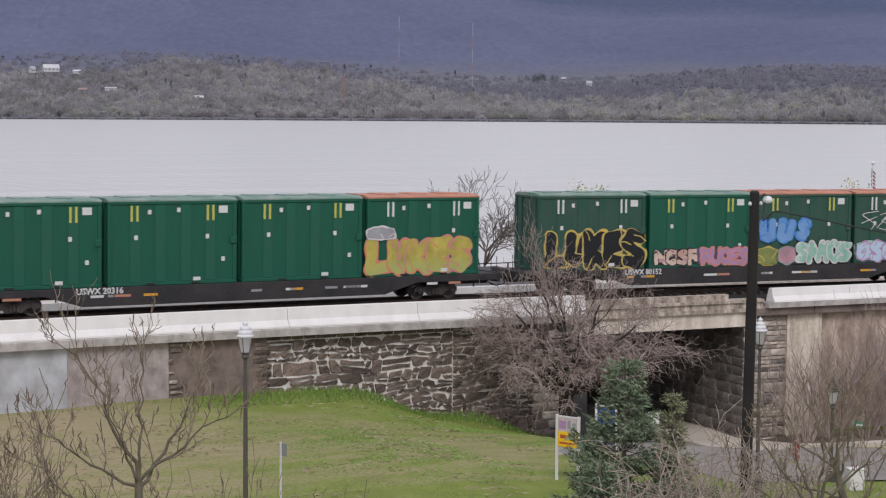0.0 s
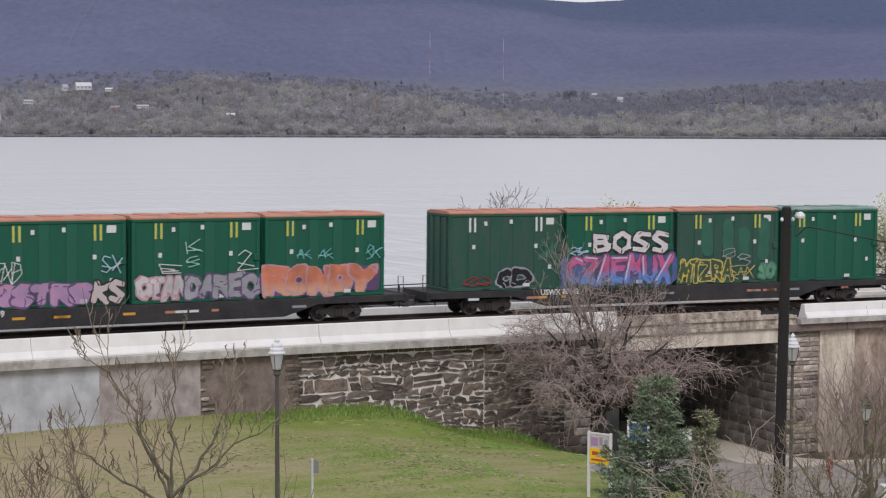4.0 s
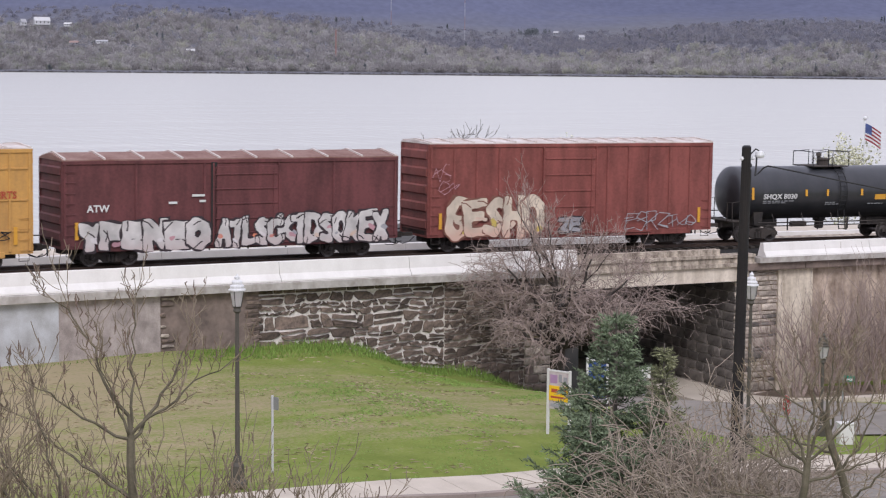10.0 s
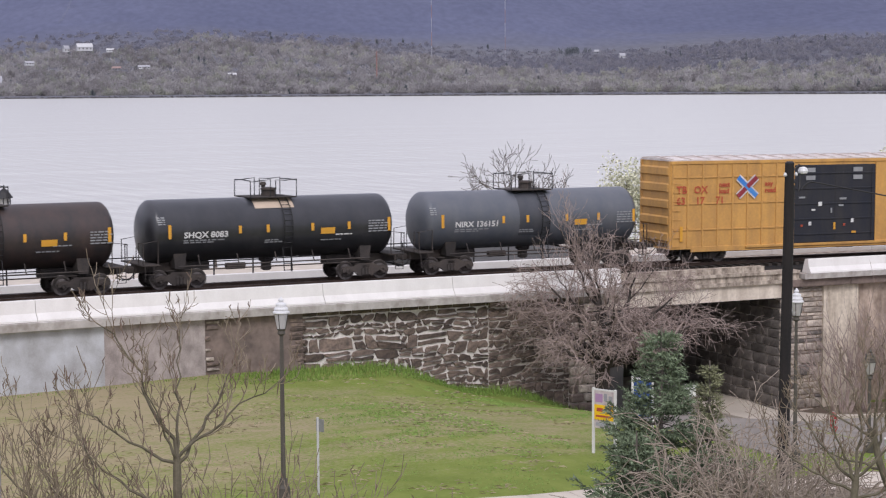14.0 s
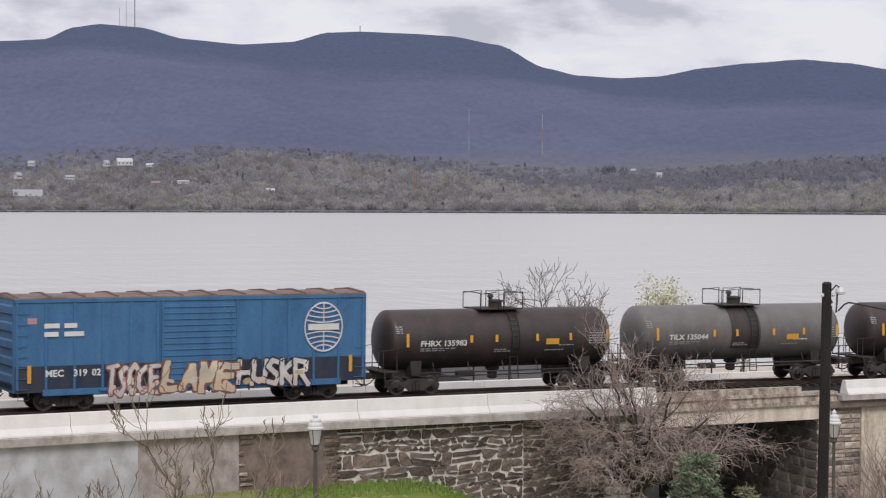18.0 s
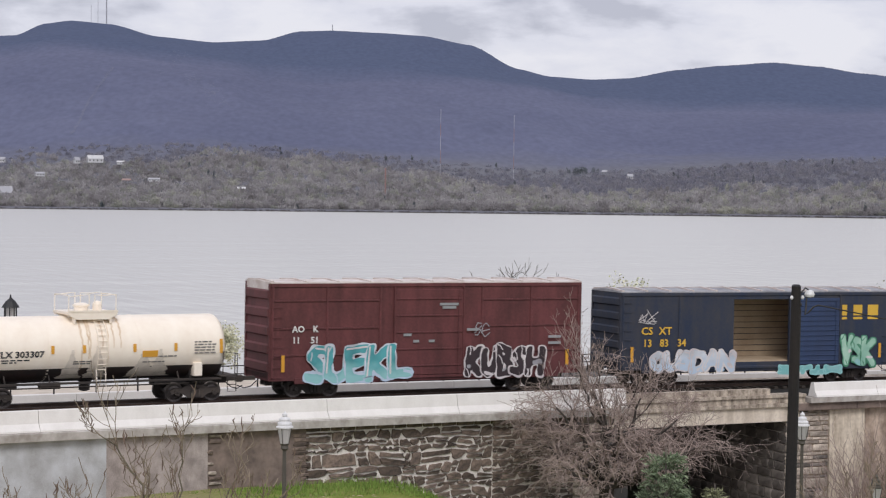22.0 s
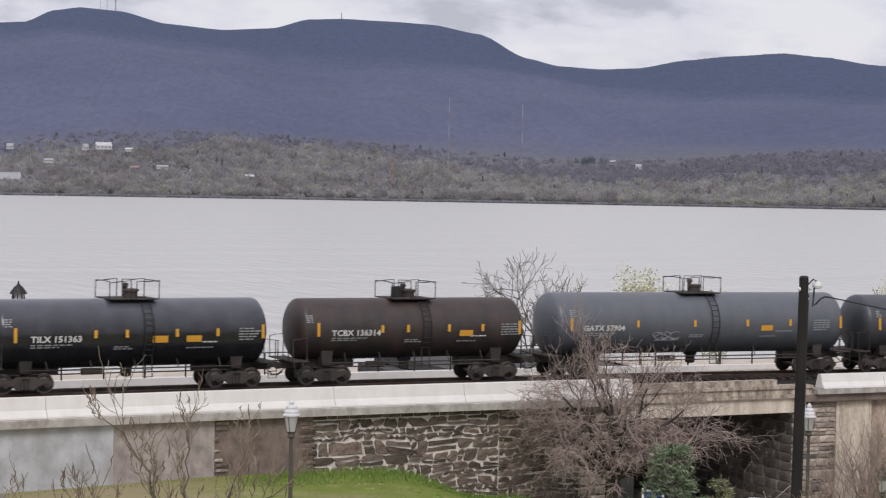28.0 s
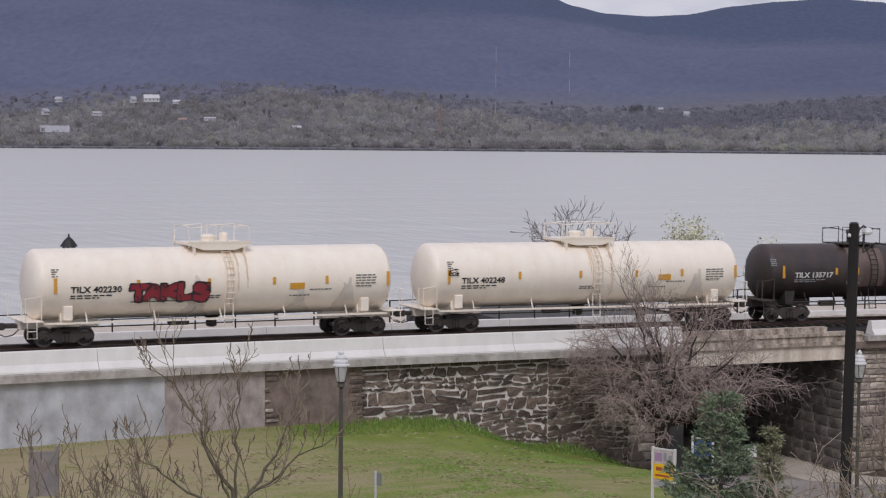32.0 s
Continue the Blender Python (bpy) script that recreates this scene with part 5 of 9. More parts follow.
        part("platform", Shape().box(shift - 1.1, shift + 1.1, -0.9, 0.9, zt - 0.03, zt + 0.03, 0.01), steel, car)
        part("manway", Shape().lathe([(0.3, zt - 0.1), (0.3, zt + 0.28), (0.36, zt + 0.3), (0.36, zt + 0.38), (0.15, zt + 0.42)], (shift + 0.15, 0, 0), 14), steel, car)
        part("relief_valve", Shape().lathe([(0.1, zt - 0.05), (0.1, zt + 0.5), (0.16, zt + 0.52), (0.12, zt + 0.66)], (shift - 0.05, 0.15, 0), 10), steel, car)
        if fat_dome:
            part("fittings_box", Shape().lathe([(0.26, zt), (0.26, zt + 0.52), (0.22, zt + 0.55)], (shift - 0.55, -0.2, 0), 14), IRON, car)
        top = zt + 0.78
    rm = mat if cream else IRON
    wide = (1.05 if belly else 1.4) if cream else 1.12
    for y in (-0.92, 0.92):
        for x0, x1, sag in ((shift - wide, shift - 0.15, 0.07), (shift + 0.1, shift + wide, 0.0)):
            hoop = [(x0, y, zt - 0.02), (x0, y, top - sag), ((x0 + x1) / 2, y, top - 0.02), (x1, y, top + 0.03), (x1, y, zt)]
            part("platform_railing", Shape().path(hoop, 0.024, 5), rm, car, "bent pipe railing")
    for x in (shift - wide, shift + wide):
        part("platform_railing", Shape().path([(x, -0.92, top - 0.03), (x, 0, top), (x, 0.92, top - 0.03)], 0.024, 5), rm, car)
    lx = shift + (0.3 if cream else 0.5)
    arc = [(-(R + 0.1) * math.cos(a), zc + (R + 0.1) * math.sin(a)) for a in [radians(-35 + 10 * k) for k in range(12)]]
    ladder = part("ladder", Shape().path([(lx - 0.2, -1.38, 0.62)] + [(lx - 0.2, y, z) for y, z in arc], 0.024, 5), rm, car)
    part("stile", Shape().path([(lx + 0.2, -1.38, 0.62)] + [(lx + 0.2, y, z) for y, z in arc], 0.024, 5), rm, ladder)
    for y, z in [(-1.38, 0.65), (-1.36, 0.95)] + arc:
        part("rung", Shape().tube((-0.2, 0, 0), (0.2, 0, 0), 0.018, n=5), rm, ladder, m=pose(lx, y, z), key=("rung", rm.name))
    if cream:
        # rust runs beside the ladder, soot rising from the belly, each a thin film that follows the shell
        rr = random.Random(int(abs(s16)))

        def film(name, mt, x, lo, hi, wide_at, words):
            q, vv, m2 = Shape(), [], 12
            for i in range(m2 + 1):
                t = i / m2
                a = radians(lo + (hi - lo) * t)
                w = wide_at(t) * rr.uniform(0.75, 1.2)
                o = x + rr.uniform(-0.03, 0.03)
                for s in (-w, w):
                    vv.append((o + s, -(R + 0.013) * math.cos(a), zc + (R + 0.013) * math.sin(a)))
            q.add(vv, [(2 * i, 2 * i + 1, 2 * i + 3, 2 * i + 2) for i in range(m2)])
            q.smooth = True
            part(name, q, mt, car, words)

        for k in range(7):
            film("rust_run", RUST_RUN, shift + rr.uniform(-0.75, 1.15), rr.uniform(-45, 5), 74, lambda t: 0.02 + 0.035 * t, "pale brown rust run")
        for k in range(5):
            x, up = rr.uniform(-0.2, 0.82) * hl, rr.uniform(-14, 14)
            film("soot_stain", SOOT_STAIN, x, -62, up, lambda t: 0.06 + 0.55 * (1 - t) ** 1.3, "grey soot stain")
    # markings lie on the near flank

    def on_shell(x, deg, lift=0.016):
        a = radians(deg)
        return pose(x, -(R + lift) * math.cos(a), zc + (R + lift) * math.sin(a), 90 - deg)

    if text:
        letters(text, 0.26, ink, car, on_shell(-hl + 1.6, -10), wide=1.12, label="reporting mark lettered on the tank")
        for k, deg in ((0, -16), (1, -20)):
            rows, x, rr = Shape(), 0.0, random.Random(len(text) + k)
            while x < 1.6 - 0.3 * k:
                w = rr.uniform(0.1, 0.34)
                rows.box(x, x + w, 0, 0.055, -0.004, 0.0)
                x += w + 0.07
            tagged(part("small_print", rows, ink if cream else GREY_MARK, car, m=on_shell(-hl + 1.6, deg)), kind="stuff")
    for x, deg, w, h, mt in decals:
        if mt is YELLOW_MARK:
            part("decal", Shape().box(-w / 2, w / 2, -h / 2, h / 2, -0.004, 0.003), mt, car, m=on_shell(x, deg))
            continue
        # a few lines of small print too fine to read
        rows, rr, lines = Shape(), random.Random(int(x * 10)), max(1, round(h / 0.11))
        for k in range(lines):
            zr, xr = h / 2 - (k + 0.5) * h / lines, -w / 2
            while xr < w / 2 - rr.uniform(0, 0.3 * w):
                q = rr.uniform(0.08, 0.26)
                rows.box(xr, min(xr + q, w / 2 + 0.05), zr - 0.028, zr + 0.028, -0.004, 0.003)
                xr += q + 0.05
        if rows.v:
            tagged(part("small_print", rows, BLACK_PRINT if cream else mt, car, m=on_shell(x, deg)), kind="stuff")
    xs = (-hl + 0.95, -hl * (0.3 if hl < 7 else 0.46), -hl * 0.08, hl * 0.28, hl * 0.58, hl - 0.5)
    for i, x in enumerate(xs):
        tall = 0.62 if i in (0, 5) else 0.34
        part("reflector", Shape().box(-0.07, 0.07, -tall / 2, tall / 2, -0.004, 0.004), YELLOW_MARK, car, "yellow reflector", on_shell(x, 2, 0.02), ("tref", tall))
    for k, (word, x0, x1, z0, z1, fill, edge, fat, back, *more) in enumerate(loads):
        board = part("spray_panel", blot([[(0, z0), (x1 - x0, z0)]], 0.02, 0.0, 0.03, 0.1, 1), INK[edge or fill], car, "thin sprayed line", on_shell(x0, -12, 0.03) @ pose(0, 0, 0, -90))
        graffiti(board, word, 0, x1 - x0, z0, z1, -0.002, fill, edge, fat, k + 3, back, **(more[0] if more else {}))
    MOVERS.append((car, s16, Matrix.Identity(4)))
    return car


# ---- the wagons, from the head of the train to its tail ----
RED = paint("boxcar_red", (0.275, 0.083, 0.07), (0.15, 0.045, 0.038), 0.6, 0.5)
RED_DARK = paint("boxcar_maroon", (0.165, 0.054, 0.056), (0.085, 0.03, 0.031), 0.6, 0.5)
BROWN = paint("boxcar_oxide", (0.148, 0.046, 0.048), (0.08, 0.028, 0.028), 0.6, 0.5)
AMBER = paint("boxcar_amber", (0.63, 0.345, 0.095), (0.40, 0.22, 0.08), 0.55, 0.4)
BLUE = paint("boxcar_blue", (0.062, 0.178, 0.345), (0.035, 0.10, 0.21), 0.6, 0.35)
NAVY = paint("boxcar_navy", (0.022, 0.034, 0.066), (0.05, 0.05, 0.06), 0.6, 0.5)
NAVY_DOOR = paint("navy_door_paint", (0.035, 0.06, 0.135), (0.03, 0.04, 0.08), 0.6, 0.3)
DOOR_BLACK = paint("door_black", (0.018, 0.021, 0.032), (0.05, 0.045, 0.04), 0.6, 0.3)
ROOF_PALE = surface("galvanised_roof", (0.74, 0.69, 0.66), (0.44, 0.33, 0.28), 0.6, 0.1, 6, 1.0, 0.35, 0.05)
ROOF_RUST = surface("rusty_roof", (0.34, 0.22, 0.19), (0.2, 0.10, 0.08), 0.7, 0.1, 6, 0.7, 0.55, 0.05)
ROOF_BROWN = surface("brown_roof", (0.30, 0.22, 0.19), (0.16, 0.10, 0.08), 0.7, 0.1, 6, 0.7, 0.5, 0.05)
ROOF_GREY = surface("grey_roof", (0.45, 0.45, 0.47), (0.22, 0.22, 0.24), 0.6, 0.2, 6, 0.7, 0.5, 0.05)
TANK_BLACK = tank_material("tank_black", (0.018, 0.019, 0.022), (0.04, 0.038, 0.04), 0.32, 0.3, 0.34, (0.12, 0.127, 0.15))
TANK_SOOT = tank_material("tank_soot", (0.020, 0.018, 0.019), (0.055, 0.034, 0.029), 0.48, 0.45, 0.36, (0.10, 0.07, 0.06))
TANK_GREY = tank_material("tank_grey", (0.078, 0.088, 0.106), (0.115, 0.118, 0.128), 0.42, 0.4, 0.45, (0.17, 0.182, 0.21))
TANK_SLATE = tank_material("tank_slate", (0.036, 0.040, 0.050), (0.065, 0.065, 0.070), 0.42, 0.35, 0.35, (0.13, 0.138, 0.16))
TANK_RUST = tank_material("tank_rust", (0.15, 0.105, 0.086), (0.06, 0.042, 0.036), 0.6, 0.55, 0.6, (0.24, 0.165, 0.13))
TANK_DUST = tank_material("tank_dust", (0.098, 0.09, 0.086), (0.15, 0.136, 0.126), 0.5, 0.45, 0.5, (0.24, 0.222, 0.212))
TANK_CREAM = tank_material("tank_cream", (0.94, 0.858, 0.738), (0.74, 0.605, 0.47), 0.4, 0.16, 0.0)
# the sky's sheen along the top is put into this colour
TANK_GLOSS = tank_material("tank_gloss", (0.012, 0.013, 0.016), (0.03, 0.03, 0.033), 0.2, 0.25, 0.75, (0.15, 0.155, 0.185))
HATCH_PAD = surface("hatch_pad_paint", (0.60, 0.49, 0.38), (0.4, 0.3, 0.22), 0.8, amount=0.3, bump=0.05)
BLACK_INK = surface("black_lettering", (0.03, 0.03, 0.035), rough=0.7, bump=0, amount=0.1)
AMBER_INK = surface("amber_lettering", (0.72, 0.45, 0.06), rough=0.7, bump=0, amount=0.2)
RED_INK = surface("red_lettering", (0.45, 0.08, 0.04), rough=0.7, bump=0, amount=0.2)
WOOD_LINING = surface("plywood_lining", (0.52, 0.41, 0.29), (0.36, 0.26, 0.17), 0.8, 0, 8, 0.8, 0.4, 0.1)

flat_car(217.9, "USWX 80152", [(1, 0, 0), (0, 0, 1), (1, 1, 1), (1, 1, 0)], {
    0: [("LUKES", -2.5, 2.9, 0.05, 1.95, "black", "yellow", 0.25, "", {"square": 0.1})],
    1: [("NGSR", -2.65, 0.0, 0.1, 0.95, "cream", "ink", 0.16, "", {"square": 0.8, "spots": ("rose", "ink")}), ("RUFES", 0.05, 2.9, 0.1, 0.98, "mauve", "orange", 0.15, "purple", {"square": 0.6})],
    2: [("O", -2.75, -1.6, 0.05, 0.95, "olive", "yellow", 0.24, ""), ("U", -2.65, -1.85, 1.1, 2.45, "sky2", "blue", 0.24, ""), ("U", -1.55, -0.75, 1.1, 2.4, "sky2", "blue", 0.24, ""), ("S", -0.4, 0.3, 1.2, 2.45, "sky2", "blue", 0.24, ""), ("O", -1.5, -0.6, 0.05, 0.95, "rose", "grey", 0.24, ""), ("SAMOS", -0.45, 2.9, 0.05, 1.2, "mint", "white", 0.2, "")],
    3: [("OSGE", -2.8, 0.6, 0.1, 1.2, "ice", "mauve", 0.18, "mint"), ("S3", -2.6, -0.6, 1.6, 2.8, "white", "", 0.1, "")]})
flat_car(189.8, "USWX 20316", [(0, 0, 1), (0, 0, 1), (0, 0, 1), (0, 1, 0)], {
    3: [("LUKES", -2.95, 2.5, 0.06, 1.8, "lemon", "orange", 0.25, "", {"square": 0.1}), ("O", -2.9, -1.7, 1.75, 2.35, "grey", "white", 0.2, "")]})
flat_car(161.8, "USWX 80542", [(1, 1, 0), (0, 1, 1), (1, 1, 1), (0, 0, 1)], {
    0: [("OD", -0.4, 1.3, 0.1, 1.05, "black", "grey", 0.16, ""), ("CO", -2.2, -0.8, 0.2, 0.7, "red", "", 0.12, ""), ("SXK", 1.7, 2.8, 1.4, 2.3, "green2", "", 0.12, "")],
    1: [("CZAEMUX", -2.9, 2.95, 0.06, 1.6, "berry", "purple", 0.17, "blue2", {"shine": "sky", "square": 0.7}), ("BOSS", -1.6, 2.85, 1.66, 2.72, "white", "ink", 0.145, "", {"square": 0.98, "tight": 0.76, "pen": 0.66}), ("23-", -2.8, -1.8, 1.6, 2.0, "sky", "", 0.12, "")],
    2: [("MTZRA", -2.8, 0.3, 0.1, 1.25, "olive2", "yellow", 0.15, "", {"spots": ("yellow", "mint2", "white")}), ("E~X", 0.2, 1.6, 0.2, 0.95, "yellow", "", 0.12, ""), ("SO", 1.9, 2.8, 0.2, 1.0, "mint2", "green2", 0.2, ""), ("O", -0.4, 0.4, 1.25, 1.85, "grey", "", 0.1, ""), ("S", 0.6, 1.3, 0.9, 1.5, "grey", "", 0.1, "")]})
flat_car(133.6, "USWX 80249", [(0, 1, 1), (0, 1, 1), (0, 1, 1), (0, 1, 1)], {
    0: [("TREKU", -2.9, 1.85, 0.04, 1.2, "silver", "ink", 0.21, "", {"square": 0.9, "spots": ("red", "white")}), ("GS", 1.85, 2.85, 0.3, 1.08, "teal", "sky", 0.16, "")],
    1: [("GSTRS", -2.75, 1.4, 0.08, 1.05, "mauve", "purple", 0.2, "", {"square": 0.2, "shine": "rose"}), ("END", -2.75, -1.6, 1.15, 2.0, "white", "", 0.09, ""), ("KS", 1.6, 2.9, 0.1, 1.1, "chalk", "ink", 0.18, ""), ("SX", 1.9, 2.75, 1.45, 2.15, "sky", "", 0.13, "")],
    2: [("FTAN", -2.75, -0.4, 0.15, 1.2, "silver", "rose", 0.19, "", {"square": 0.8, "spots": ("rose", "purple")}), ("DAREF", -0.5, 2.9, 0.1, 1.25, "grey", "purple", 0.19, "", {"square": 0.7}), ("S", -0.5, 0.1, 1.5, 2.05, "mint", "", 0.12, ""), ("K", -0.5, 0.1, 2.1, 2.8, "mint", "", 0.12, ""), ("2", 1.9, 2.7, 1.35, 2.3, "white", "", 0.1, ""), ("E", -1.7, -0.9, 1.25, 1.75, "white", "", 0.12, "")],
    3: [("RONDY", -2.95, 2.4, 0.08, 1.5, "coral", "rose", 0.19, "purple", {"square": 0.85}), ("AK", -1.5, -0.8, 1.75, 2.2, "teal", "", 0.06, ""), ("AK", -0.4, 0.3, 1.75, 2.2, "teal", "", 0.06, ""), ("SK", 2.0, 2.8, 1.65, 2.3, "teal", "", 0.08, "")]})
# faded ovals where old paint was rolled over
for ob, s16, local in MOVERS:
    if ob.name.startswith("refuse_container") and s16 == 161.8 and 2 < local.translation.x < 4:
        for x, z0, z1 in ((-1.25, 1.7, 3.0), (0.0, 1.5, 3.0), (0.95, 1.6, 2.5), (2.15, 1.5, 3.0)):
            part("roller_patch", blot([[(x, z0), (x, z1)]], 0.33, -1.288, 0.12, 0.2, x), INK["green3"], ob, "pale green oval of rolled paint")


def usual_decals(hl, seed):
    r = random.Random(seed)
    d = [(hl * (0.38 + 0.1 * r.random()), -6 - 3 * r.random(), 0.7, 0.28, YELLOW_MARK), (hl * 0.82, 1 - 4 * r.random(), 1.0, 0.6, GREY_MARK), (hl * 0.45, -24, 1.2, 0.16, GREY_MARK), (-hl * (0.02 + 0.1 * r.random()), -22, 0.8, 0.2, GREY_MARK)]
    d += [(hl * 0.55, -14, 1.0, 0.12, WHITE_MARK if r.random() < 0.5 else GREY_MARK), (-hl * 0.9, 22, 0.28, 0.4, GREY_MARK)]
    return d


tank_car(113.02, 12.02, TANK_BLACK, "black tank wagon with white lettering and a tan hatch pad", "SHQX 8092", WHITE_MARK, 1.39, 2.51, decals=usual_decals(6.1, 1), hatch=HATCH_PAD, loads=[("SO", -1.0, 0.1, 0, 0.4, "grey", "", 0.1, "")])
tank_car(99.62, 12.12, TANK_BLACK, "black tank wagon with a dusty grey top", "SHQX 8030", WHITE_MARK, 1.39, 2.51, decals=usual_decals(6.1, 2))
boxcar(83.9, 16.05, 0.78, 5.2, RED, ROOF_PALE, "tall red boxcar with pale sprayed letters beside the door", 13, (-1.8, 1.1, RED, "red sliding door", "panel"),
       [("GESHO", -7.1, -1.9, 0.66, 2.75, "peach", "rust", 0.2, "", {"square": 0.7, "spots": ("yellow", "cream")}), ("ZE", -0.9, 0.3, 0.85, 1.6, "grey", "ink", 0.15, ""), ("ESRZ", 2.9, 5.4, 0.9, 1.8, "grey", "", 0.1, ""), ("TUF", 5.4, 7.0, 1.0, 1.6, "grey", "", 0.1, ""), ("~S", -7.8, -6.9, 3.3, 4.3, "rose", "", 0.03, ""), ("O~", -7.5, -6.5, 2.85, 3.5, "rose", "", 0.03, "")])
maroon_car = boxcar(66.15, 16.15, 0.85, 4.62, RED_DARK, ROOF_RUST, "maroon boxcar with broad white sprayed letters along its foot", 5, (-1.15, 1.95, RED_DARK, "maroon plug door", "panel"),
       [("YPENEO", -7.3, -1.45, 0.68, 2.05, "chalk", "ink", 0.22, "", {"square": 0.9, "spots": ("white", "rose", "chalk")}), ("ATLSC", -1.0, 2.1, 0.68, 2.05, "chalk", "ink", 0.22, "", {"square": 0.9, "spots": ("orange", "white")}), ("KTDSOKEX", 2.0, 7.5, 0.74, 2.2, "chalk", "ink", 0.22, "", {"square": 0.8, "spots": ("rose", "grey", "bone")})], ridge=0.3, roof_ribs=9, seam=ROOF_PALE)
# flat black strip stands for the shade inside the ajar door's slit
part("door_gap", Shape().box(-1.3, -1.02, -1.575, -1.56, 0.95, 4.5), IRON, maroon_car, "black strip standing for the dark slit of the ajar door")
letters("ATW", 0.3, WHITE_MARK, maroon_car, pose(-7.0, -1.556, 2.42, 90), wide=1.0)
for x0, x1, z in ((-2.2, -1.6, 3.05), (-3.3, -2.9, 2.75), (-1.85, -1.55, 2.8), (-0.75, -0.2, 3.1), (-0.7, -0.4, 2.7)):
    part("print_bar", Shape().box(x0, x1, -1.57, -1.56, z - 0.05, z + 0.05), WHITE_MARK, maroon_car)
ttx = boxcar(47.1, 19.35, 0.75, 5.16, AMBER, ROOF_PALE, "long amber boxcar with black doors and a coloured emblem", 22, (-2.45, 2.55, DOOR_BLACK, "pair of black plug doors", "panel"),
             [("SP", 7.2, 7.9, 1.25, 1.8, "black", "", 0.13, ""), ("S", 8.15, 8.7, 1.25, 1.8, "black", "", 0.13, "")],
             [("TB", 0.36, -9.35, 3.55, RED_INK, 1.0), ("OX", 0.36, -8.35, 3.55, RED_INK, 1.0), ("63", 0.36, -9.35, 3.0, RED_INK, 1.0), ("17", 0.36, -8.25, 3.0, RED_INK, 1.0), ("71", 0.36, -7.1, 3.0, RED_INK, 1.0),
              ("RAILCAR POOLING EXPERTS", 0.30, 3.6, 3.1, RED_INK, 0.98),
              ("next", 0.24, -6.9, 3.85, RED_INK, 1), ("load", 0.24, -6.9, 3.52, RED_INK, 1), ("any", 0.24, -4.2, 3.85, RED_INK, 1), ("road", 0.24, -4.2, 3.52, RED_INK, 1)], hbars=(1.72, 3.02, 4.34), roof_ribs=18)


def crossed_bars(parent, x, z, y, half, tall):
    """Emblem of two bent bars that cross, red and blue with white edges."""
    for k, (col, w) in enumerate((("white", 0.19), ("red", 0.12))):
        for sx in (-1, 1):
            for sz in (-1, 1):
                a, b = Vector((x, z)), Vector((x + sx * half, z + sz * tall))
                d = (b - a).normalized()
                q = Vector((-d.y, d.x)) * w
                c = "white" if col == "white" else ("blue" if (sx < 0) == (sz > 0) else "red")
                pts = [a + q, a - q, b - q, b + q]
                part("emblem_bar", Shape().add([(p.x, y - 0.006 * k - 0.001 * (sx + 2 * sz), p.y) for p in pts], [(0, 1, 2, 3)]), INK[c], parent)


crossed_bars(ttx, -5.25, 3.82, -1.57, 0.55, 0.48)
for x0, x1, z0, z1 in ((5.0, 6.3, 4.2, 4.32), (5.25, 5.4, 3.7, 4.2), (5.75, 5.9, 3.7, 4.2), (6.45, 7.1, 3.72, 4.3)):
    part("logo_block", Shape().box(x0, x1, -1.575, -1.565, z0, z1), RED_INK, ttx, "plain red logo block")
rng = random.Random(2)
for x, z, w, h, mt in ((-1.5, 4.6, 0.75, 0.3, GREY_MARK), (-1.5, 4.2, 0.75, 0.3, GREY_MARK), (1.4, 4.6, 0.75, 0.3, GREY_MARK), (1.4, 4.2, 0.75, 0.3, GREY_MARK), (-0.9, 2.85, 0.3, 0.28, WHITE_MARK), (0.5, 3.1, 0.55, 0.14, GREY_MARK), (0.4, 2.75, 0.4, 0.12, GREY_MARK),
                       (-1.3, 2.55, 0.3, 0.12, WHITE_MARK), (-1.5, 1.85, 0.22, 0.26, WHITE_MARK), (1.1, 1.95, 0.22, 0.26, WHITE_MARK), (-2.0, 1.75, 0.16, 0.16, RED_INK), (0.6, 1.75, 0.16, 0.16, RED_INK), (0.0, 1.7, 0.16, 0.5, YELLOW_MARK), (1.2, 1.35, 0.35, 0.14, YELLOW_MARK), (-0.2, 2.5, 0.12, 0.35, GREY_MARK), (-2.0, 3.2, 0.5, 0.12, GREY_MARK)):
    w, h = w * 0.75, h * 0.75
    part("door_decal", Shape().box(x - w / 2, x + w / 2, -1.625, -1.618, z - h / 2, z + h / 2), mt, ttx)
part("door_gap", Shape().box(0.03, 0.07, -1.58, -1.572, 0.95, 4.8), IRON, ttx)
tank_car(29.87, 11.92, TANK_GREY, "grey-blue tank wagon streaked with dust", "NIRX 136151", WHITE_MARK, 1.39, 2.51, decals=usual_decals(6.1, 3), pad=(-0.9, 0.7, TANK_SLATE))
tank_car(16.52, 12.12, TANK_BLACK, "black tank wagon with a tan hatch pad", "SHQX 8083", WHITE_MARK, 1.39, 2.51, decals=usual_decals(6.1, 4), hatch=HATCH_PAD)
tank_car(3.32, 11.72, TANK_SOOT, "sooty black tank wagon with brown rust", "TCBX 136046", WHITE_MARK, 1.39, 2.51, decals=usual_decals(6.1, 5), fat_dome=True)
tank_car(-9.88, 11.95, TANK_DUST, "grey tank wagon with a stained middle", "TILX 135044", WHITE_MARK, 1.39, 2.51, decals=usual_decals(6.1, 6), pad=(-0.8, 0.9, TANK_SOOT))
tank_car(-23.25, 12.05, TANK_SOOT, "brown-black tank wagon with white lettering", "FHRX 135983", WHITE_MARK, 1.39, 2.51, decals=usual_decals(6.1, 7))
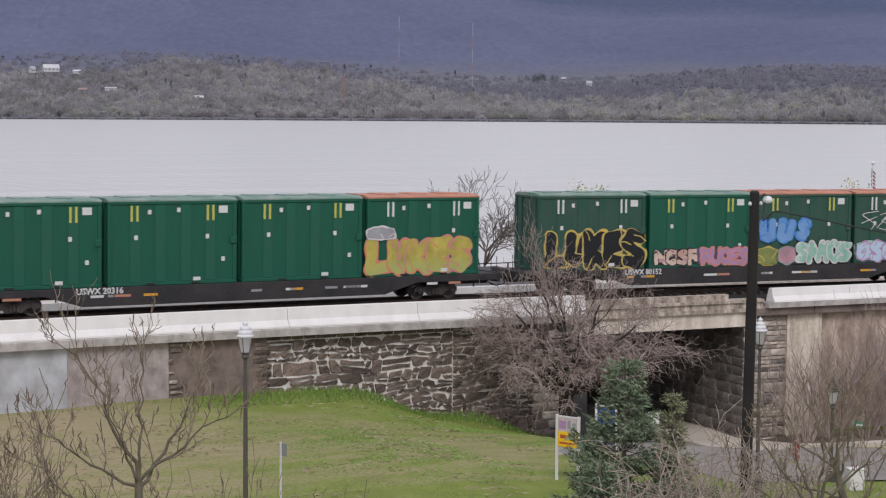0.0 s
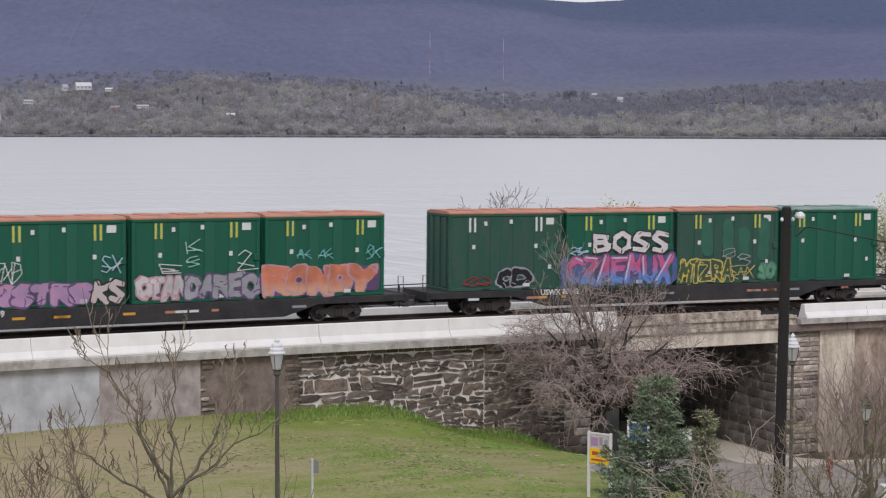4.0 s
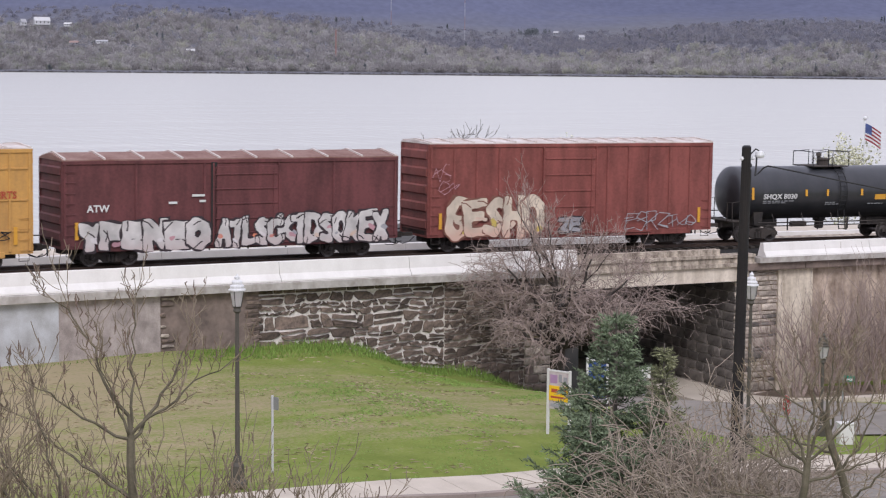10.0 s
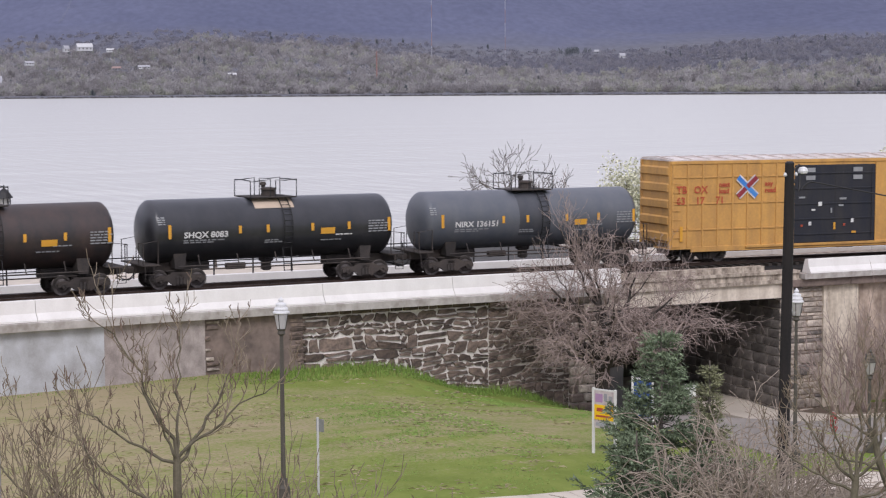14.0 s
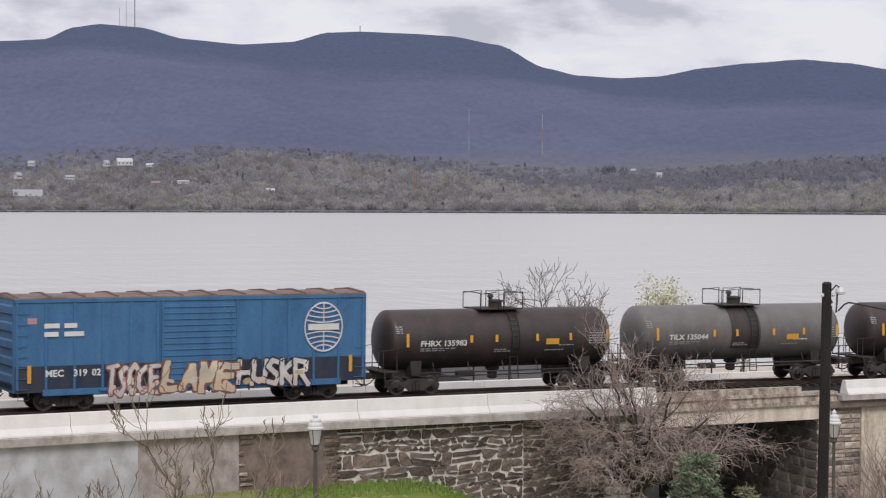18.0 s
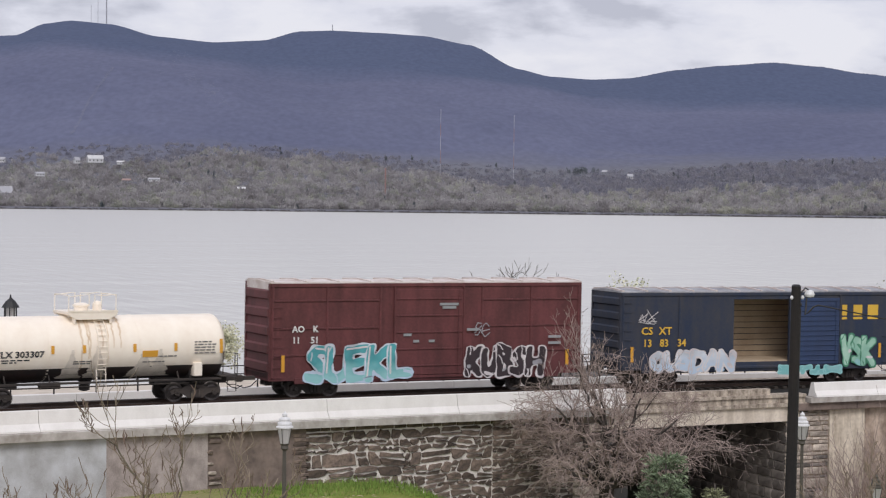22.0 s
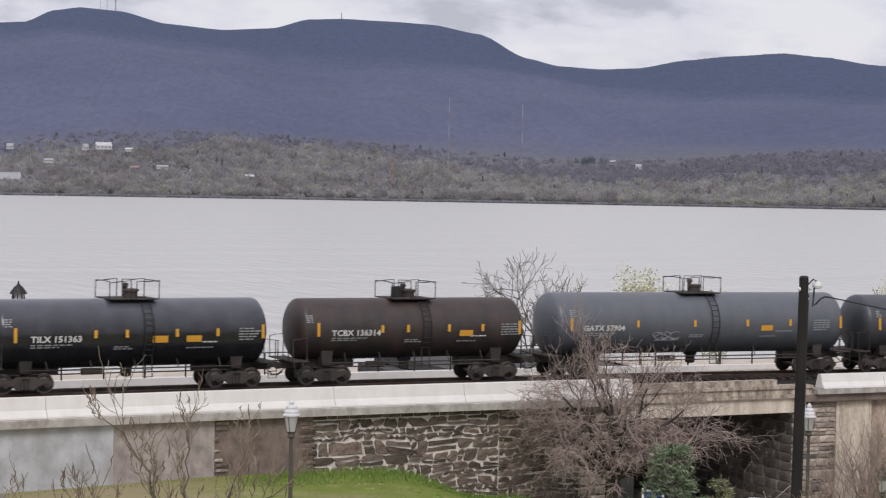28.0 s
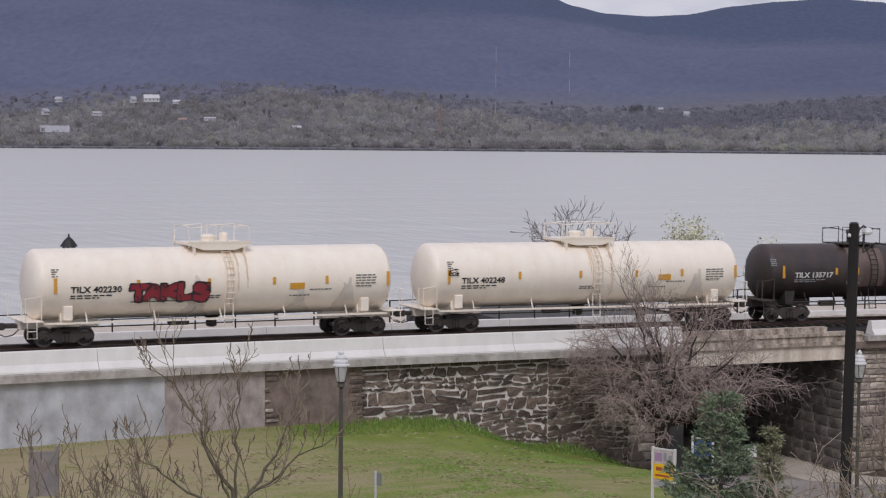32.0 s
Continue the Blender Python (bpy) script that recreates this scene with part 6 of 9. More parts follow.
blue_car = boxcar(-38.55, 16.1, 0.85, 4.74, BLUE, ROOF_BROWN, "blue boxcar with a white ringed emblem and sprayed letters", 13, (-1.6, 1.75, BLUE, "blue corrugated sliding door", "corrugated"),
                  [("TSOCE", -4.15, -1.75, 0.6, 1.95, "chalk", "rust", 0.17, "", {"square": 0.5, "shine": "chalk", "spots": ("bone", "rose")}), ("LAME", -1.6, 1.7, 0.6, 1.95, "straw", "rust", 0.17, "", {"square": 0.9, "spots": ("bone", "chalk", "yellow2")}), ("HUSKR", 1.85, 5.2, 0.72, 2.0, "chalk", "ink", 0.15, "", {"square": 0.5, "spots": ("yellow2", "bone")})],
                  [("MEC", 0.28, -6.75, 1.5, WHITE_MARK, 1.0), ("319", 0.28, -5.55, 1.5, WHITE_MARK, 1.0), ("02", 0.28, -4.75, 1.5, WHITE_MARK, 1.0)], roof_ribs=11, band=(1.95, NAVY))


def ringed_globe(parent, x, z, y, rx, rz):
    def arc(fx, fz, a0, a1, w, n=18):
        v = []
        for i in range(n + 1):
            a = a0 + (a1 - a0) * i / n
            v += [(x + fx(a) * (1 - w), y, z + fz(a) * (1 - w)), (x + fx(a) * (1 + w), y, z + fz(a) * (1 + w))]
        return Shape().add(v, [(2 * i, 2 * i + 1, 2 * i + 3, 2 * i + 2) for i in range(n)])
    part("emblem_ring", arc(lambda a: rx * math.cos(a), lambda a: rz * math.sin(a), 0, math.tau, 0.035, 36), INK["white"], parent, "white emblem ring")
    for sgn in (-1, 1):
        part("emblem_line", Shape().box(x - 0.025, x + 0.025, y - 0.002, y, z + sgn * rz * 0.18, z + sgn * rz * 0.97) if sgn > 0 else Shape().box(x - 0.025, x + 0.025, y - 0.002, y, z - rz * 0.97, z - rz * 0.18), INK["white"], parent)
        for k, u in enumerate((0.3, 0.5, 0.7, 0.86)):
            half = rx * math.sqrt(1 - u * u) * 0.98
            pts = [(x + half * t, z + sgn * (rz * u - 0.12 * (1 - t * t))) for t in [i / 5 - 1 for i in range(11)]]
            v = [(px, y - 0.001, pz + d) for px, pz in pts for d in (-0.028, 0.028)]
            part("emblem_line", Shape().add(v, [(2 * i, 2 * i + 1, 2 * i + 3, 2 * i + 2) for i in range(10)]), INK["white"], parent)
    part("emblem_bar", Shape().box(x - rx * 0.82, x + rx * 0.82, y - 0.006, y - 0.002, z - 0.14, z + 0.14), WHITE_MARK, parent, "white bar across the emblem")


ringed_globe(blue_car, 5.95, 3.3, -1.575, 0.92, 1.08)
for x0, x1, z in ((-6.8, -6.15, 3.62), (-5.95, -5.4, 3.62), (-6.8, -6.2, 3.27), (-5.95, -5.1, 3.27)):
    part("name_bar", Shape().box(x0, x1, -1.565, -1.556, z - 0.1, z + 0.1), WHITE_MARK, blue_car)
part("flag_decal", Shape().box(-7.5, -7.1, -1.52, -1.505, 3.7, 3.95), INK["rose"], blue_car, "small flag decal")
navy_car = boxcar(-56.8, 16.15, 0.85, 4.66, NAVY, ROOF_GREY, "navy boxcar with an open sliding door and plywood lining", 5, (1.75, 4.75, NAVY_DOOR, "navy corrugated sliding door, slid open", "corrugated"),
                  [("JUSDAN", -6.4, -1.7, 0.66, 1.85, "ice", "white", 0.19, "", {"square": 0.1, "shine": "white", "spots": ("sky", "white")}), ("VSK", 4.85, 6.9, 0.85, 2.4, "mint", "green", 0.2, "", {"square": 0.5, "spots": ("white", "teal")}), ("ZTIX", 1.2, 4.8, 0.5, 0.9, "teal", "sea", 0.2, "")],
                  [("CS", 0.36, -6.95, 2.6, AMBER_INK, 1.1), ("XT", 0.36, -5.95, 2.6, AMBER_INK, 1.1), ("13", 0.36, -6.85, 2.0, AMBER_INK, 1.0), ("83", 0.36, -5.9, 2.0, AMBER_INK, 1.0), ("34", 0.36, -4.9, 2.0, AMBER_INK, 1.0)], roof_ribs=12, opening=(-1.6, 1.68), seam=ROOF_PALE)
for x0, x1 in ((4.95, 5.25), (5.65, 6.2), (6.55, 7.2)):
    part("logo_block", Shape().box(x0, x1, -1.515, -1.505, 3.45, 4.0), AMBER_INK, navy_car, "plain amber logo block")
    part("logo_block", Shape().box(x0, x1, -1.515, -1.505, 3.25, 3.37), AMBER_INK, navy_car)
graffiti(navy_car, "~X", -7.1, -6.1, 3.1, 3.85, -1.56, "silver", "", 0.09)
graffiti(navy_car, "~", -7.0, -6.2, 3.0, 3.5, -1.57, "silver", "", 0.09)
brown_car = boxcar(-75.2, 16.1, 0.82, 5.18, BROWN, ROOF_PALE, "tall oxide-brown boxcar with teal and white sprayed letters", 6, (-1.9, 1.6, BROWN, "oxide-brown plug door", "panel"),
                   [("SUEKL", -6.3, -1.2, 0.72, 2.4, "sea", "ice", 0.18, "", {"square": 0.6, "shine": "white", "spots": ("ice", "sea")}), ("KUBSH", 1.8, 5.9, 0.72, 2.25, "ink", "white", 0.2, "", {"square": 0.5, "tight": 0.9, "spots": ("grey", "white")}), ("SC", 2.2, 3.0, 2.7, 3.3, "grey", "", 0.12, "")],
                   [("AO", 0.28, -7.0, 3.0, WHITE_MARK, 1.0), ("K", 0.28, -6.0, 3.0, WHITE_MARK, 1.0), ("11", 0.28, -7.0, 2.5, WHITE_MARK, 1.0), ("51", 0.28, -6.1, 2.5, WHITE_MARK, 1.0)], ridge=0.12, roof_ribs=10, hbars=(1.95, 3.15, 4.4), end_top=True)
for x0, x1, z in ((0.35, 1.35, 4.2), (0.5, 1.2, 4.05), (-1.5, -1.1, 2.8), (-1.0, -0.7, 2.5), (-0.2, 0.1, 2.5), (1.8, 2.4, 3.0), (6.2, 6.9, 2.6), (6.2, 6.9, 2.3)):
    part("print_bar", Shape().box(x0, x1, -1.632, -1.62, z - 0.06, z + 0.06), GREY_MARK, brown_car)
tank_car(-91.28, 12.5, TANK_CREAM, "cream tank wagon with black lettering and rust runs", "UTLX 303307", BLACK_INK, 1.39, 2.41, True, "dome", (-2.0, 2.0), usual_decals(6.1, 8), belly=True)
tank_car(-105.18, 12.52, TANK_SLATE, "dark grey tank wagon with a patched black band", "GATX 210634", WHITE_MARK, 1.5, 2.51, decals=usual_decals(6.2, 9), pad=(0.3, 1.3, TANK_BLACK))
tank_car(-118.74, 12.95, TANK_SLATE, "dark grey tank wagon with a black stained band", "GATX 210639", WHITE_MARK, 1.5, 2.51, decals=usual_decals(6.2, 10), pad=(-0.6, 0.8, TANK_BLACK))
tank_car(-134.73, 17.12, TANK_GREY, "long grey tank wagon with small sprayed tags", "GATX 57904", WHITE_MARK, 1.52, 2.61, decals=usual_decals(8.4, 11), loads=[("OSC", -3.0, -1.6, -0.45, 0.0, "grey", "", 0.1, "")])
tank_car(-150.56, 11.82, TANK_SOOT, "sooty black tank wagon with a drum-shaped fitting", "TCBX 136314", WHITE_MARK, 1.39, 2.51, decals=usual_decals(6.0, 12), fat_dome=True)
tank_car(-164.06, 12.62, TANK_GLOSS, "glossy black tank wagon with amber labels", "TILX 151363", WHITE_MARK, 1.48, 2.48, decals=usual_decals(6.3, 13) + [(1.0, -8, 0.7, 0.3, YELLOW_MARK)])
tank_car(-177.74, 11.55, TANK_SOOT, "brown-black tank wagon with rusty hoops", "TILX 135717", WHITE_MARK, 1.39, 2.51, bands=(-1.08, 3.8), decals=usual_decals(6.0, 14), pad=(-0.9, 1.15, TANK_RUST))
tank_car(-193.43, 17.02, TANK_CREAM, "long cream tank wagon with grey soiling", "TILX 402248", BLACK_INK, 1.52, 2.58, True, "dome", (-5.5, -3, 3, 5.5), usual_decals(8.3, 15), loads=[("KS", -7.6, -7.1, 0.45, 0.8, "black", "", 0.1, "")])
tank_car(-211.98, 16.82, TANK_CREAM, "long cream tank wagon with a dark red sprayed tag", "TILX 402230", BLACK_INK, 1.52, 2.58, True, "dome", (-5.5, -3, 3, 5.5), usual_decals(8.3, 16), loads=[("TAKLS", -4.2, -0.7, -0.4, 0.4, "red", "ink", 0.17, "", {"square": 0.9})])


# ---- street, pavements ----
def draped(name, path, width, lift, material, thick=0.15):
    """A strip along a path of (x, y), laid on the ground."""
    pts = []
    for (ax, ay), (bx, by) in zip(path, path[1:]):
        n = max(1, round(math.hypot(bx - ax, by - ay) / 1.5))
        pts += [(ax + (bx - ax) * i / n, ay + (by - ay) * i / n) for i in range(n)]
    pts.append(path[-1])
    sh, v = Shape(), []
    m = 5
    for i, (x, y) in enumerate(pts):
        a, b = pts[max(0, i - 1)], pts[min(len(pts) - 1, i + 1)]
        dx, dy = b[0] - a[0], b[1] - a[1]
        l = math.hypot(dx, dy)
        nx, ny = -dy / l, dx / l
        for k in range(m):
            o = (k / (m - 1) - 0.5) * width
            px, py = x + nx * o, y + ny * o
            v.append((px, py, lie(px, min(py, 76.5)) + lift))
        for k in (m - 1, 0):
            o = (k / (m - 1) - 0.5) * width
            px, py = x + nx * o, y + ny * o
            v.append((px, py, lie(px, min(py, 76.5)) + lift - thick))
    q = m + 2
    sh.add(v, [(i * q + k, i * q + (k + 1) % q, (i + 1) * q + (k + 1) % q, (i + 1) * q + k) for i in range(len(pts) - 1) for k in range(q)])
    return part(name, sh, material)


tagged(draped("road", [(-60, 43.7), (12, 43.7), (30, 43.9), (46, 44.0), (110, 43.3)], 8.6, 0.03, ASPHALT), "grey asphalt street below the lawn", "road", kind="structure")
tagged(draped("road_underpass", [(51.5, 95), (51.5, 74), (52.5, 66), (56, 60), (64, 56), (80, 54), (110, 53)], 6.4, 0.05, ASPHALT), "grey asphalt street that dips under the railway", "road", kind="structure")
tagged(draped("road_mouth", [(50.5, 70), (47.8, 62), (46.8, 53.6)], 11.0, 0.04, ASPHALT), "asphalt junction mouth", "road", kind="structure")
tagged(draped("pavement_underpass", [(55.9, 95), (55.9, 74), (58, 67.5), (63, 62.5), (80, 59.5), (110, 58.5)], 3.4, 0.17, WALKWAY, 0.3), "pale pavement along the foot of the abutment", "pavement", kind="structure")

tagged(draped("planting_bed", [(57.2, 73.2), (61, 70.6), (68, 68.6), (84, 66.8), (110, 66)], 6.4, 0.05, SOIL), "brown leaf-littered bed at the foot of the wing wall", "soil", kind="structure")


def pavement_slabs():
    pv = thing("pavement", "pale concrete pavement slabs along the street", "pavement", kind="structure")
    for x0, x1 in ((-4, 46.6), (56.5, 84)):
        n = round((x1 - x0) / 1.5)
        for i in range(n):
            a, b = x0 + (x1 - x0) * i / n + 0.012, x0 + (x1 - x0) * (i + 1) / n - 0.012
            y0, y1 = 48.35, 50.3
            lift = 0.14
            v = [(x, y, lie(x, y) + lift + d) for d in (-0.2, 0) for x, y in ((a, y0), (b, y0), (b, y1), (a, y1))]
            part("slab", Shape().add(v, [(3, 2, 1, 0), (4, 5, 6, 7), (0, 1, 5, 4), (1, 2, 6, 5), (2, 3, 7, 6), (3, 0, 4, 7)]), WALKWAY, pv)
    kerb = surface("kerb_stone", (0.36, 0.30, 0.26), (0.22, 0.18, 0.16), 0.9)
    for x0, x1 in ((-4, 46.6), (56.5, 84)):
        n = round((x1 - x0) / 2.4)
        for i in range(n):
            a, b = x0 + (x1 - x0) * i / n + 0.01, x0 + (x1 - x0) * (i + 1) / n - 0.01
            v = [(x, y, lie(x, y) + 0.15 + d) for d in (-0.3, 0) for x, y in ((a, 48.08), (b, 48.08), (b, 48.33), (a, 48.33))]
            part("kerb", Shape().add(v, [(3, 2, 1, 0), (4, 5, 6, 7), (0, 1, 5, 4), (1, 2, 6, 5), (2, 3, 7, 6), (3, 0, 4, 7)]), kerb, pv)


pavement_slabs()
for a, b in ((2.0, 19.2), (20.6, 36.0)):
    tagged(draped("road_line", [(a, 47.25), (b, 47.25)], 0.16, 0.05, WHITE_MARK, 0.01), "worn white painted line along the street", "road line", kind="structure")


# ---- lamps, pole, signs ----
LANTERN_WHITE = surface("white_lantern_cap", (0.74, 0.74, 0.74), (0.5, 0.5, 0.5), 0.4, amount=0.15, bump=0)
POST_DARK = surface("lamp_post_paint", (0.07, 0.063, 0.05), (0.11, 0.1, 0.082), 0.6, 0.0, 20, 2, 0.35, 0.05)


def lantern_glass():
    m = bpy.data.materials.new("frosted_glass")
    m.use_nodes = True
    p = m.node_tree.nodes["Principled BSDF"]
    p.inputs["Base Color"].default_value = (0.66, 0.645, 0.615, 1)
    p.inputs["Roughness"].default_value, p.inputs["Transmission Weight"].default_value = 0.35, 0.5
    return m


FROST = lantern_glass()


def street_lamp(x, y, top, base, label, hat=LANTERN_WHITE):
    h = top - base
    ob = thing("street_lamp", label, "street lamp", "street lamps", m=pose(x, y, base))
    part("base", Shape().lathe([(0.3, 0), (0.3, 0.12), (0.22, 0.2), (0.2, 0.62), (0.14, 0.72), (0.11, 0.9)], n=16), POST_DARK, ob)
    sh = Shape()
    n, hh = 16, h - 1.05
    v = [(r * (1 if i % 2 else 0.88) * math.cos(math.tau * i / n), r * (1 if i % 2 else 0.88) * math.sin(math.tau * i / n), z) for r, z in ((0.075, 0.85), (0.055, hh)) for i in range(n)]
    sh.add(v, [(i, (i + 1) % n, n + (i + 1) % n, n + i) for i in range(n)])
    part("post", sh, POST_DARK, ob, "fluted dark post")
    part("collar", Shape().lathe([(0.07, hh - 0.1), (0.12, hh - 0.05), (0.1, hh + 0.04), (0.15, hh + 0.1)], n=14), POST_DARK, ob)
    part("globe", Shape().lathe([(0.13, hh + 0.1), (0.2, hh + 0.5), (0.215, hh + 0.56)], n=12), FROST, ob, "tapered frosted glass lantern")
    for i in range(4):
        a = math.tau * (i + 0.5) / 4
        part("lantern_bar", Shape().tube((0.135 * math.cos(a), 0.135 * math.sin(a), hh + 0.1), (0.22 * math.cos(a), 0.22 * math.sin(a), hh + 0.56), 0.012, n=5), POST_DARK, ob)
    part("cap", Shape().lathe([(0.2, hh + 0.54), (0.255, hh + 0.57), (0.25, hh + 0.61), (0.2, hh + 0.63), (0.2, hh + 0.66), (0.215, hh + 0.68), (0.205, hh + 0.72), (0.16, hh + 0.74), (0.155, hh + 0.79),
                               (0.165, hh + 0.81), (0.15, hh + 0.85), (0.1, hh + 0.87), (0.06, hh + 0.9)], n=16), hat, ob, "stepped lantern cap")
    part("finial", Shape().lathe([(0.04, hh + 0.88), (0.085, hh + 0.93), (0.085, hh + 0.97), (0.05, hh + 1.0), (0.03, hh + 1.03), (0.01, hh + 1.06)], n=10), hat, ob, "ball finial")


street_lamp(21.03, 51.4, 10.52, 4.16, "white-capped lantern on a fluted dark post beside the lawn")
street_lamp(40.55, 52.05, 9.6, 3.25, "white-capped lantern on a dark post beside the utility pole")
street_lamp(45.4, 53.9, 6.9, 2.7, "short dark lantern post behind the bare trees", POST_DARK)


def utility_pole():
    tar = surface("tarred_pole_wood", (0.013, 0.012, 0.012), (0.028, 0.023, 0.02), 0.9, 0, 10, 1.0, 0.4, 0.3, 0.8)
    ob = thing("utility_pole", "dark tarred wooden utility pole with a small lamp arm", "utility pole", m=pose(37.79, 49.15, 3.5))
    top = Vector((0.10, -0.08, 10.62))
    part("pole", Shape().tube((0, 0, 0), top, 0.19, 0.15, 14), tar, ob)
    part("pole_cap", Shape().tube(top, top + Vector((0, 0, 0.06)), 0.16, 0.1, 12), IRON, ob)
    arm = Shape().path([top + Vector((0.1, -0.05, -0.25)), top + Vector((0.3, -0.1, -0.05)), top + Vector((0.42, -0.1, -0.12))], 0.025, 6)
    part("lamp_arm", arm, IRON, ob)
    part("lamp_head", Shape().lathe([(0.05, 0.0), (0.15, 0.03), (0.17, 0.1), (0.13, 0.2), (0.05, 0.24)], tuple(top + Vector((0.46, -0.1, -0.36))), 14), LANTERN_WHITE, ob, "pale domed lamp head")
    part("insulator", Shape().lathe([(0.04, 0), (0.07, 0.05), (0.04, 0.12)], tuple(top + Vector((0.16, 0, -0.65))), 8), IRON, ob)
    part("conduit", Shape().path([(0.2, -0.02, 0), (0.22, -0.06, 5.0), (0.26, -0.1, 9.9)], 0.035, 6), IRON, ob)
    loop = [top + Vector(p) for p in ((0.34, -0.1, -0.3), (0.3, -0.14, -0.6), (0.22, -0.2, -0.92), (0.3, -0.26, -0.84), (0.44, -0.34, -0.66), (0.56, -0.42, -0.6), (0.62, -0.5, -0.62))]
    part("cable_loop", Shape().path(loop, 0.03, 6), IRON, ob, "thick hanging cable loop")
    for x in (-0.2, 0.24):
        part("insulator", Shape().lathe([(0.04, 0), (0.06, 0.05), (0.03, 0.12)], tuple(top + Vector((x, -0.03, -0.42))), 8), LANTERN_WHITE, ob)
    wire = Shape()
    a, b = Vector((38.45, 48.57, 13.52)), Vector((66, 30, 11.2))
    pts = [a.lerp(b, i / 14) - Vector((0, 0, 1.3 * math.sin(math.pi * i / 14))) for i in range(15)]
    wire.path(pts, 0.022, 4)
    w = part("overhead_wire", wire, IRON)
    tagged(w, "thin black overhead wire slung from the utility pole", "wire", kind="structure")


utility_pole()
GALV = surface("galvanised_steel", (0.36, 0.37, 0.37), (0.24, 0.24, 0.24), 0.5, 0.6, 20, 2, 0.3, 0.03)


PALE_POST = surface("pale_galvanised_post", (0.62, 0.62, 0.61), (0.42, 0.42, 0.42), 0.6, 0.1, 20, 2, 0.3, 0.05)


def small_signs():
    ob = thing("sign_post", "thin galvanised post with a small sign seen edge-on", "sign", m=pose(22.97, 53.27, lie(22.97, 53.27) - 0.05))
    part("post", Shape().box(-0.035, 0.035, -0.02, 0.02, 0, 2.5, 0.005), PALE_POST, ob, "pale galvanised post")
    part("sign_plate", Shape().box(-0.005, 0.005, -0.16, 0.16, 2.05, 2.45), GALV, ob, "grey sign plate", pose(0.05, -0.06, 0, 0, 0, 25))
    # the yellow and grey board at the end of the lawn
    z = lie(35.1, 55.9) - 0.05
    ob = thing("notice_board", "printed board with a yellow panel between two white posts", "sign", m=pose(35.1, 55.85, z, 0, 0, -66))
    white = surface("white_post_paint", (0.72, 0.71, 0.68), (0.5, 0.48, 0.45), 0.6, amount=0.25, bump=0.05)
    for x in (-0.46, 0.46):
        part("post", Shape().box(x - 0.045, x + 0.045, -0.045, 0.045, 0, 2.45, 0.01), white, ob)
    part("top_rail", Shape().box(-0.415, 0.415, -0.025, 0.025, 2.36, 2.42, 0.006), white, ob)
    grey = surface("printed_board", (0.44, 0.36, 0.36), (0.58, 0.52, 0.5), 0.6, 0, 8, 4, 0.5, 0)
    part("board", Shape().box(-0.41, 0.41, -0.02, 0.01, 1.02, 2.355), grey, ob)
    yel = surface("yellow_print", (0.85, 0.52, 0.01), (0.7, 0.42, 0.02), 0.5, amount=0.1, bump=0)
    p = part("yellow_panel", Shape().box(-0.4, 0.4, -0.035, -0.02, 1.32, 1.86), yel, ob, "yellow printed panel")
    for x0, x1 in ((-0.3, -0.04), (0.03, 0.3)):
        part("print_bar", Shape().box(x0, x1, -0.04, -0.035, 1.62, 1.75), RED_INK, p)
    part("print_bar", Shape().box(-0.33, 0.3, -0.04, -0.035, 1.42, 1.49), RED_INK, p)
    for x0, x1, z0, z1 in ((-0.36, -0.06, 1.95, 2.25), (0.0, 0.14, 2.0, 2.28), (0.2, 0.36, 1.95, 2.2), (-0.34, 0.3, 1.1, 1.22)):
        part("print_block", Shape().box(x0, x1, -0.028, -0.02, z0, z1), INK["mauve"] if x0 == -0.36 else INK["grey"], ob)
    # blue board half hidden by the spruce
    x, y = 35.82, 54.5
    ob = thing("blue_sign", "blue board on white posts behind the spruce", "sign", m=pose(x, y, lie(x, y) - 0.05, 0, 0, -28))
    blue = surface("blue_sign_paint", (0.03, 0.07, 0.22), (0.05, 0.09, 0.25), 0.5, amount=0.15, bump=0)
    for dx in (-0.35, 0.35):
        part("post", Shape().box(dx - 0.04, dx + 0.04, -0.04, 0.04, 0, 3.15, 0.01), white, ob)
    part("board", Shape().box(-0.31, 0.31, -0.02, 0.02, 1.7, 3.1), blue, ob)
    part("sign_border", Shape().box(-0.31, 0.31, -0.026, -0.02, 3.04, 3.1), white, ob)
    part("white_panel", Shape().box(-0.25, 0.15, -0.03, -0.02, 1.8, 2.0), white, ob)
    # white placard near it
    x, y = 37.2, 53.6
    ob = thing("white_placard", "small white placard on a thin stake", "sign", m=pose(x, y, lie(x, y) - 0.05, 0, 0, -30))
    part("stake", Shape().box(-0.03, 0.03, -0.02, 0.02, 0, 2.9), GALV, ob)
    part("plate", Shape().box(-0.2, 0.2, -0.03, -0.015, 2.6, 3.0, 0.0), white, ob)
    # stop sign seen among the branches
    x, y = 42.9, 52.8
    ob = thing("stop_sign", "red octagonal stop sign on a steel post", "sign", m=pose(x, y, lie(x, y) - 0.05, 0, 0, -107))
    part("post", Shape().box(-0.03, 0.03, -0.02, 0.02, 0, 1.6), GALV, ob)
    red = surface("stop_red", (0.5, 0.02, 0.03), (0.4, 0.02, 0.03), 0.4, amount=0.1, bump=0)
    poly = [(0.38 * math.cos(math.tau * (i + 0.5) / 8), 1.42 + 0.38 * math.sin(math.tau * (i + 0.5) / 8)) for i in range(8)]
    part("sign_face", Shape().prism(poly, -0.035, -0.025), red, ob, "red octagon")
    rim = [(x * 1.06, 1.42 + (z - 1.42) * 1.06) for x, z in poly]
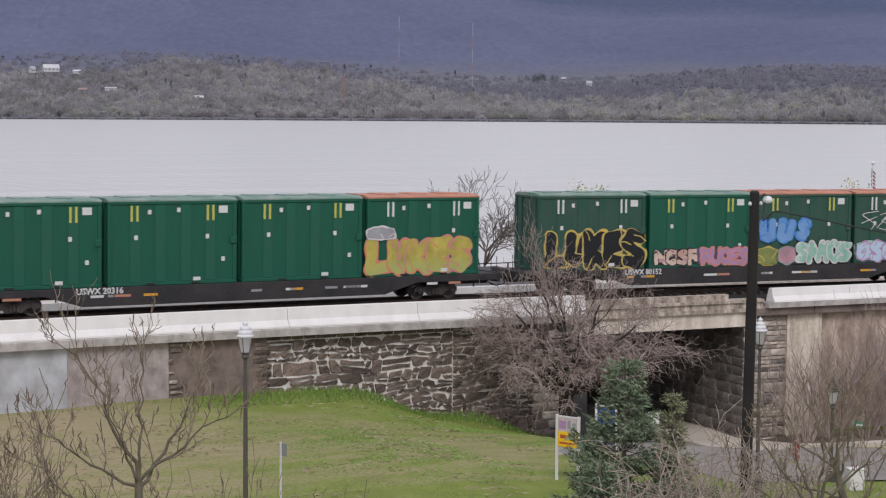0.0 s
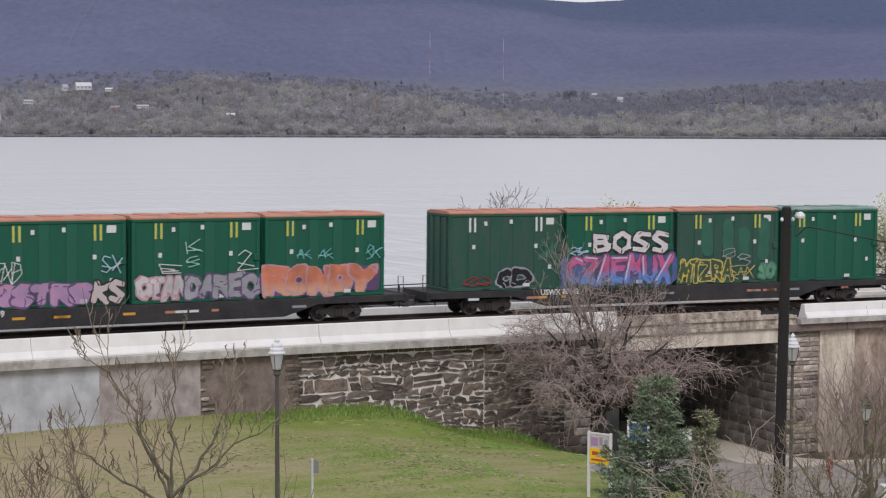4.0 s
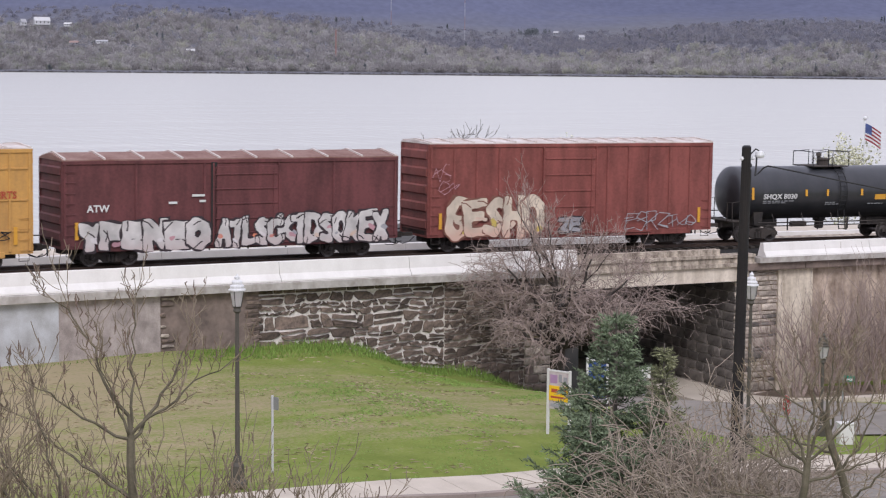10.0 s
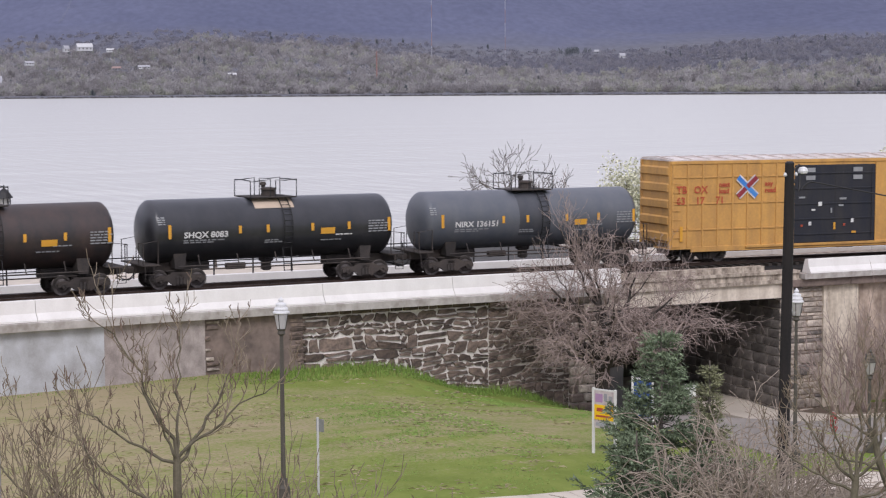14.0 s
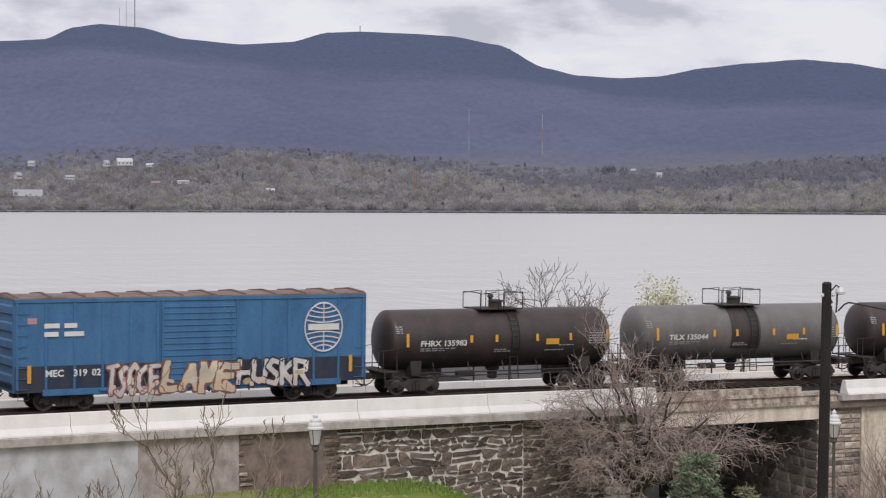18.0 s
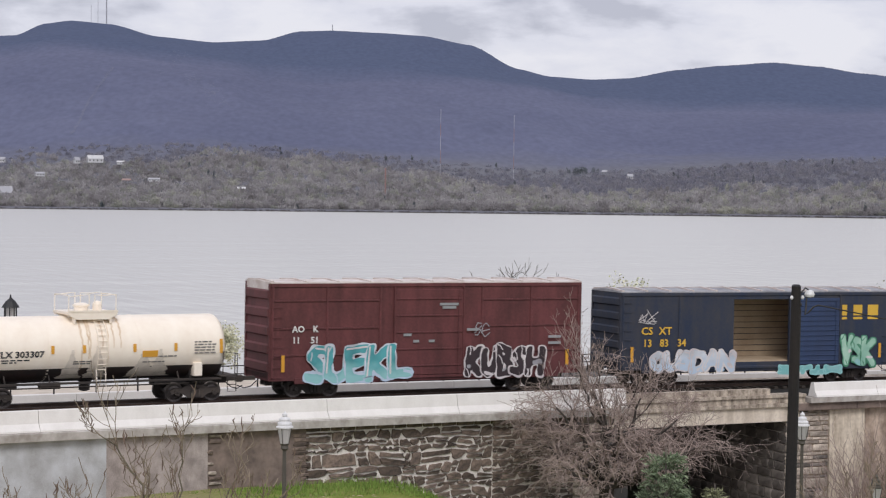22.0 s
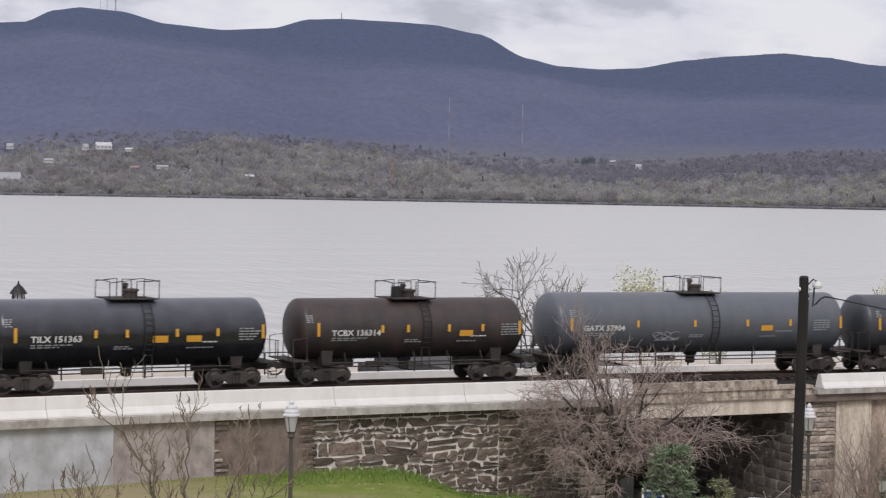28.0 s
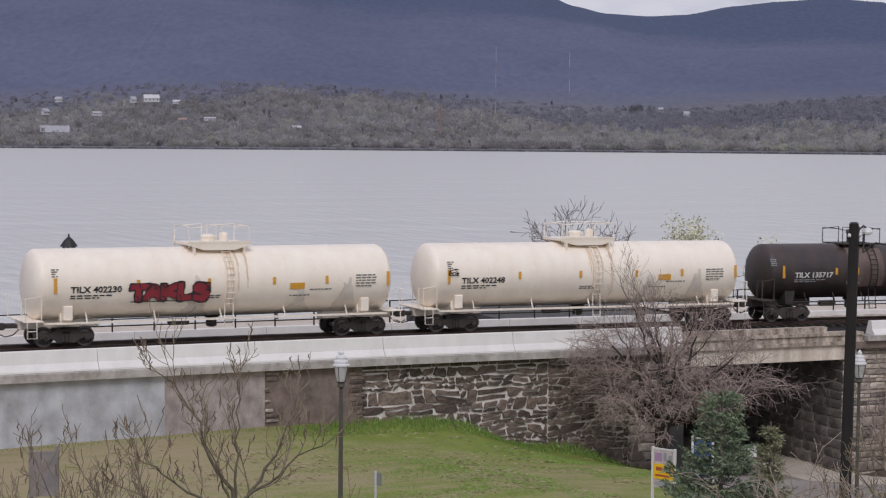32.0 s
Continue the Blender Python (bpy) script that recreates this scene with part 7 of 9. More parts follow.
    part("sign_rim", Shape().prism(rim, -0.025, -0.018), white, ob)
    letters("STOP", 0.24, WHITE_MARK, ob, pose(-0.29, -0.04, 1.31, 90), wide=0.9)
    # green street name blade: plain bar
    x, y = 47.0, 54.6
    ob = thing("street_name_sign", "green street-name blade on a grey post", "sign", m=pose(x, y, lie(x, y) - 0.05, 0, 0, -40))
    part("post", Shape().tube((0, 0, 0), (0, 0, 2.25), 0.035, n=8), GALV, ob)
    gs = surface("sign_green", (0.02, 0.22, 0.14), (0.03, 0.26, 0.17), 0.5, amount=0.1, bump=0)
    part("blade", Shape().box(0.0, 0.42, -0.01, 0.01, 2.0, 2.22), gs, ob)
    part("print_bar", Shape().box(0.06, 0.36, -0.014, -0.01, 2.04, 2.11), WHITE_MARK, ob)
    # white utility box on the verge
    x, y = 45.2, 52.3
    ob = thing("utility_box", "white metal utility box on the grass verge", "utility box", m=pose(x, y, lie(x, y) - 0.03, 0, 0, -20))
    part("body", Shape().box(-0.28, 0.28, -0.2, 0.2, 0, 0.75, 0.03), white, ob)
    part("lid", Shape().box(-0.31, 0.31, -0.23, 0.23, 0.75, 0.82, 0.02), white, ob)
    # grey board close to the left shrubs
    x, y = 9.7, 41.0
    ob = thing("wooden_board", "weathered grey board on posts among bare shrubs", "sign", m=pose(x, y, lie(x, y) - 0.05, 0, 0, -15))
    grain = surface("weathered_board", (0.22, 0.2, 0.2), (0.3, 0.26, 0.25), 0.9, 0, 6, 3, 0.5, 0.3)
    for dx in (-0.28, 0.28):
        part("post", Shape().box(dx - 0.05, dx + 0.05, -0.05, 0.05, 0, 5.2), grain, ob)
    part("board", Shape().box(-0.3, 0.3, -0.09, -0.05, 4.1, 5.1), grain, ob)


small_signs()


# ---- stone facings ----
def stone_shape(w, h, d, rng, rough=0.2):
    """An uneven block: w along, h high, d proud, its back on y = 0."""
    n = 8
    ring = []
    corners = [(-.5, -.5), (0, -.5), (.5, -.5), (.5, 0), (.5, .5), (0, .5), (-.5, .5), (-.5, 0)]
    for i, (a, b) in enumerate(corners):
        k = rough if i % 2 == 0 else rough * 0.5
        ring.append((a * w + (rng.random() - .5) * k * min(w, 2 * h) - (0.12 * a * h if i % 2 == 0 else 0), b * h * 1.0 + (rng.random() - .5) * k * h - (0.10 * b * h if i % 2 == 0 else 0)))
    sh = Shape()
    v = [(x, 0.05, z) for x, z in ring] + [(x, -d * 0.6, z) for x, z in ring] + [(x * 0.84, -d * (0.9 + 0.25 * rng.random()), z * 0.8) for x, z in ring] + [(0, -d * 1.1, 0)]
    f = [(i, (i + 1) % n, n + (i + 1) % n, n + i) for i in range(n)] + [(n + i, n + (i + 1) % n, 2 * n + (i + 1) % n, 2 * n + i) for i in range(n)]
    f += [(2 * n + i, 2 * n + (i + 1) % n, 3 * n) for i in range(n)]
    return sh.add(v, f)


def field_stone(poly, gap, d, rng):
    """A flat-faced rough stone inside its share of the wall."""
    cx, cz = sum(p[0] for p in poly) / len(poly), sum(p[1] for p in poly) / len(poly)
    ring = []
    for k in range(len(poly)):
        (ax, az), (bx, bz) = poly[k], poly[(k + 1) % len(poly)]
        for t in (0.05 + 0.15 * rng.random(), rng.uniform(0.4, 0.6), 0.8 + 0.15 * rng.random()):
            x, z = ax + (bx - ax) * t - cx, az + (bz - az) * t - cz
            g = gap * (0.45 + 1.7 * rng.random())
            x -= math.copysign(min(abs(x) * 0.5, g), x) * min(1, abs(x) / 0.08)
            z -= math.copysign(min(abs(z) * 0.5, g), z) * min(1, abs(z) / 0.08)
            ring.append((x + rng.uniform(-.026, .026), z + rng.uniform(-.028, .028)))
    n = len(ring)
    tx, tz = rng.uniform(-.05, .05), rng.uniform(-.08, .08)
    v = [(x, 0.05, z) for x, z in ring] + [(x, -d * 0.6, z) for x, z in ring] + [(x * 0.93, -d * (0.9 + 0.5 * rng.random()) + tx * x + tz * z, z * 0.9) for x, z in ring] + [(0, -d * 1.05, 0)]
    f = [(i, (i + 1) % n, n + (i + 1) % n, n + i) for i in range(n)] + [(n + i, n + (i + 1) % n, 2 * n + (i + 1) % n, 2 * n + i) for i in range(n)]
    f += [(2 * n + i, 2 * n + (i + 1) % n, 3 * n) for i in range(n)]
    return Shape().add(v, f), cx, cz


def rubble_wall():
    rng = random.Random(5)
    wall = thing("wall_rubble", "old retaining wall of dark field stones in pale mortar", "retaining wall", kind="structure")
    dark = thing("wall_rubble_dry", "older dark rubble stretch of the retaining wall with tight joints", "retaining wall", kind="structure")

    def stretch(parent, s0, s1, z0, z1, gap, tall):
        def wob(s, z):
            return z + 0.24 * noise.noise(Vector((s * 0.5, z * 1.3, 1.0))) + 0.13 * noise.noise(Vector((s * 1.9, z * 5.3, 7.0)))

        z, row = z1, 0
        while z > z0:
            h = tall * (0.4 + 1.3 * rng.random())
            s = s0
            while s < s1 - 0.08:
                w = min(h * (0.8 + 2.0 * rng.random() ** 1.4) + 0.06, s1 - s)
                if s1 - s - w < 0.18:
                    w = s1 - s
                sl, sr = rng.uniform(-.13, .13) * (s > s0), rng.uniform(-.13, .13) * (s + w < s1 - 0.01)
                top = (lambda q: wob(q, z)) if row else (lambda q: z)
                low = lambda q: wob(q, z - h)
                quads = [[(s + sl, low(s)), (s + w + sr, low(s + w)), (s + w - sr, top(s + w)), (s - sl, top(s))]]
                u = rng.random()
                if h > 0.3 and u < 0.34:
                    k = rng.uniform(0.3, 0.7)
                    a, b, c, d = quads[0]
                    e, f = (b[0] + (c[0] - b[0]) * k, b[1] + (c[1] - b[1]) * k), (a[0] + (d[0] - a[0]) * (1 - k), a[1] + (d[1] - a[1]) * (1 - k))
                    f = (f[0], a[1] + (d[1] - a[1]) * (k + rng.uniform(-.1, .1)))
                    quads = [[a, b, e, f], [f, e, c, d]]
                elif w > 0.7 and u < 0.5:
                    a, b, c, d = quads[0]
                    k = rng.uniform(0.25, 0.4)
                    m0, m1 = (a[0] + (b[0] - a[0]) * k, a[1] + (b[1] - a[1]) * k), (d[0] + (c[0] - d[0]) * (k + 0.08), d[1] + (c[1] - d[1]) * (k + 0.08))
                    mm = ((m0[0] + m1[0]) / 2, (m0[1] + m1[1]) / 2 + rng.uniform(-.05, .05))
                    ad = (a[0], (a[1] + d[1]) / 2)
                    quads = [[a, m0, mm, ad], [ad, mm, m1, d], [m0, b, c, m1, mm]]
                for poly in quads:
                    sh, cx, cz = field_stone(poly, gap, 0.03 + 0.06 * rng.random(), rng)
                    if max(p[1] for p in poly) > lie(*along(cx, -3)[:2]) - 0.1:
                        part("stone", sh, STONE, parent, m=line_pose(cx, -2.76, cz - GRADE * cx))
                s += w
            z -= h
            row += 1

    s = -8.5
    while s < 0.8:
        w = min(0.4 + 0.6 * rng.random(), 0.9 - s)
        part("stone", stone_shape(w - 0.05, 0.21, 0.07, rng, 0.08), STONE, wall, m=line_pose(s + w / 2, -2.76, 6.65 - GRADE * s))
        s += w
    stretch(wall, -8.5, 0.9, 1.9, 6.53, 0.031, 0.37)
    stretch(dark, 0.9, 5.2, 0.5, 6.75, 0.02, 0.33)
    part("mortar_bed", ribbon(steps(0.9, 6.2, 1.3), [(-2.765, 0), (-2.765, 6.74), (-2.7, 6.74), (-2.7, 0)]), MORTAR_SOOT, dark)
    z, k = 6.72, 0
    quoin = thing("wall_quoins", "squared pale stones at the end of the retaining wall", "retaining wall", kind="structure")
    while z > 0.3:
        h = 0.36 + 0.1 * rng.random()
        for a, b in (((5.2, 6.0), (6.0, 6.9)) if k % 2 else ((5.2, 5.7), (5.7, 6.9))):
            part("stone", stone_shape(b - a - 0.03, h - 0.03, 0.12, rng, 0.06), STONE_LIGHT if rng.random() < 0.75 else STONE_BROWN, quoin, m=line_pose((a + b) / 2, -2.77, z - h / 2))
        z -= h
        k += 1
    # ragged toothing where the cement coat meets the brown panel
    z = 6.7
    while z > 4.6:
        h = rng.uniform(0.14, 0.3)
        w = rng.uniform(0.2, 0.65)
        part("tooth_stone", stone_shape(w, h - 0.05, 0.05, rng, 0.3), rng.choice((STONE_LIGHT, STONE, STONE_BROWN)), wall, m=line_pose(-13.15 + w / 2 + 0.15 * rng.random(), -2.97, z))
        z -= h + rng.choice((0, 0.05, 0.25))
    for k in range(12):
        z = 6.5 - 0.19 * k
        w = rng.uniform(0.25, 0.8)
        part("tooth_stone", stone_shape(w, 0.16, 0.05, rng, 0.3), STONE, wall, m=line_pose(-8.55 - w / 2 + 0.25 * rng.random(), -2.93, z))


def abutment_stones():
    rng = random.Random(9)
    ab = thing("abutment_facing", "rock-faced ashlar blocks of the bridge abutment", "abutment", kind="structure")
    z, k = -0.1, 0
    while z < 6.3:
        h = 0.44 + 0.16 * rng.random()
        o = -2.65 - (0.4 if k % 2 else 0)
        while o < 8.5:
            w = 0.5 + 0.9 * rng.random()
            m = line_pose(17.35, max(-2.65, o) + w / 2, z + h / 2) @ pose(0, 0, 0, 0, 0, -90)
            # underpass shade is put into the colour of these inner blocks
            part("block", stone_shape(w - 0.02, h - 0.02, 0.06, rng, 0.12), STONE_SHADE_SOOT, ab, m=m)
            o += w
        z += h
        k += 1
    z = -0.1
    while z < 6.45:
        h = min(rng.choice((0.16, 0.2, 0.3, 0.42, 0.5)) * rng.uniform(0.9, 1.1), 6.5 - z)
        s = 17.25
        while s < 19.75:
            w = min(rng.uniform(0.35, 1.3), 19.8 - s)
            if 19.8 - s - w < 0.3:
                w = 19.8 - s
            part("block", stone_shape(w - 0.035, h - 0.035, 0.05 + 0.08 * rng.random(), rng, 0.09), STONE_LIGHT if rng.random() < 0.8 else STONE_SHADE_SOOT, ab, m=line_pose(s + w / 2, -2.71, z + h / 2))
            s += w
        z += h
    smooth_panel = ribbon(steps(19.8, 21.9, 0.7), [(-2.84, -0.2), (-2.84, 6.5), (-2.65, 6.5), (-2.65, -0.2)])
    part("plaster_patch", smooth_panel, PLASTER_OLD, ab, "smooth pale cement patch with dark drips")
    for a, b in ((17.2, 21.2), (21.24, 27.0), (27.04, 33.0), (33.04, 40.0)):
        part("capstone", ribbon(steps(a, b, 1.5), [(-3.12, 6.5), (-3.14, 6.54), (-3.14, 6.86), (-3.08, 6.895), (-2.6, 6.895), (-2.6, 6.5)]), STONE_BROWN, ab, "brown weathered capstone")


rubble_wall()
abutment_stones()


# ---- trees and shrubs ----
BARK = surface("grey_bark", (0.19, 0.165, 0.14), (0.10, 0.088, 0.075), 0.95, 0, 20, 3, 0.5, 0.4)
BARK_DARK = surface("dark_twig_bark", (0.17, 0.148, 0.105), (0.095, 0.082, 0.058), 0.95, 0, 20, 3, 0.5, 0.3)
BARK_BROWN = surface("brown_twig_bark", (0.29, 0.235, 0.168), (0.165, 0.132, 0.095), 0.95, 0, 20, 3, 0.5, 0.3)
BARK_TAN = surface("tan_twig_bark", (0.42, 0.35, 0.285), (0.24, 0.198, 0.16), 0.95, 0, 20, 3, 0.5, 0.3)
BARK_MAUVE = surface("mauve_twig_bark", (0.42, 0.335, 0.295), (0.235, 0.185, 0.165), 0.95, 0, 20, 3, 0.5, 0.3)
BARK_BLACK = surface("wet_dark_bark", (0.085, 0.07, 0.06), (0.04, 0.034, 0.03), 0.95, 0, 12, 2, 0.5, 0.5)
POD = surface("dry_pods", (0.20, 0.14, 0.11), (0.11, 0.08, 0.065), 0.95)


def grow(limbs, twigs, p, d, length, r, level, rng, cfg):
    """One bent branch with side branches; each thick one is a shape of its own, thin ones go into the crown."""
    segs = cfg["segs"][min(level, len(cfg["segs"]) - 1)]
    step = length / segs
    here, way, rad = Vector(p), Vector(d).normalized(), r
    n = (8, 6, 4, 3, 3)[min(level, 4)]
    line, radii = [here.copy()], [r]
    spots = []
    for i in range(segs):
        way = (way + Vector((rng.uniform(-1, 1), rng.uniform(-1, 1), rng.uniform(-1, 1))) * cfg["wobble"] + Vector((0, 0, cfg["lift"][min(level, len(cfg["lift"]) - 1)]))).normalized()
        here = here + way * step
        rad = max(cfg["tip"], rad - (r - r * cfg["taper"]) / segs)
        line.append(here.copy())
        radii.append(rad)
        spots.append((here.copy(), way.copy(), rad))
    if level < cfg["limb_levels"]:
        limbs.append(Shape().sweep(line, radii, n))
    else:
        twigs.sweep(line, radii, n)
    if level >= cfg["levels"]:
        return
    count = cfg["kids"][min(level, len(cfg["kids"]) - 1)]
    fr = cfg["from"][min(level, len(cfg["from"]) - 1)]
    for k in range(count):
        i = min(segs - 1, int(segs * (fr + (1 - fr) * (k + rng.random()) / count)))
        sp, sw, sr = spots[i]
        ang = math.tau * (k * 0.382 + rng.random() * 0.3)
        a = sw.cross(Vector((0.3, 0.2, 1))).normalized()
        b = sw.cross(a)
        spread = cfg["spread"][min(level, len(cfg["spread"]) - 1)] * (0.75 + 0.5 * rng.random())
        nd = sw * math.cos(spread) + (a * math.cos(ang) + b * math.sin(ang)) * math.sin(spread)
        grow(limbs, twigs, sp, nd, length * cfg["ratio"][min(level, len(cfg["ratio"]) - 1)] * (0.7 + 0.6 * rng.random()), max(cfg["tip"], min(sr, r * cfg["thin"])), level + 1, rng, cfg)


def bare_tree(name, label, x, y, z, height, r, cfg, seed, bark, twig_bark, lean=(0, 0), category="tree", pods=0, stems=1):
    rng = random.Random(seed)
    ob = thing(name, label, category, m=pose(x, y, z))
    twigs = Shape()
    for k in range(stems):
        limbs = []
        a = math.tau * k / max(1, stems) + rng.random()
        off = 0.0 if stems == 1 else 0.25
        grow(limbs, twigs, (off * math.cos(a), off * math.sin(a), 0), (lean[0] + (stems > 1) * 0.45 * math.cos(a), lean[1] + (stems > 1) * 0.45 * math.sin(a), 1), height * cfg["trunk"] * (0.8 + 0.4 * rng.random() if stems > 1 else 1), r, 0, rng, cfg)
        first = part("trunk" if stems == 1 else "stem", limbs[0], bark, ob)
        for l in limbs[1:]:
            part("limb", l, bark, first)
    tagged(part("crown", twigs, twig_bark, ob, "mesh of bare twigs"), kind="stuff")
    if pods:
        vs = [Vector(v) for v in twigs.v if v[2] > height * 0.3]
        sh = Shape()
        for _ in range(pods):
            q = rng.choice(vs)
            up = rng.choice((1, 1, 1, -1))
            l = rng.uniform(0.1, 0.26)
            sh.sweep([q, q + Vector((rng.uniform(-.05, .05), 0, up * l * 0.5)), q + Vector((rng.uniform(-.04, .04), rng.uniform(-.03, .03), up * l))], [0.01, 0.017, 0.006], 3)
        tagged(part("pod_spray", sh, POD, ob), kind="stuff")
    return ob


def shaped_tree(name, label, x, y, z, trunk, r, limbs, cfg, seed, bark, twig_bark, turn=0.0, lean=0.0, category="tree", pods=0, sprays=7):
    """A trunk with chosen limbs: (height on the trunk as a share, reach sideways, rise, depth, sag) each set with twigs."""
    rng = random.Random(seed)
    ob = thing(name, label, category, m=pose(x, y, z, 0, 0, turn))
    twigs = Shape()
    stem = [Vector((lean * trunk * k / 6 + 0.05 * rng.uniform(-1, 1) * (k > 0), 0.05 * rng.uniform(-1, 1) * (k > 0), trunk * k / 6)) for k in range(7)]
    first = part("trunk", Shape().sweep(stem, [r * (1.25 - 0.5 * k / 6) for k in range(7)], 9), bark, ob)
    for at, reach, rise, depth, sag in limbs:
        k = min(5, int(at * 6))
        start = stem[k].lerp(stem[k + 1], min(1.0, at * 6 - k))
        span = math.sqrt(reach * reach + rise * rise + depth * depth)
        n = 9
        line = []
        for i in range(n + 1):
            t = i / n
            b = sag * t * (1 - t)
            w = 0.05 * span * (0 < i)
            line.append(start + Vector((reach * (t + b) + w * 0.6 * rng.uniform(-1, 1), depth * t + w * 0.6 * rng.uniform(-1, 1), rise * (t - b) + w * 0.4 * rng.uniform(-1, 1))))
        r0 = r * min(0.5, 0.16 + 0.10 * span)
        radii = [max(cfg["tip"] * 1.3, r0 * (1 - 0.8 * i / n)) for i in range(n + 1)]
        part("limb", Shape().sweep(line, radii, 6), bark, first)
        count = max(3, round(span * sprays / 2))
        for q in range(count):
            u = 0.18 + 0.82 * (q + rng.random()) / count
            i = min(n - 1, int(u * n))
            p, d = line[i].lerp(line[i + 1], u * n - i), (line[i + 1] - line[i]).normalized()
            a = math.tau * rng.random()
            side = d.cross(Vector((0.2, 1, 0.3))).normalized()
            over = d.cross(side)
            spread = rng.uniform(0.4, 1.1)
            nd = d * math.cos(spread) + (side * math.cos(a) + over * math.sin(a)) * math.sin(spread) + Vector((0, 0, cfg["reach_up"]))
            grow([], twigs, p, nd, span * cfg["twig"] * rng.uniform(0.5, 1.3), max(cfg["tip"], radii[i] * 0.5), 2, rng, cfg)
        grow([], twigs, line[-1], line[-1] - line[-2], span * cfg["twig"] * 0.8, radii[-1], 2, rng, cfg)
    tagged(part("crown", twigs, twig_bark, ob, "mesh of bare twigs"), kind="stuff")
    if pods:
        vs = [Vector(v) for v in twigs.v]
        sh = Shape()
        for _ in range(pods):
            q = rng.choice(vs)
            up = rng.choice((1, 1, -1))
            l = rng.uniform(0.1, 0.28)
            sh.sweep([q, q + Vector((rng.uniform(-.06, .06), 0, up * l * 0.5)), q + Vector((rng.uniform(-.05, .05), rng.uniform(-.03, .03), up * l))], [0.009, 0.016, 0.006], 3)
        tagged(part("pod_spray", sh, POD, ob), kind="stuff")
    return ob


YOUNG = dict(segs=[5, 9, 7, 4], wobble=0.17, lift=[0.0, 0.05, 0.13, 0.2], taper=0.42, tip=0.0085, levels=3, limb_levels=2, kids=[6, 10, 5], spread=[1.0, 0.75, 0.6],
             ratio=[0.70, 0.42, 0.42], thin=0.46, trunk=0.56, **{"from": [0.72, 0.15, 0.2]})
RIVER = dict(segs=[4, 6, 5, 4, 3], wobble=0.18, lift=[0.0, 0.02, 0.02, 0.02, 0.05], taper=0.5, tip=0.017, levels=4, limb_levels=2, kids=[8, 7, 5, 3], spread=[0.85, 0.7, 0.7, 0.6],
             ratio=[0.8, 0.55, 0.55, 0.5], thin=0.55, trunk=0.45, **{"from": [0.4]})
OPEN = dict(segs=[5, 9, 6, 4, 3], wobble=0.17, lift=[0, 0, 0.13, 0.16, 0.2], taper=0.45, tip=0.0075, levels=4, limb_levels=0, kids=[0, 0, 3, 2], spread=[1, 1, 0.75, 0.7],
            ratio=[1, 1, 0.5, 0.5], thin=0.6, trunk=1, twig=0.28, reach_up=0.45, **{"from": [0.2]})
DROOP = dict(segs=[5, 9, 7, 6, 4], wobble=0.24, lift=[0, 0, 0.0, -0.10, -0.06], taper=0.5, tip=0.008, levels=4, limb_levels=0, kids=[0, 0, 9, 5], spread=[1, 1, 0.8, 0.8],
             ratio=[1, 1, 0.5, 0.5], thin=0.5, trunk=1, twig=0.42, reach_up=0.1, **{"from": [0.15]})
SHRUB = dict(segs=[6, 4, 3, 2], wobble=0.14, lift=[0.02, 0.08, 0.12, 0.1], taper=0.4, tip=0.008, levels=2, limb_levels=1, kids=[6, 3], spread=[0.5, 0.5],
             ratio=[0.36, 0.4], thin=0.5, trunk=0.8, **{"from": [0.25]})
CANES = dict(segs=[9, 6, 4], wobble=0.12, lift=[-0.06, -0.07, -0.05], taper=0.4, tip=0.0095, levels=2, limb_levels=1, kids=[8, 4], spread=[0.7, 0.7],
             ratio=[0.42, 0.42], thin=0.5, trunk=0.9, **{"from": [0.15]})

shaped_tree("young_bare_tree", "young leafless tree with upcurved twigs and dry pods", 12.05, 34.97, lie(12.1, 34.95) - 0.1, 3.95, 0.10,
            [(0.99, -1.45, 2.75, 0.3, -0.25), (0.97, -1.95, 1.35, -0.5, 0.2), (1.0, 0.1, 2.35, 0.4, 0.0), (0.99, 2.0, 1.5, -0.2, -0.1), (0.96, 1.25, 2.2, 0.7, 0.2), (0.62, 1.6, 0.15, -0.3, 0.1),
             (0.66, -2.1, 1.7, 0.5, 0.15), (0.42, 1.5, 0.5, 0.6, 0.4), (0.5, -1.5, 0.7, -0.7, 0.3), (0.98, -0.6, 1.7, -0.6, 0.1), (0.35, -1.2, 0.9, 0.5, 0.3)], OPEN, 11, BARK_DARK, BARK_BROWN, -19, 0.01, pods=200, sprays=6)
shaped_tree("leaning_bare_tree", "low leafless tree leaning away over the lawn", 11.3, 34.2, lie(11.3, 34.2) - 0.1, 1.9, 0.095,
            [(0.98, -2.7, 3.0, 0.2, 0.3), (0.95, -1.5, 2.2, -0.3, 0.3), (0.9, -0.9, 3.0, 0.4, 0.1), (0.85, -3.0, 1.5, 0.5, 0.35), (0.8, 1.1, 1.6, -0.4, 0.3), (0.95, -2.0, 2.9, 0.8, 0.2)],
            OPEN, 12, BARK_DARK, BARK_BROWN, -18, -0.25, pods=120, sprays=6)
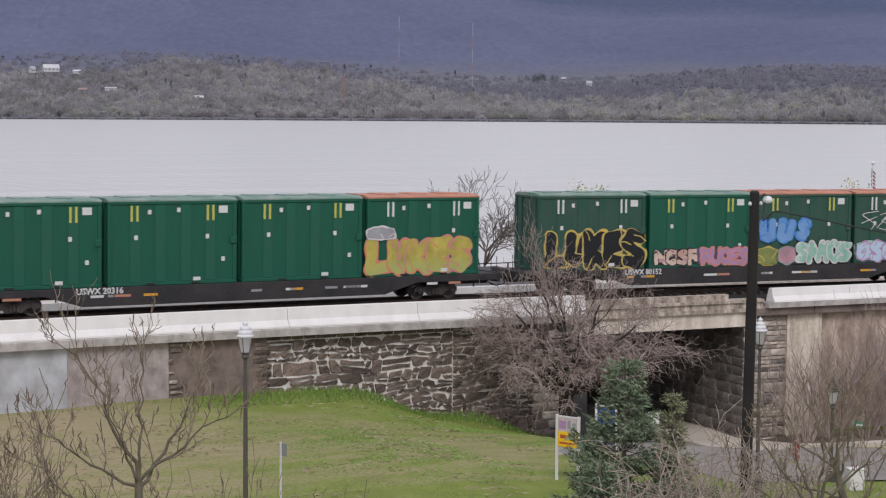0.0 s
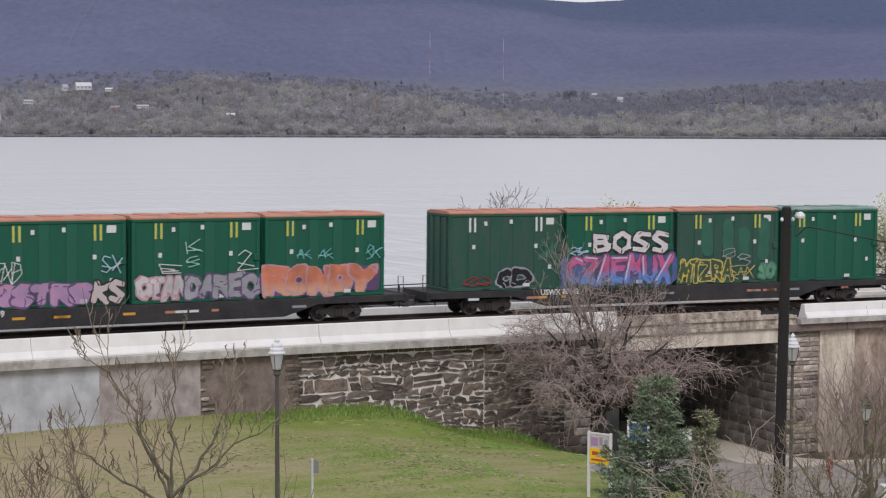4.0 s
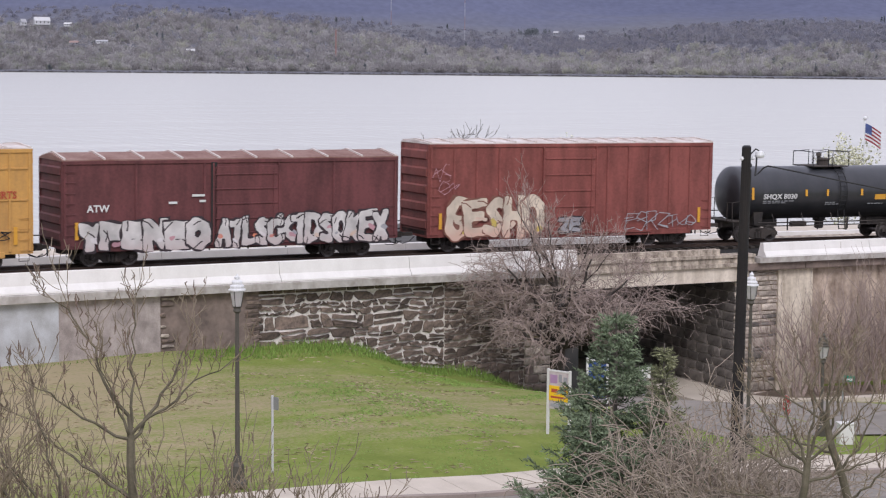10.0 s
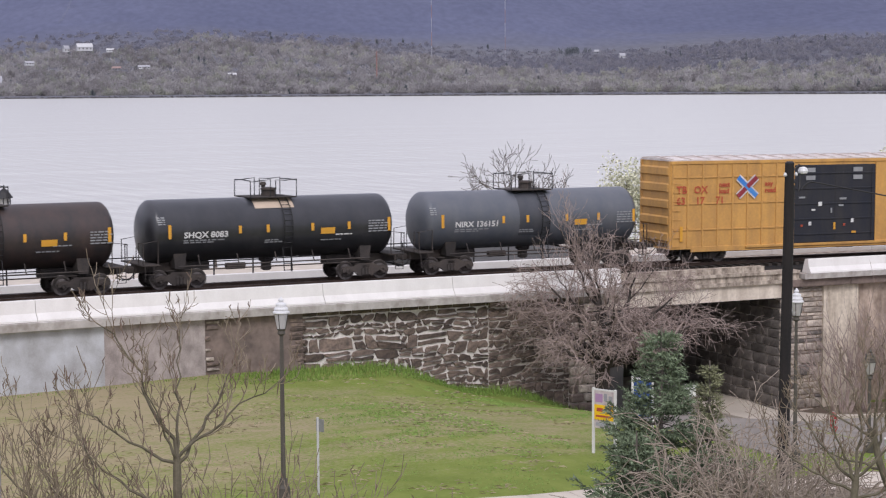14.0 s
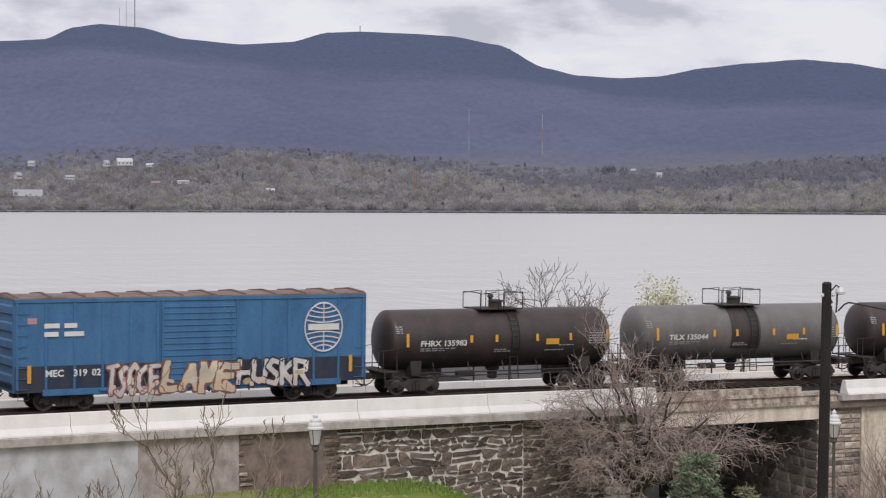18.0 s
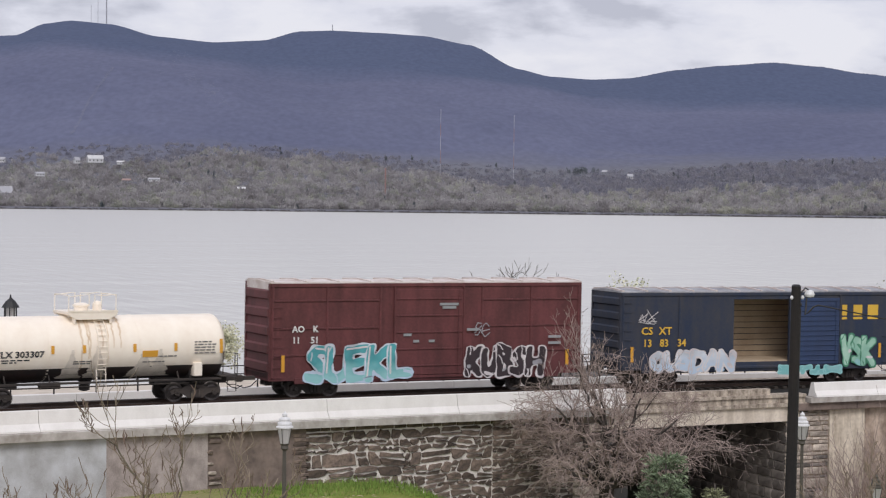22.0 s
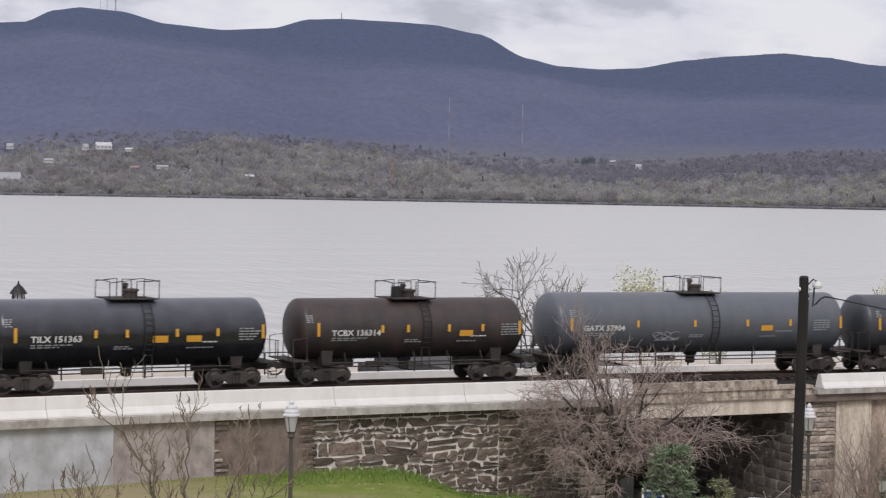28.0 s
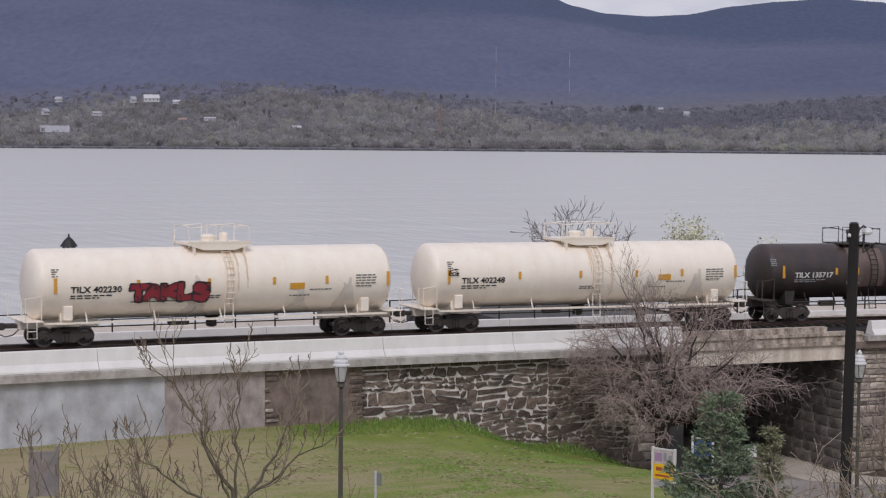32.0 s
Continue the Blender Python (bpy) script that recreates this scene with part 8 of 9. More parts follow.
for x, y, h, sd in ((8.6, 34.6, 4.0, 21), (8.0, 33.6, 4.6, 23), (9.2, 36.5, 3.8, 24), (10.7, 33.0, 3.2, 22), (14.6, 34.4, 3.0, 25), (16.0, 35.4, 2.7, 26), (13.9, 37.8, 3.4, 27), (7.2, 35.0, 4.6, 28), (11.3, 36.6, 3.2, 29), (15.3, 36.8, 2.6, 30), (10.2, 35.6, 2.9, 91), (12.6, 36.0, 2.7, 92), (13.4, 34.2, 2.7, 93), (8.8, 35.2, 3.4, 94), (14.4, 36.2, 2.7, 95), (11.6, 34.0, 2.8, 96), (7.6, 34.2, 4.0, 97), (17.2, 36.4, 2.4, 98), (16.6, 34.6, 2.5, 99)):
    bare_tree("bare_shrub", "leafless sumac shrub with thin upright stems", x, y, lie(x, y) - 0.1, h, 0.026, SHRUB, sd, BARK_BROWN, BARK_BROWN, category="shrub", pods=22, stems=6)
shaped_tree("bare_street_tree", "leafless young street tree with reddish-grey branches", 25.3, 30.95, lie(25.5, 30.8) - 0.1, 3.7, 0.10,
            [(0.97, -1.25, 1.5, 0.2, 0.25), (1.0, 0.15, 2.3, 0.3, 0.0), (0.98, 1.35, 1.6, -0.3, 0.15), (0.9, -1.9, 1.0, 0.5, 0.2), (0.86, 1.8, 0.7, 0.4, 0.2), (0.99, 0.8, 2.1, 0.5, 0.1), (0.75, -1.6, 0.2, -0.4, 0.2), (0.95, -0.6, 1.9, -0.5, 0.1)],
            OPEN, 31, BARK_DARK, BARK_BROWN, -39, 0.09, pods=70, sprays=7)
shaped_tree("bare_street_tree", "slim leaning leafless street tree in front of the wing wall", 28.2, 31.4, lie(28.9, 32.4) - 0.1, 4.3, 0.10,
            [(1.0, -0.7, 1.3, 0.3, 0.0), (0.97, -1.5, 0.9, 0.3, 0.2), (0.9, 0.5, 2.0, -0.3, 0.1), (0.8, -1.6, 0.4, 0.5, 0.2), (0.7, 0.9, 1.9, 0.4, 0.2), (0.94, 0.1, 1.9, -0.4, 0.0), (0.55, 1.2, 1.4, -0.2, 0.2)],
            OPEN, 35, BARK_DARK, BARK_BROWN, -42, -0.3, pods=50, sprays=7)
for x, y, h, sd in ((25.3, 35.4, 2.9, 41), (25.9, 35.0, 3.5, 42), (24.7, 36.2, 2.1, 43), (26.4, 34.4, 3.2, 44), (27.3, 34.0, 2.3, 45), (26.0, 33.2, 2.9, 46), (25.2, 34.2, 2.6, 47), (28.2, 33.4, 1.9, 48), (26.9, 36.0, 3.6, 49), (27.9, 35.0, 2.2, 50), (26.9, 34.9, 3.2, 40), (27.2, 36.6, 3.6, 101), (28.0, 37.0, 3.4, 102), (28.8, 36.4, 3.0, 103), (26.3, 36.4, 3.3, 104), (28.6, 34.6, 2.7, 105)):
    bare_tree("bramble_thicket", "tangle of arching bare canes beside the spruce", x, y, lie(x, y) - 0.1, h, 0.034, CANES, sd, BARK_TAN, BARK_TAN, category="shrub", stems=10)
for i, (x, y, h, sd) in enumerate(((59.0, 72.0, 3.9, 51), (60.4, 71.6, 5.2, 55), (62.2, 71.2, 5.6, 52), (63.4, 70.9, 4.6, 56), (64.8, 70.8, 5.8, 53), (66.2, 70.5, 5.2, 57), (67.5, 70.3, 5.6, 54))):
    bare_tree("bare_shrub", "reddish leafless brush against the wing wall", x, y, lie(x, y) - 0.1, h, 0.05, SHRUB, sd, BARK_MAUVE, BARK_MAUVE, category="shrub", stems=13)
shaped_tree("weeping_bare_tree", "spreading leafless tree with drooping tangled twigs before the wall", 44.5, 71.2, lie(44.5, 71.2) - 0.1, 2.7, 0.34,
            [(0.9, -3.3, 2.0, 0.3, 0.1), (0.97, -2.4, 3.3, -0.6, -0.1), (1.0, -0.8, 3.9, 0.5, -0.1), (0.98, 1.3, 3.7, 0.2, 0.1), (0.95, 2.8, 3.0, -0.4, 0.15), (0.9, 3.9, 1.7, 0.4, 0.1),
             (0.85, -2.0, 1.3, -1.9, 0.2), (0.88, 2.2, 1.4, -2.0, 0.2), (0.96, 0.4, 2.8, -1.6, 0.0), (0.93, 2.9, 2.2, 1.2, 0.1), (0.92, -2.9, 2.6, 1.2, 0.1), (0.8, 0.6, 1.2, -2.2, 0.2)], DROOP, 61, BARK_BLACK, BARK_MAUVE, -32, 0.1, sprays=5)
shaped_tree("bare_sapling", "upright leafless sapling rising through the drooping tree", 44.7, 71.7, lie(44.7, 71.7) - 0.1, 5.0, 0.13,
            [(1.0, -1.3, 3.9, 0.3, 0.0), (0.95, -0.5, 3.4, -0.3, 0.0), (0.9, 1.6, 2.9, -0.3, 0.1), (0.75, -2.2, 3.3, 0.4, 0.1), (0.8, 2.6, 3.1, 0.6, 0.15), (0.6, 3.2, 2.6, 0.2, 0.2), (0.85, 0.6, 3.0, 0.5, 0.0), (0.92, -1.9, 4.4, -0.2, 0.05)], OPEN, 63, BARK_BLACK, BARK_MAUVE, -32, 0.03, sprays=7)
bare_tree("riverside_bare_tree", "bare tree on the river bank behind the railway", 69.2, 122.0, 1.9, 8.8, 0.15, RIVER, 74, BARK, BARK, category="tree")


def spruce(name, label, x, y, height, radius, needle, seed, fine=1.0):
    """Boughs that rise at the tip, each with side shoots set round with stiff needles; the outline is uneven."""
    rng = random.Random(seed)
    z = lie(x, y) - 0.05
    ob = thing(name, label, "spruce", m=pose(x, y, z))
    part("trunk", Shape().tube((0, 0, 0), (0, 0, height * 0.97), 0.13, 0.015, 8), BARK, ob)
    boughs, leaf = Shape(), Shape()

    def shoot(a, b, size):
        """A twig from a to b with needles all round it."""
        axis = b - a
        n = max(3, int(axis.length / (0.035 * fine)))
        d = axis.normalized()
        side = d.cross(Vector((0.1, 0.3, 1))).normalized()
        over = d.cross(side)
        for i in range(n):
            c = a + axis * ((i + rng.random()) / n)
            t = rng.random() * math.tau
            out = side * math.cos(t) + over * math.sin(t)
            e = c + (out * 0.8 + d * 0.75) * size * rng.uniform(0.7, 1.25)
            w = (d.cross(out) * 0.022 + d * 0.012) * fine
            leaf.add([c - w, c + w, e], [(0, 1, 2)])

    tiers = int(24 * height / 5.5 / fine ** 0.7)
    for t in range(tiers):
        f = t / tiers
        zz = height * (0.04 + 0.92 * f)
        for k in range(int(5 + 7 * (1 - f))):
            a = rng.random() * math.tau
            lump = 1 + 0.42 * noise.noise(Vector((math.cos(a) * 1.3 + seed, math.sin(a) * 1.3, f * 4.0)))
            L = (radius * (1 - f) ** 0.95 * (0.75 + 0.4 * rng.random()) + 0.08) * (1 + (lump - 1) * (1 - 0.7 * f))
            root = Vector((0, 0, zz - 0.08))
            out = Vector((math.cos(a), math.sin(a), 0))
            mid = root + out * L * 0.6 - Vector((0, 0, 0.06 * L))
            tip = root + out * L + Vector((0, 0, 0.16 * L + 0.1))
            boughs.sweep([root, mid, tip], [0.02, 0.012, 0.005], 3)
            shoot(mid, tip, 0.13 * fine)
            n = max(3, int(L / (0.17 * fine)))
            for i in range(n):
                u = 0.25 + 0.75 * (i + rng.random()) / n
                c = root.lerp(mid, u / 0.6) if u < 0.6 else mid.lerp(tip, (u - 0.6) / 0.4)
                for sgn in (-1, 1):
                    g = a + sgn * rng.uniform(0.5, 1.1)
                    ln = (0.42 * (1.1 - u) + 0.16) * fine * rng.uniform(0.7, 1.3)
                    shoot(c, c + Vector((math.cos(g), math.sin(g), rng.uniform(-0.1, 0.45))) * ln, 0.12 * fine)
    tagged(part("bough_frame", boughs, BARK, ob), kind="stuff")
    tagged(part("foliage", leaf, needle, ob), kind="stuff")


NEEDLE_BLUE = surface("blue_spruce_needles", (0.225, 0.28, 0.175), (0.115, 0.15, 0.088), 0.8, 0, 3, 1.5, 0.5, 0, island=0.45, spec=0.2)
NEEDLE_OLIVE = surface("olive_needles", (0.33, 0.335, 0.2), (0.17, 0.18, 0.10), 0.8, 0, 3, 1.5, 0.5, 0, island=0.4, spec=0.2)
spruce("blue_spruce", "blue-green spruce with dense stiff needles", 26.75, 39.85, 6.1, 2.35, NEEDLE_BLUE, 3)
spruce("young_conifer", "small yellow-olive conifer beside the spruce", 28.3, 39.9, 5.1, 1.0, NEEDLE_OLIVE, 4, 0.6)
spruce("blue_spruce", "low blue-green spruce at the foot of the taller one", 25.2, 38.6, 3.6, 1.6, NEEDLE_BLUE, 6)
spruce("blue_spruce", "broad low spruce behind the bramble canes", 25.0, 36.9, 3.2, 1.7, NEEDLE_BLUE, 7)
spruce("blue_spruce", "small spruce in front of the utility pole", 27.6, 37.6, 3.0, 1.1, NEEDLE_BLUE, 9)


def blossom_tree(x, y, z, height, width, seed):
    rng = random.Random(seed)
    ob = thing("blossoming_pear_tree", "pear tree in white-green blossom on the river bank", "tree", "pear trees", m=pose(x, y, z))
    limbs, twigs = [], Shape()
    cfg = dict(YOUNG)
    grow(limbs, twigs, (0, 0, 0), (0, 0, 1), height * 0.45, 0.16, 0, rng, cfg)
    for i, l in enumerate(limbs):
        part("limb" if i else "trunk", l, BARK, ob)
    tagged(part("branch_mesh", twigs, BARK, ob), kind="stuff")
    sh = Shape()
    for _ in range(int(1050 * width)):
        u = Vector((rng.gauss(0, 1), rng.gauss(0, 1), rng.gauss(0, 1))).normalized() * (rng.random() ** 0.6)
        k = 1 + 0.6 * noise.noise(u.normalized() * 1.9 + Vector((seed, 0, 0))) + 0.2 * noise.noise(u.normalized() * 5 + Vector((0, seed, 0)))
        c = Vector((u.x * width / 2 * k, u.y * width / 2 * k, height * 0.64 + u.z * height * 0.36 * k))
        a = Vector((rng.uniform(-1, 1), rng.uniform(-1, 1), rng.uniform(-1, 1))).normalized() * 0.1
        b = a.cross(Vector((rng.uniform(-1, 1), rng.uniform(-1, 1), rng.uniform(-1, 1)))).normalized() * 0.085
        sh.add([c - a, c + b, c + a, c - b], [(0, 1, 2, 3)])
    tagged(part("blossom", sh, BLOSSOM, ob), kind="stuff")


BLOSSOM = surface("pear_blossom", (0.72, 0.70, 0.55), (0.50, 0.51, 0.34), 0.9, 0, 2, 1, 0.5, 0, island=0.25, spec=0.1)
blossom_tree(78.6, 121.8, 1.9, 8.7, 4.6, 5)
blossom_tree(97.5, 113.6, 1.9, 8.9, 4.8, 6)
blossom_tree(52.0, 140.7, 1.9, 4.7, 3.2, 7)
blossom_tree(84.0, 119.0, 1.9, 7.0, 3.4, 8)


def lighthouse():
    white = surface("lighthouse_white", (0.76, 0.76, 0.77), (0.55, 0.55, 0.56), 0.6, amount=0.2, bump=0.03)
    ob = thing("lighthouse", "small white ornamental lighthouse with a black lantern", "lighthouse", m=pose(36.45, 145.4, 1.9) @ Matrix.Diagonal((0.75, 0.75, 0.965, 1)))
    part("tower", Shape().lathe([(1.15, 0), (1.1, 0.2), (0.85, 4.6), (0.85, 4.62)], n=8), white, ob)
    part("gallery", Shape().lathe([(0.9, 4.6), (1.15, 4.68), (1.15, 4.8), (0.9, 4.82)], n=8), IRON, ob)
    for i in range(8):
        a = math.tau * (i + 0.5) / 8
        part("gallery_post", Shape().tube((1.1 * math.cos(a), 1.1 * math.sin(a), 4.8), (1.1 * math.cos(a), 1.1 * math.sin(a), 5.3), 0.025, n=5), IRON, ob)
        part("lantern_bar", Shape().tube((0.62 * math.cos(a), 0.62 * math.sin(a), 4.8), (0.62 * math.cos(a), 0.62 * math.sin(a), 6.1), 0.06, n=5), IRON, ob)
    part("lantern_glass", Shape().lathe([(0.55, 4.82), (0.55, 6.1)], n=8), FROST, ob)
    part("roof", Shape().lathe([(0.95, 6.08), (0.9, 6.16), (0.5, 6.6), (0.12, 6.85), (0.06, 7.1), (0.0, 7.15)], n=8), IRON, ob, "black conical lantern roof")
    part("tower_window", Shape().box(-0.15, 0.15, -1.0, -0.9, 3.4, 3.8), IRON, ob)


lighthouse()


def flag_mast():
    """The flag hangs in folds from its mast and swings out now and then."""
    ob = thing("flagpole", "white flagpole with a striped red, white and blue flag", "flagpole", m=pose(98.3, 112.6, 1.9))
    part("mast", Shape().tube((0, 0, 0), (0, 0, 10.4), 0.06, 0.03, 8), LANTERN_WHITE, ob)
    part("finial", Shape().lathe([(0.02, 10.38), (0.13, 10.46), (0.17, 10.56), (0.13, 10.66), (0.02, 10.74)], n=10), LANTERN_WHITE, ob, "white ball on the mast")

    def cloth(x0, x1, z, d):
        xs = steps(x0, x1, 0.12)
        v = [(x, 0.12 * math.sin(x * 5.2), z + k - 0.55 * x + 0.05 * math.sin(3.4 * x)) for x in xs for k in (0, d)]
        return Shape().add(v, [(2 * k, 2 * k + 1, 2 * k + 3, 2 * k + 2) for k in range(len(xs) - 1)])

    flag = part("flag", cloth(0.05, 0.55, 9.45, 0.75), INK["blue2"], ob, "blue corner of a hanging striped flag")
    for i in range(9):
        z = 10.2 - 1.3 * (i + 1) / 9
        part("flag_stripe", cloth(0.55 if i < 5 else 0.05, 1.25, z, 1.3 / 9), INK["red"] if i % 2 == 0 else LANTERN_WHITE, flag)
    return flag


FLAG = flag_mast()


# ---- grass ----
def grass():
    rng = random.Random(8)
    sh = Shape()
    for _ in range(90000):
        x, y = rng.uniform(8, 48), rng.uniform(51.2, 74.4)
        edge = line_y(x) - 0.25
        if y > edge or (x > 45 and y < 74 and x - 45 > (74 - y) * 0.2):
            continue
        near_wall = smooth(3.2, 0.3, edge - y)
        tall = 0.025 + 0.035 * rng.random() + near_wall * (0.16 + 0.22 * rng.random()) * (0.05 + 0.95 * smooth(27.6, 31, x))
        if near_wall < 0.16 or (x < 27.5 and (edge - y > 0.7 or rng.random() < 0.5)):
            continue
        if near_wall < 0.1 and noise.noise(Vector((x * 0.35, y * 0.5, 1.7))) < -0.12 and rng.random() < 0.75:
            continue
        z = lie(x, y)
        a = rng.random() * math.tau
        w = 0.015 + 0.015 * rng.random()
        dx, dy = math.cos(a) * w, math.sin(a) * w
        lx, ly = rng.uniform(-.4, .4) * tall, rng.uniform(-.4, .4) * tall
        sh.add([(x - dx, y - dy, z - 0.01), (x + dx, y + dy, z - 0.01), (x + lx, y + ly, z + tall)], [(0, 1, 2)])
    for _ in range(70000):
        x, y = rng.uniform(12, 45), rng.uniform(50.5, 71.5)
        if noise.noise(Vector((x * 0.45, y * 0.7, 1.7))) + 0.5 * noise.noise(Vector((x * 2.1, y * 2.6, 4.4))) < -0.05 or rng.random() > smooth(20, 31, x + 0.5 * (62 - y)):
            continue
        z, a = lie(x, y), rng.random() * math.tau
        w, tall = 0.02 + 0.02 * rng.random(), 0.012 + 0.022 * rng.random()
        dx, dy = math.cos(a) * w, math.sin(a) * w
        sh.add([(x - dx, y - dy, z - 0.01), (x + dx, y + dy, z - 0.01), (x + rng.uniform(-.1, .1), y + rng.uniform(0.0, .14), z + tall)], [(0, 1, 2)])
    g = part("grass", sh, surface("grass_blades", (0.205, 0.30, 0.072), (0.135, 0.22, 0.045), 0.9, 0, 0.6, 0.15, 0.4, 0, island=0.3, spec=0.15))
    tagged(g, "fresh green grass, tall along the foot of the wall", "grass", kind="stuff")
    sh = Shape()
    for _ in range(9000):
        x, y = rng.uniform(8, 46), rng.uniform(51.2, 72)
        if noise.noise(Vector((x * 0.3 + 4, y * 0.55, 7.7))) < 0.12:
            continue
        z, a = lie(x, y) + 0.012, rng.random() * math.tau
        l = 0.06 + 0.12 * rng.random()
        dx, dy = math.cos(a) * l, math.sin(a) * l
        sh.add([(x - dx, y - dy, z), (x - dy * 0.12, y + dx * 0.12, z + 0.03), (x + dx, y + dy, z)], [(0, 1, 2)])
    tagged(part("dry_grass", sh, surface("straw", (0.40, 0.34, 0.22), (0.28, 0.23, 0.14), 0.95, amount=0.4, bump=0, island=0.25, spec=0.1)), "dry straw-coloured thatch in the lawn", "grass", kind="stuff")


grass()


# ---- far shore ----
def see_through(m, amount):
    """Thin twigs: part of the light passes through to the far side."""
    nt = m.node_tree
    p = nt.nodes["Principled BSDF"]
    out = next(n for n in nt.nodes if n.type == "OUTPUT_MATERIAL")
    tr, mix = nt.nodes.new("ShaderNodeBsdfTranslucent"), nt.nodes.new("ShaderNodeMixShader")
    if p.inputs["Base Color"].links:
        nt.links.new(p.inputs["Base Color"].links[0].from_socket, tr.inputs[0])
    mix.inputs[0].default_value = amount
    nt.links.new(p.outputs[0], mix.inputs[1])
    nt.links.new(tr.outputs[0], mix.inputs[2])
    nt.links.new(mix.outputs[0], out.inputs[0])


# the last three carry distance haze as a blue tint in their colour
WOODS = [("bare_woods", (0.305, 0.288, 0.285), "brown leafless woods on the far shore"), ("pale_bare_woods", (0.37, 0.352, 0.352), "pale brown leafless woods on the far shore"),
         ("grey_woods", (0.44, 0.42, 0.42), "grey leafless woods on the far shore"), ("silver_woods", (0.51, 0.49, 0.485), "silvery bare woods on the far shore"),
         ("budding_woods", (0.50, 0.495, 0.425), "woods in pale yellow-green bud on the far shore"), ("olive_woods", (0.375, 0.38, 0.335), "woods in dull green bud on the far shore"),
         ("evergreen_woods", (0.19, 0.21, 0.22), "dark evergreens among the far woods"), ("hazy_woods", (0.335, 0.328, 0.36), "woods tinted blue-grey for haze below the mountain"),
         ("dim_woods", (0.285, 0.285, 0.335), "woods tinted dim blue for haze below the mountain"), ("ridge_woods", (0.16, 0.17, 0.225), "thin bare trees along the mountain skyline")]


def far_woods():
    rng = random.Random(4)
    shapes = {name: Shape() for name, _, _ in WOODS}

    def tree(sh, x, y, z, h, w, n, slim=False):
        """A crown of many upright slivers, as bare twigs look from far off, denser at the heart, with lobes."""
        tris = []
        lobes = [Vector((rng.gauss(0, 1), rng.gauss(0, 1), rng.gauss(0.3, 0.8))).normalized() * 0.45 for _ in range(4)]
        for _ in range(n):
            u = rng.choice(lobes) + Vector((rng.gauss(0, 1), rng.gauss(0, 1), rng.gauss(0, 1))).normalized() * 0.55 * rng.random() ** 0.45
            k = (0.75 - 0.6 * u.z) if slim else 1.0
            q = Vector((x + u.x * w * 0.5 * k, y + u.y * w * 0.5 * k, z + h * (0.5 + 0.45 * u.z)))
            e = 0.55 + 0.75 * rng.random()
            a = Vector((u.x * 0.7 + rng.uniform(-.45, .45), u.y * 0.7 + rng.uniform(-.45, .45), 0.35 + 0.8 * rng.random())).normalized() * e * 1.8
            b = Vector((rng.uniform(-1, 1), rng.uniform(-1, 1), rng.uniform(-.5, .5))).normalized() * e * 0.66
            tris += [q - b, q + b, q + a]
        sh.add(tris, [(i, i + 1, i + 2) for i in range(0, len(tris), 3)])

    for _ in range(9800):
        az = rng.uniform(10.5, 42)
        d = FAR + 8 + (1020 * rng.random() ** 1.25)
        n = noise.noise(Vector((az * 0.5, d / 160, 2.2)))
        if n < -0.5 and d > FAR + 60:
            continue
        x, y = polar(az, d)
        tone = 2.1 + 3.4 * noise.noise(Vector((az * 2.3, d / 42, 8.8))) + 1.5 * n + rng.gauss(0, 0.55) + 0.5 * smooth(25, 31, az)
        name = ("bare_woods", "pale_bare_woods", "grey_woods", "silver_woods", "budding_woods")[max(0, min(4, int(tone)))]
        if rng.random() < 0.14:
            name = "olive_woods"
        sink, low = 3, 1.0
        if rng.random() < 0.012:
            name = "evergreen_woods"
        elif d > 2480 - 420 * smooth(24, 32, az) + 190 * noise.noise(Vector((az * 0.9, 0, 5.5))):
            # far crowns take the colours with haze mixed in
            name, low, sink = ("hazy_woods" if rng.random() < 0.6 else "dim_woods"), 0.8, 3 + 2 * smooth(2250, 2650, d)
        h = rng.uniform(6.5, 15) * (0.8 if d < FAR + 30 else 1) * low
        slim = name == "evergreen_woods"
        tree(shapes[name], x, y, far_z(az, d) - sink, h, rng.uniform(8, 16) * (0.35 if slim else 1), 86 if d < FAR + 260 else 66, slim)
    for _ in range(26):
        az = 31.23 + rng.gauss(0, 0.22)
        x, y = polar(az, 2560 + rng.uniform(-30, 30))
        tree(shapes["evergreen_woods"], x, y, far_z(az, 2560), 17, 6, 30, True)
    # the bare fringe along the skyline
    for i in range(5200):
        az = rng.uniform(11, 41)
        x, y = polar(az, 4346 + rng.uniform(-6, 2))
        h, w = rng.uniform(1.5, 4.5), rng.uniform(2.5, 6)
        z = far_z(az, 4346) - 1
        dx, dy = math.cos(radians(az)) * w, -math.sin(radians(az)) * w
        shapes["ridge_woods"].add([(x - dx, y - dy, z), (x + dx, y + dy, z), (x + dx * rng.uniform(-.6, .6), y + dy * 0.2, z + h)], [(0, 1, 2)])
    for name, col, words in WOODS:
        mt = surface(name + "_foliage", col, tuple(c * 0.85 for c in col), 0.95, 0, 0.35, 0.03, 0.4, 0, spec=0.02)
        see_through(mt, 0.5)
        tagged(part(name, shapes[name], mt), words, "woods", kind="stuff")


far_woods()
FAR_WHITE = surface("far_white_wall", (0.60, 0.60, 0.61), (0.45, 0.45, 0.46), 0.8, 0, 0.5, 0.1, 0.3, 0)
FAR_GREY = surface("far_grey_wall", (0.30, 0.31, 0.34), (0.22, 0.22, 0.25), 0.8, 0, 0.5, 0.1, 0.3, 0)
FAR_BROWN = surface("far_brown_roof", (0.33, 0.24, 0.22), (0.26, 0.19, 0.18), 0.8, 0, 0.5, 0.1, 0.3, 0)
